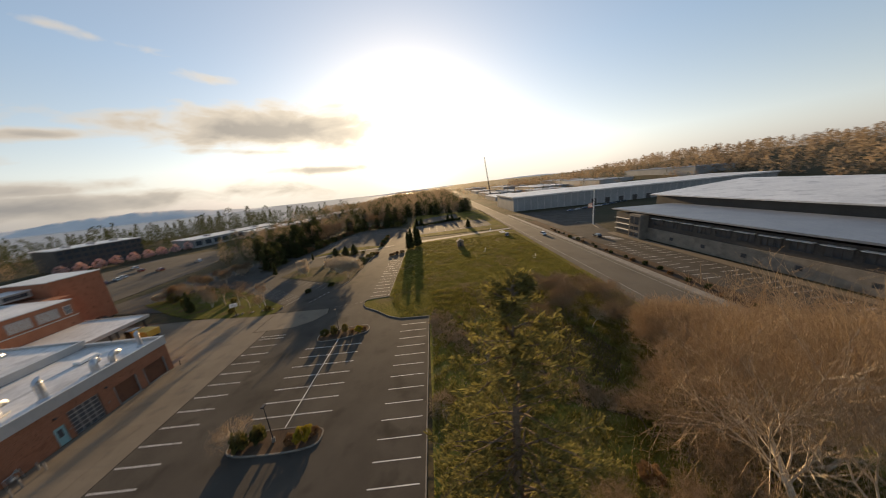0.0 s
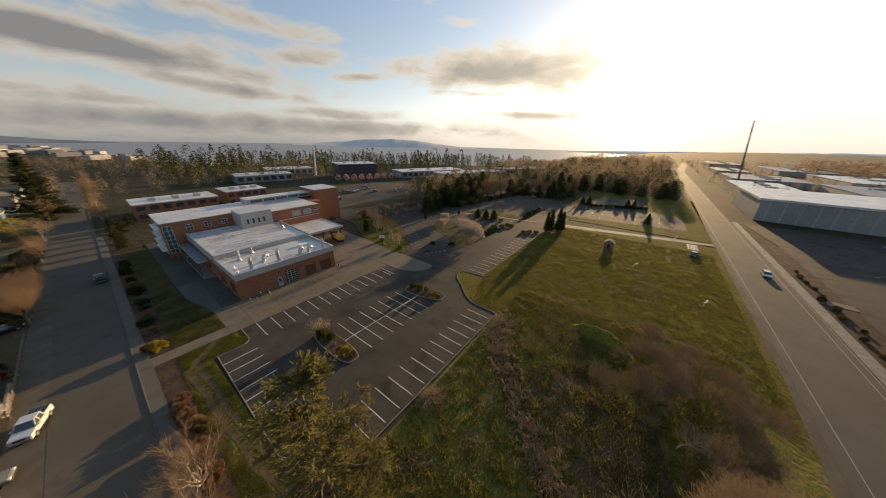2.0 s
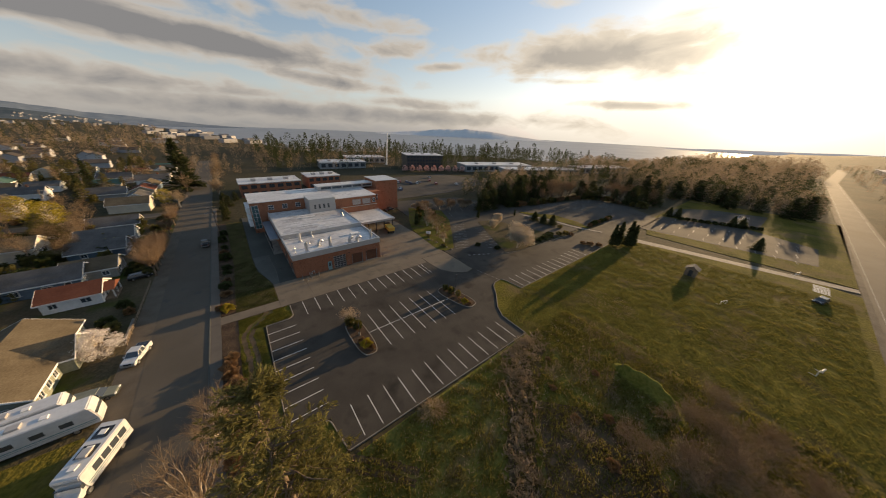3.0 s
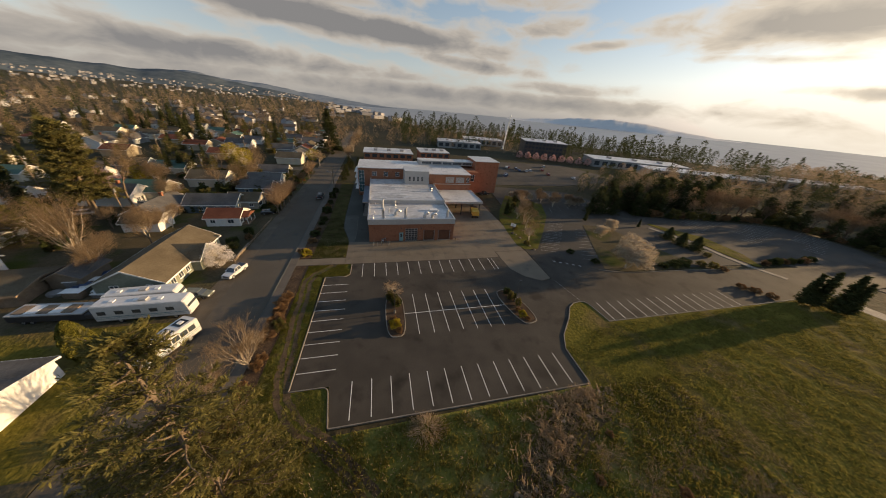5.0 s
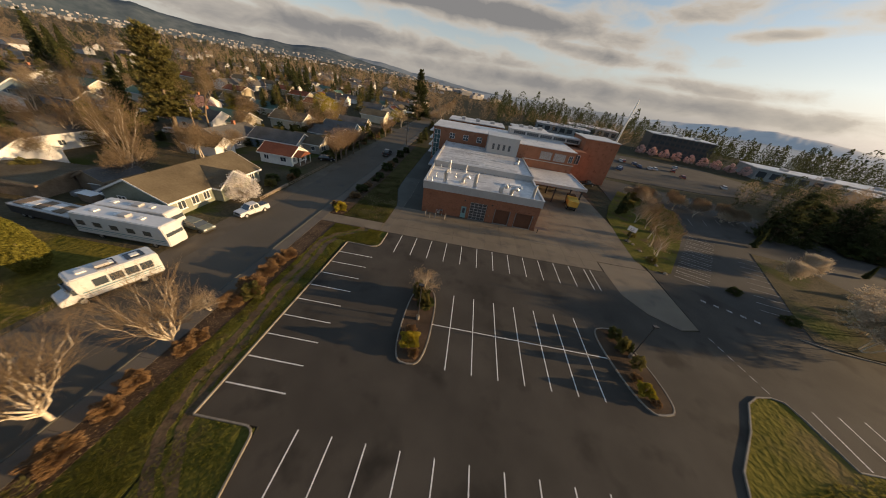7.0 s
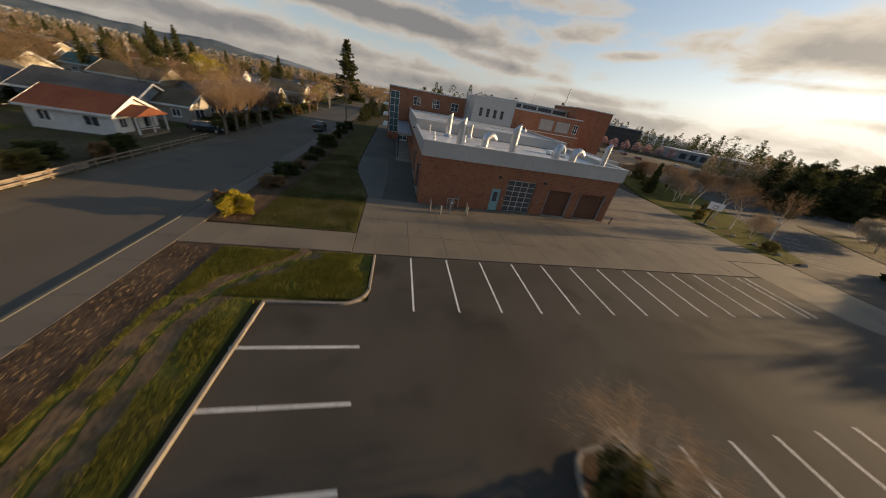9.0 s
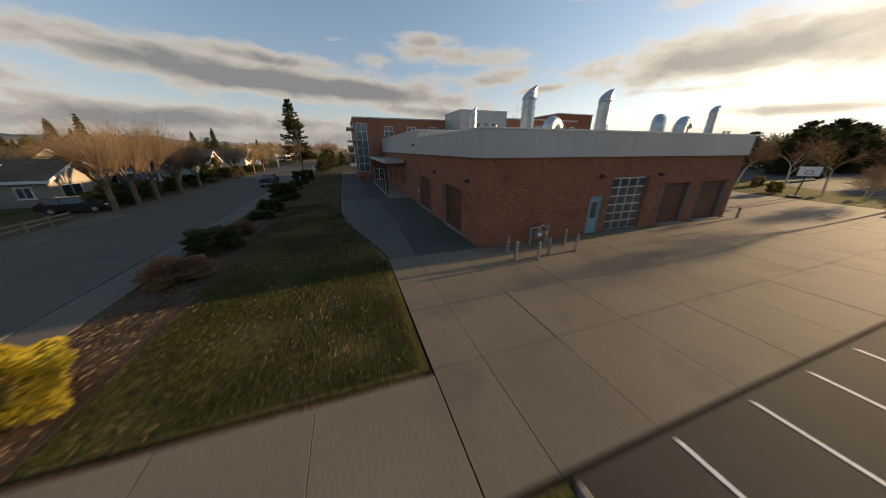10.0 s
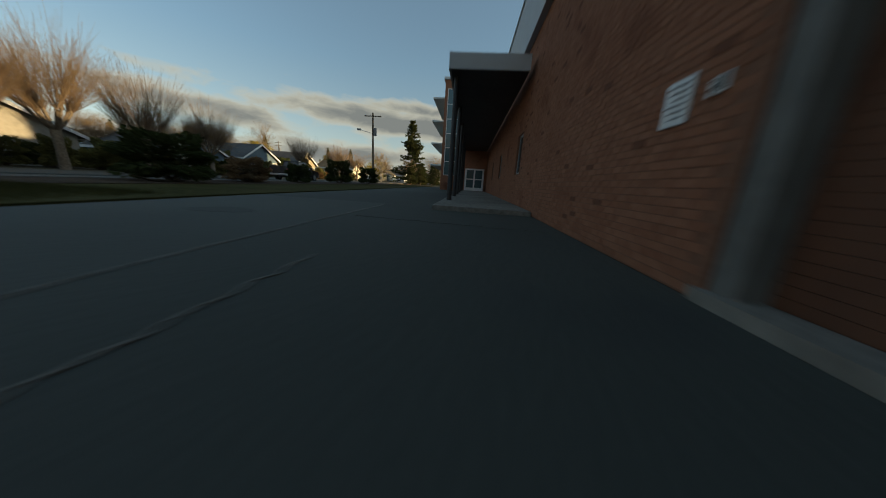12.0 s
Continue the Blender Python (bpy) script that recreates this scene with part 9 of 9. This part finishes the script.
# ---------- small things out of doors ----------
kiosk = thing("field_shed", "small dark gabled shed on the field", "shed", pose(101.5, -20.6, 0))
part("wall", extrude_x(bmesh.new(), [(-1.4, 0), (1.4, 0), (1.4, 2.4), (0, 3.3), (-1.4, 2.4)], -1.4, 1.4), WOOD, kiosk)
for s in (-1, 1):
    part("roof", extrude_x(bmesh.new(), [(0, 3.35), (s * 1.8, 2.2), (s * 1.8, 2.32), (0, 3.47)], -1.7, 1.7), SHINGLE_GREY, kiosk)
part("door", box(bmesh.new(), -1.46, -0.5, 0.1, -1.402, 0.5, 2.1), STEEL_DARK, kiosk)
for gx, gy in ((72, -45.4), (133, -42), (88, -30)):
    goal = thing("goal", "small white portable goal on the field", "goal", pose(gx, gy, 0, 0, 0, 70), "field goals")
    for yy in (-1.2, 1.2):
        part("upright", tube(bmesh.new(), (0, yy, 0), (0, yy, 1.1), 0.06, seg=8), WHITE, goal)
        part("ground_bar", tube(bmesh.new(), (0, yy, 0.06), (0.9, yy, 0.06), 0.05, seg=8), WHITE, goal)
    part("crossbar", tube(bmesh.new(), (0, -1.2, 1.1), (0, 1.2, 1.1), 0.06, seg=8), WHITE, goal)
hoop = thing("basketball_hoop", "basketball hoop on a dark pole with white backboard", "basketball hoop", pose(47.3, 46.8, 0, 0, 0, -52))
part("pole", tube(bmesh.new(), (0, 0.8, 0), (0, 0.3, 3.2), 0.08, seg=10), STEEL_DARK, hoop)
part("backboard", box(bmesh.new(), -0.9, -0.05, 2.7, 0.9, 0.0, 3.8, bevel=0.01), WHITE, hoop)
part("target_square", walled(bmesh.new(), "x", -0.062, 0.01, -0.32, 0.32, 2.9, 3.35, [(-0.25, 0.25, 2.97, 3.28)]), STEEL_DARK, hoop)
bm = bmesh.new()
for k in range(16):
    a, b = 2 * math.pi * k / 16, 2 * math.pi * (k + 1) / 16
    tube(bm, (0.23 * math.cos(a), -0.35 + 0.23 * math.sin(a), 2.95), (0.23 * math.cos(b), -0.35 + 0.23 * math.sin(b), 2.95), 0.012, seg=6)
part("rim", bm, CAR_RED, hoop)
part("base", box(bmesh.new(), -0.5, 0.2, 0, 0.5, 1.4, 0.2, bevel=0.05), STEEL_DARK, hoop)


def utility_pole(x, y, h, rz=0, lamp=False):
    U = thing("utility_pole", "weathered wooden utility pole with crossarm", "utility pole", pose(x, y, land_height(x, y), 0, 0, rz), "utility poles")
    part("shaft", tube(bmesh.new(), (0, 0, -0.2), (0, 0, h), 0.17, 0.12, 10), WOOD, U)
    for z in ((h - 0.5,) if lamp else (h - 0.5, h - 1.4)):
        part("crossarm", box(bmesh.new(), -1.2, -0.06, z, 1.2, 0.06, z + 0.12), WOOD, U)
    for k in (-1.05, -0.4, 0.4, 1.05):
        part("insulator", tube(bmesh.new(), (k, 0, h - 0.38), (k, 0, h - 0.2), 0.04, 0.025, 8), GALV, U)
    part("transformer", tube(bmesh.new(), (0.32, 0, h - 3.0), (0.32, 0, h - 2.0), 0.22, seg=12), FRAME_GREY, U)
    if lamp:
        part("lamp_arm", tube(bmesh.new(), (0, 0, h * 0.72), (-1.8, 0, h * 0.76), 0.03, seg=8), GALV, U)
        part("lamp_head", box(bmesh.new(), -2.3, -0.12, h * 0.755, -1.75, 0.12, h * 0.78, bevel=0.02), FRAME_GREY, U)
    return U


utility_pole(-14.6, 95.6, 9.7, 0, True)
for x, y in ((-66, 20), (-66, 62), (-66, 104), (-66, 146), (-66, 188), (-108, 40), (-108, 90), (-108, 150)):
    utility_pole(x, y, 11)
# low fence and stone edging across the street
for k in range(14):
    f = thing("fence_panel", "low weathered wooden fence panel", "fence", pose(-28.6, 36.0 + 1.9 * k, 0, 0, 0, 90), "front fence")
    part("rail", box(bmesh.new(), -0.92, -0.03, 0.62, 0.92, 0.03, 0.74), WOOD, f)
    part("rail", box(bmesh.new(), -0.92, -0.03, 0.28, 0.92, 0.03, 0.38), WOOD, f)
    part("post", box(bmesh.new(), -0.95, -0.06, 0, -0.83, 0.06, 0.85), WOOD, f)
for k in range(6):
    f = thing("wall_block", "low pale retaining wall along a yard", "wall", pose(-29.1, 37.5 + 1.25 * k, 0, 0, 0, 90), "yard wall")
    part("block", box(bmesh.new(), -0.6, -0.15, -0.1, 0.6, 0.15, 0.5, bevel=0.03), KERB, f)
# clutter behind the caravans
for k in range(10):
    x, y = crng.uniform(-56, -45), crng.uniform(26, 33)
    j = thing("tarpaulin_heap", "blue and grey tarpaulin-covered yard clutter", "clutter", pose(x, y, 0, 0, 0, crng.uniform(0, 180)), "yard clutter")
    bm = bmesh.new()
    bmesh.ops.create_icosphere(bm, subdivisions=2, radius=1.0)
    for v in bm.verts:
        v.co = Vector((v.co.x * 1.4, v.co.y * 1.0, max(0, v.co.z) * 0.9)) * (1 + 0.2 * noise.noise(v.co * 2 + Vector((k, 0, 0))))
    part("cover", bm, CAR_BLUE if k % 2 else FRAME_GREY, j)
for k in range(5):
    r = thing("rock", "pale rock beside the yard bed", "rock", pose(48.6 + 0.25 * k, 46 - 2.6 * k, 0, 0, 0, 40 * k), "yard rocks")
    bm = bmesh.new()
    bmesh.ops.create_icosphere(bm, subdivisions=2, radius=0.35)
    for v in bm.verts:
        v.co *= 1 + 0.3 * noise.noise(v.co * 3 + Vector((k, 0, 0)))
        v.co.z = max(-0.05, v.co.z)
    part("stone", bm, STONE, r)
for x, y in ((57.6, 55), (60, 60), (62, 64)):
    rack = thing("bike_rack", "dark steel hoop rack in the yard", "bike rack", pose(x, y, 0, 0, 0, 20), "yard racks")
    bm = bmesh.new()
    for a, b in (((-0.4, 0, 0), (-0.4, 0, 0.8)), ((-0.4, 0, 0.8), (0.4, 0, 0.8)), ((0.4, 0, 0.8), (0.4, 0, 0))):
        tube(bm, a, b, 0.03, seg=8)
    part("hoop", bm, GALV, rack)

# single bricks of the side wall where the drive passes closest
bm = bmesh.new()
box(bm, -0.0135, 0, 0, 0.0, 0.204, 0.0665)
brick_me = finish(bm, "brick", BRICK_PIECE)
for s, z, ln in near_rows:
    shared("brick", brick_me, school, pose(X0 + 0.0215 + random.uniform(-0.002, 0.002), s, z))

# pale sheets and boxes stacked in the yard behind the caravans
for k in range(9):
    x, y, w, d, h = crng.uniform(-54, -42), crng.uniform(24, 31), crng.uniform(1.2, 3.0), crng.uniform(0.8, 1.8), crng.uniform(0.5, 1.5)
    j = thing("stacked_crate", "pale crate with sheets stacked in the yard", "crate", pose(x, y, 0, 0, 0, crng.uniform(-20, 20)), "yard crates")
    part("body", box(bmesh.new(), -w / 2, -d / 2, 0, w / 2, d / 2, h, bevel=0.03), WOOD if k % 3 == 0 else FRAME_GREY, j)
    part("sheet", box(bmesh.new(), -w / 2 - 0.2, -d / 2 - 0.1, h + 0.003, w / 2 + 0.15, d / 2 + 0.2, h + 0.06), WHITE, j, "white sheet lid")
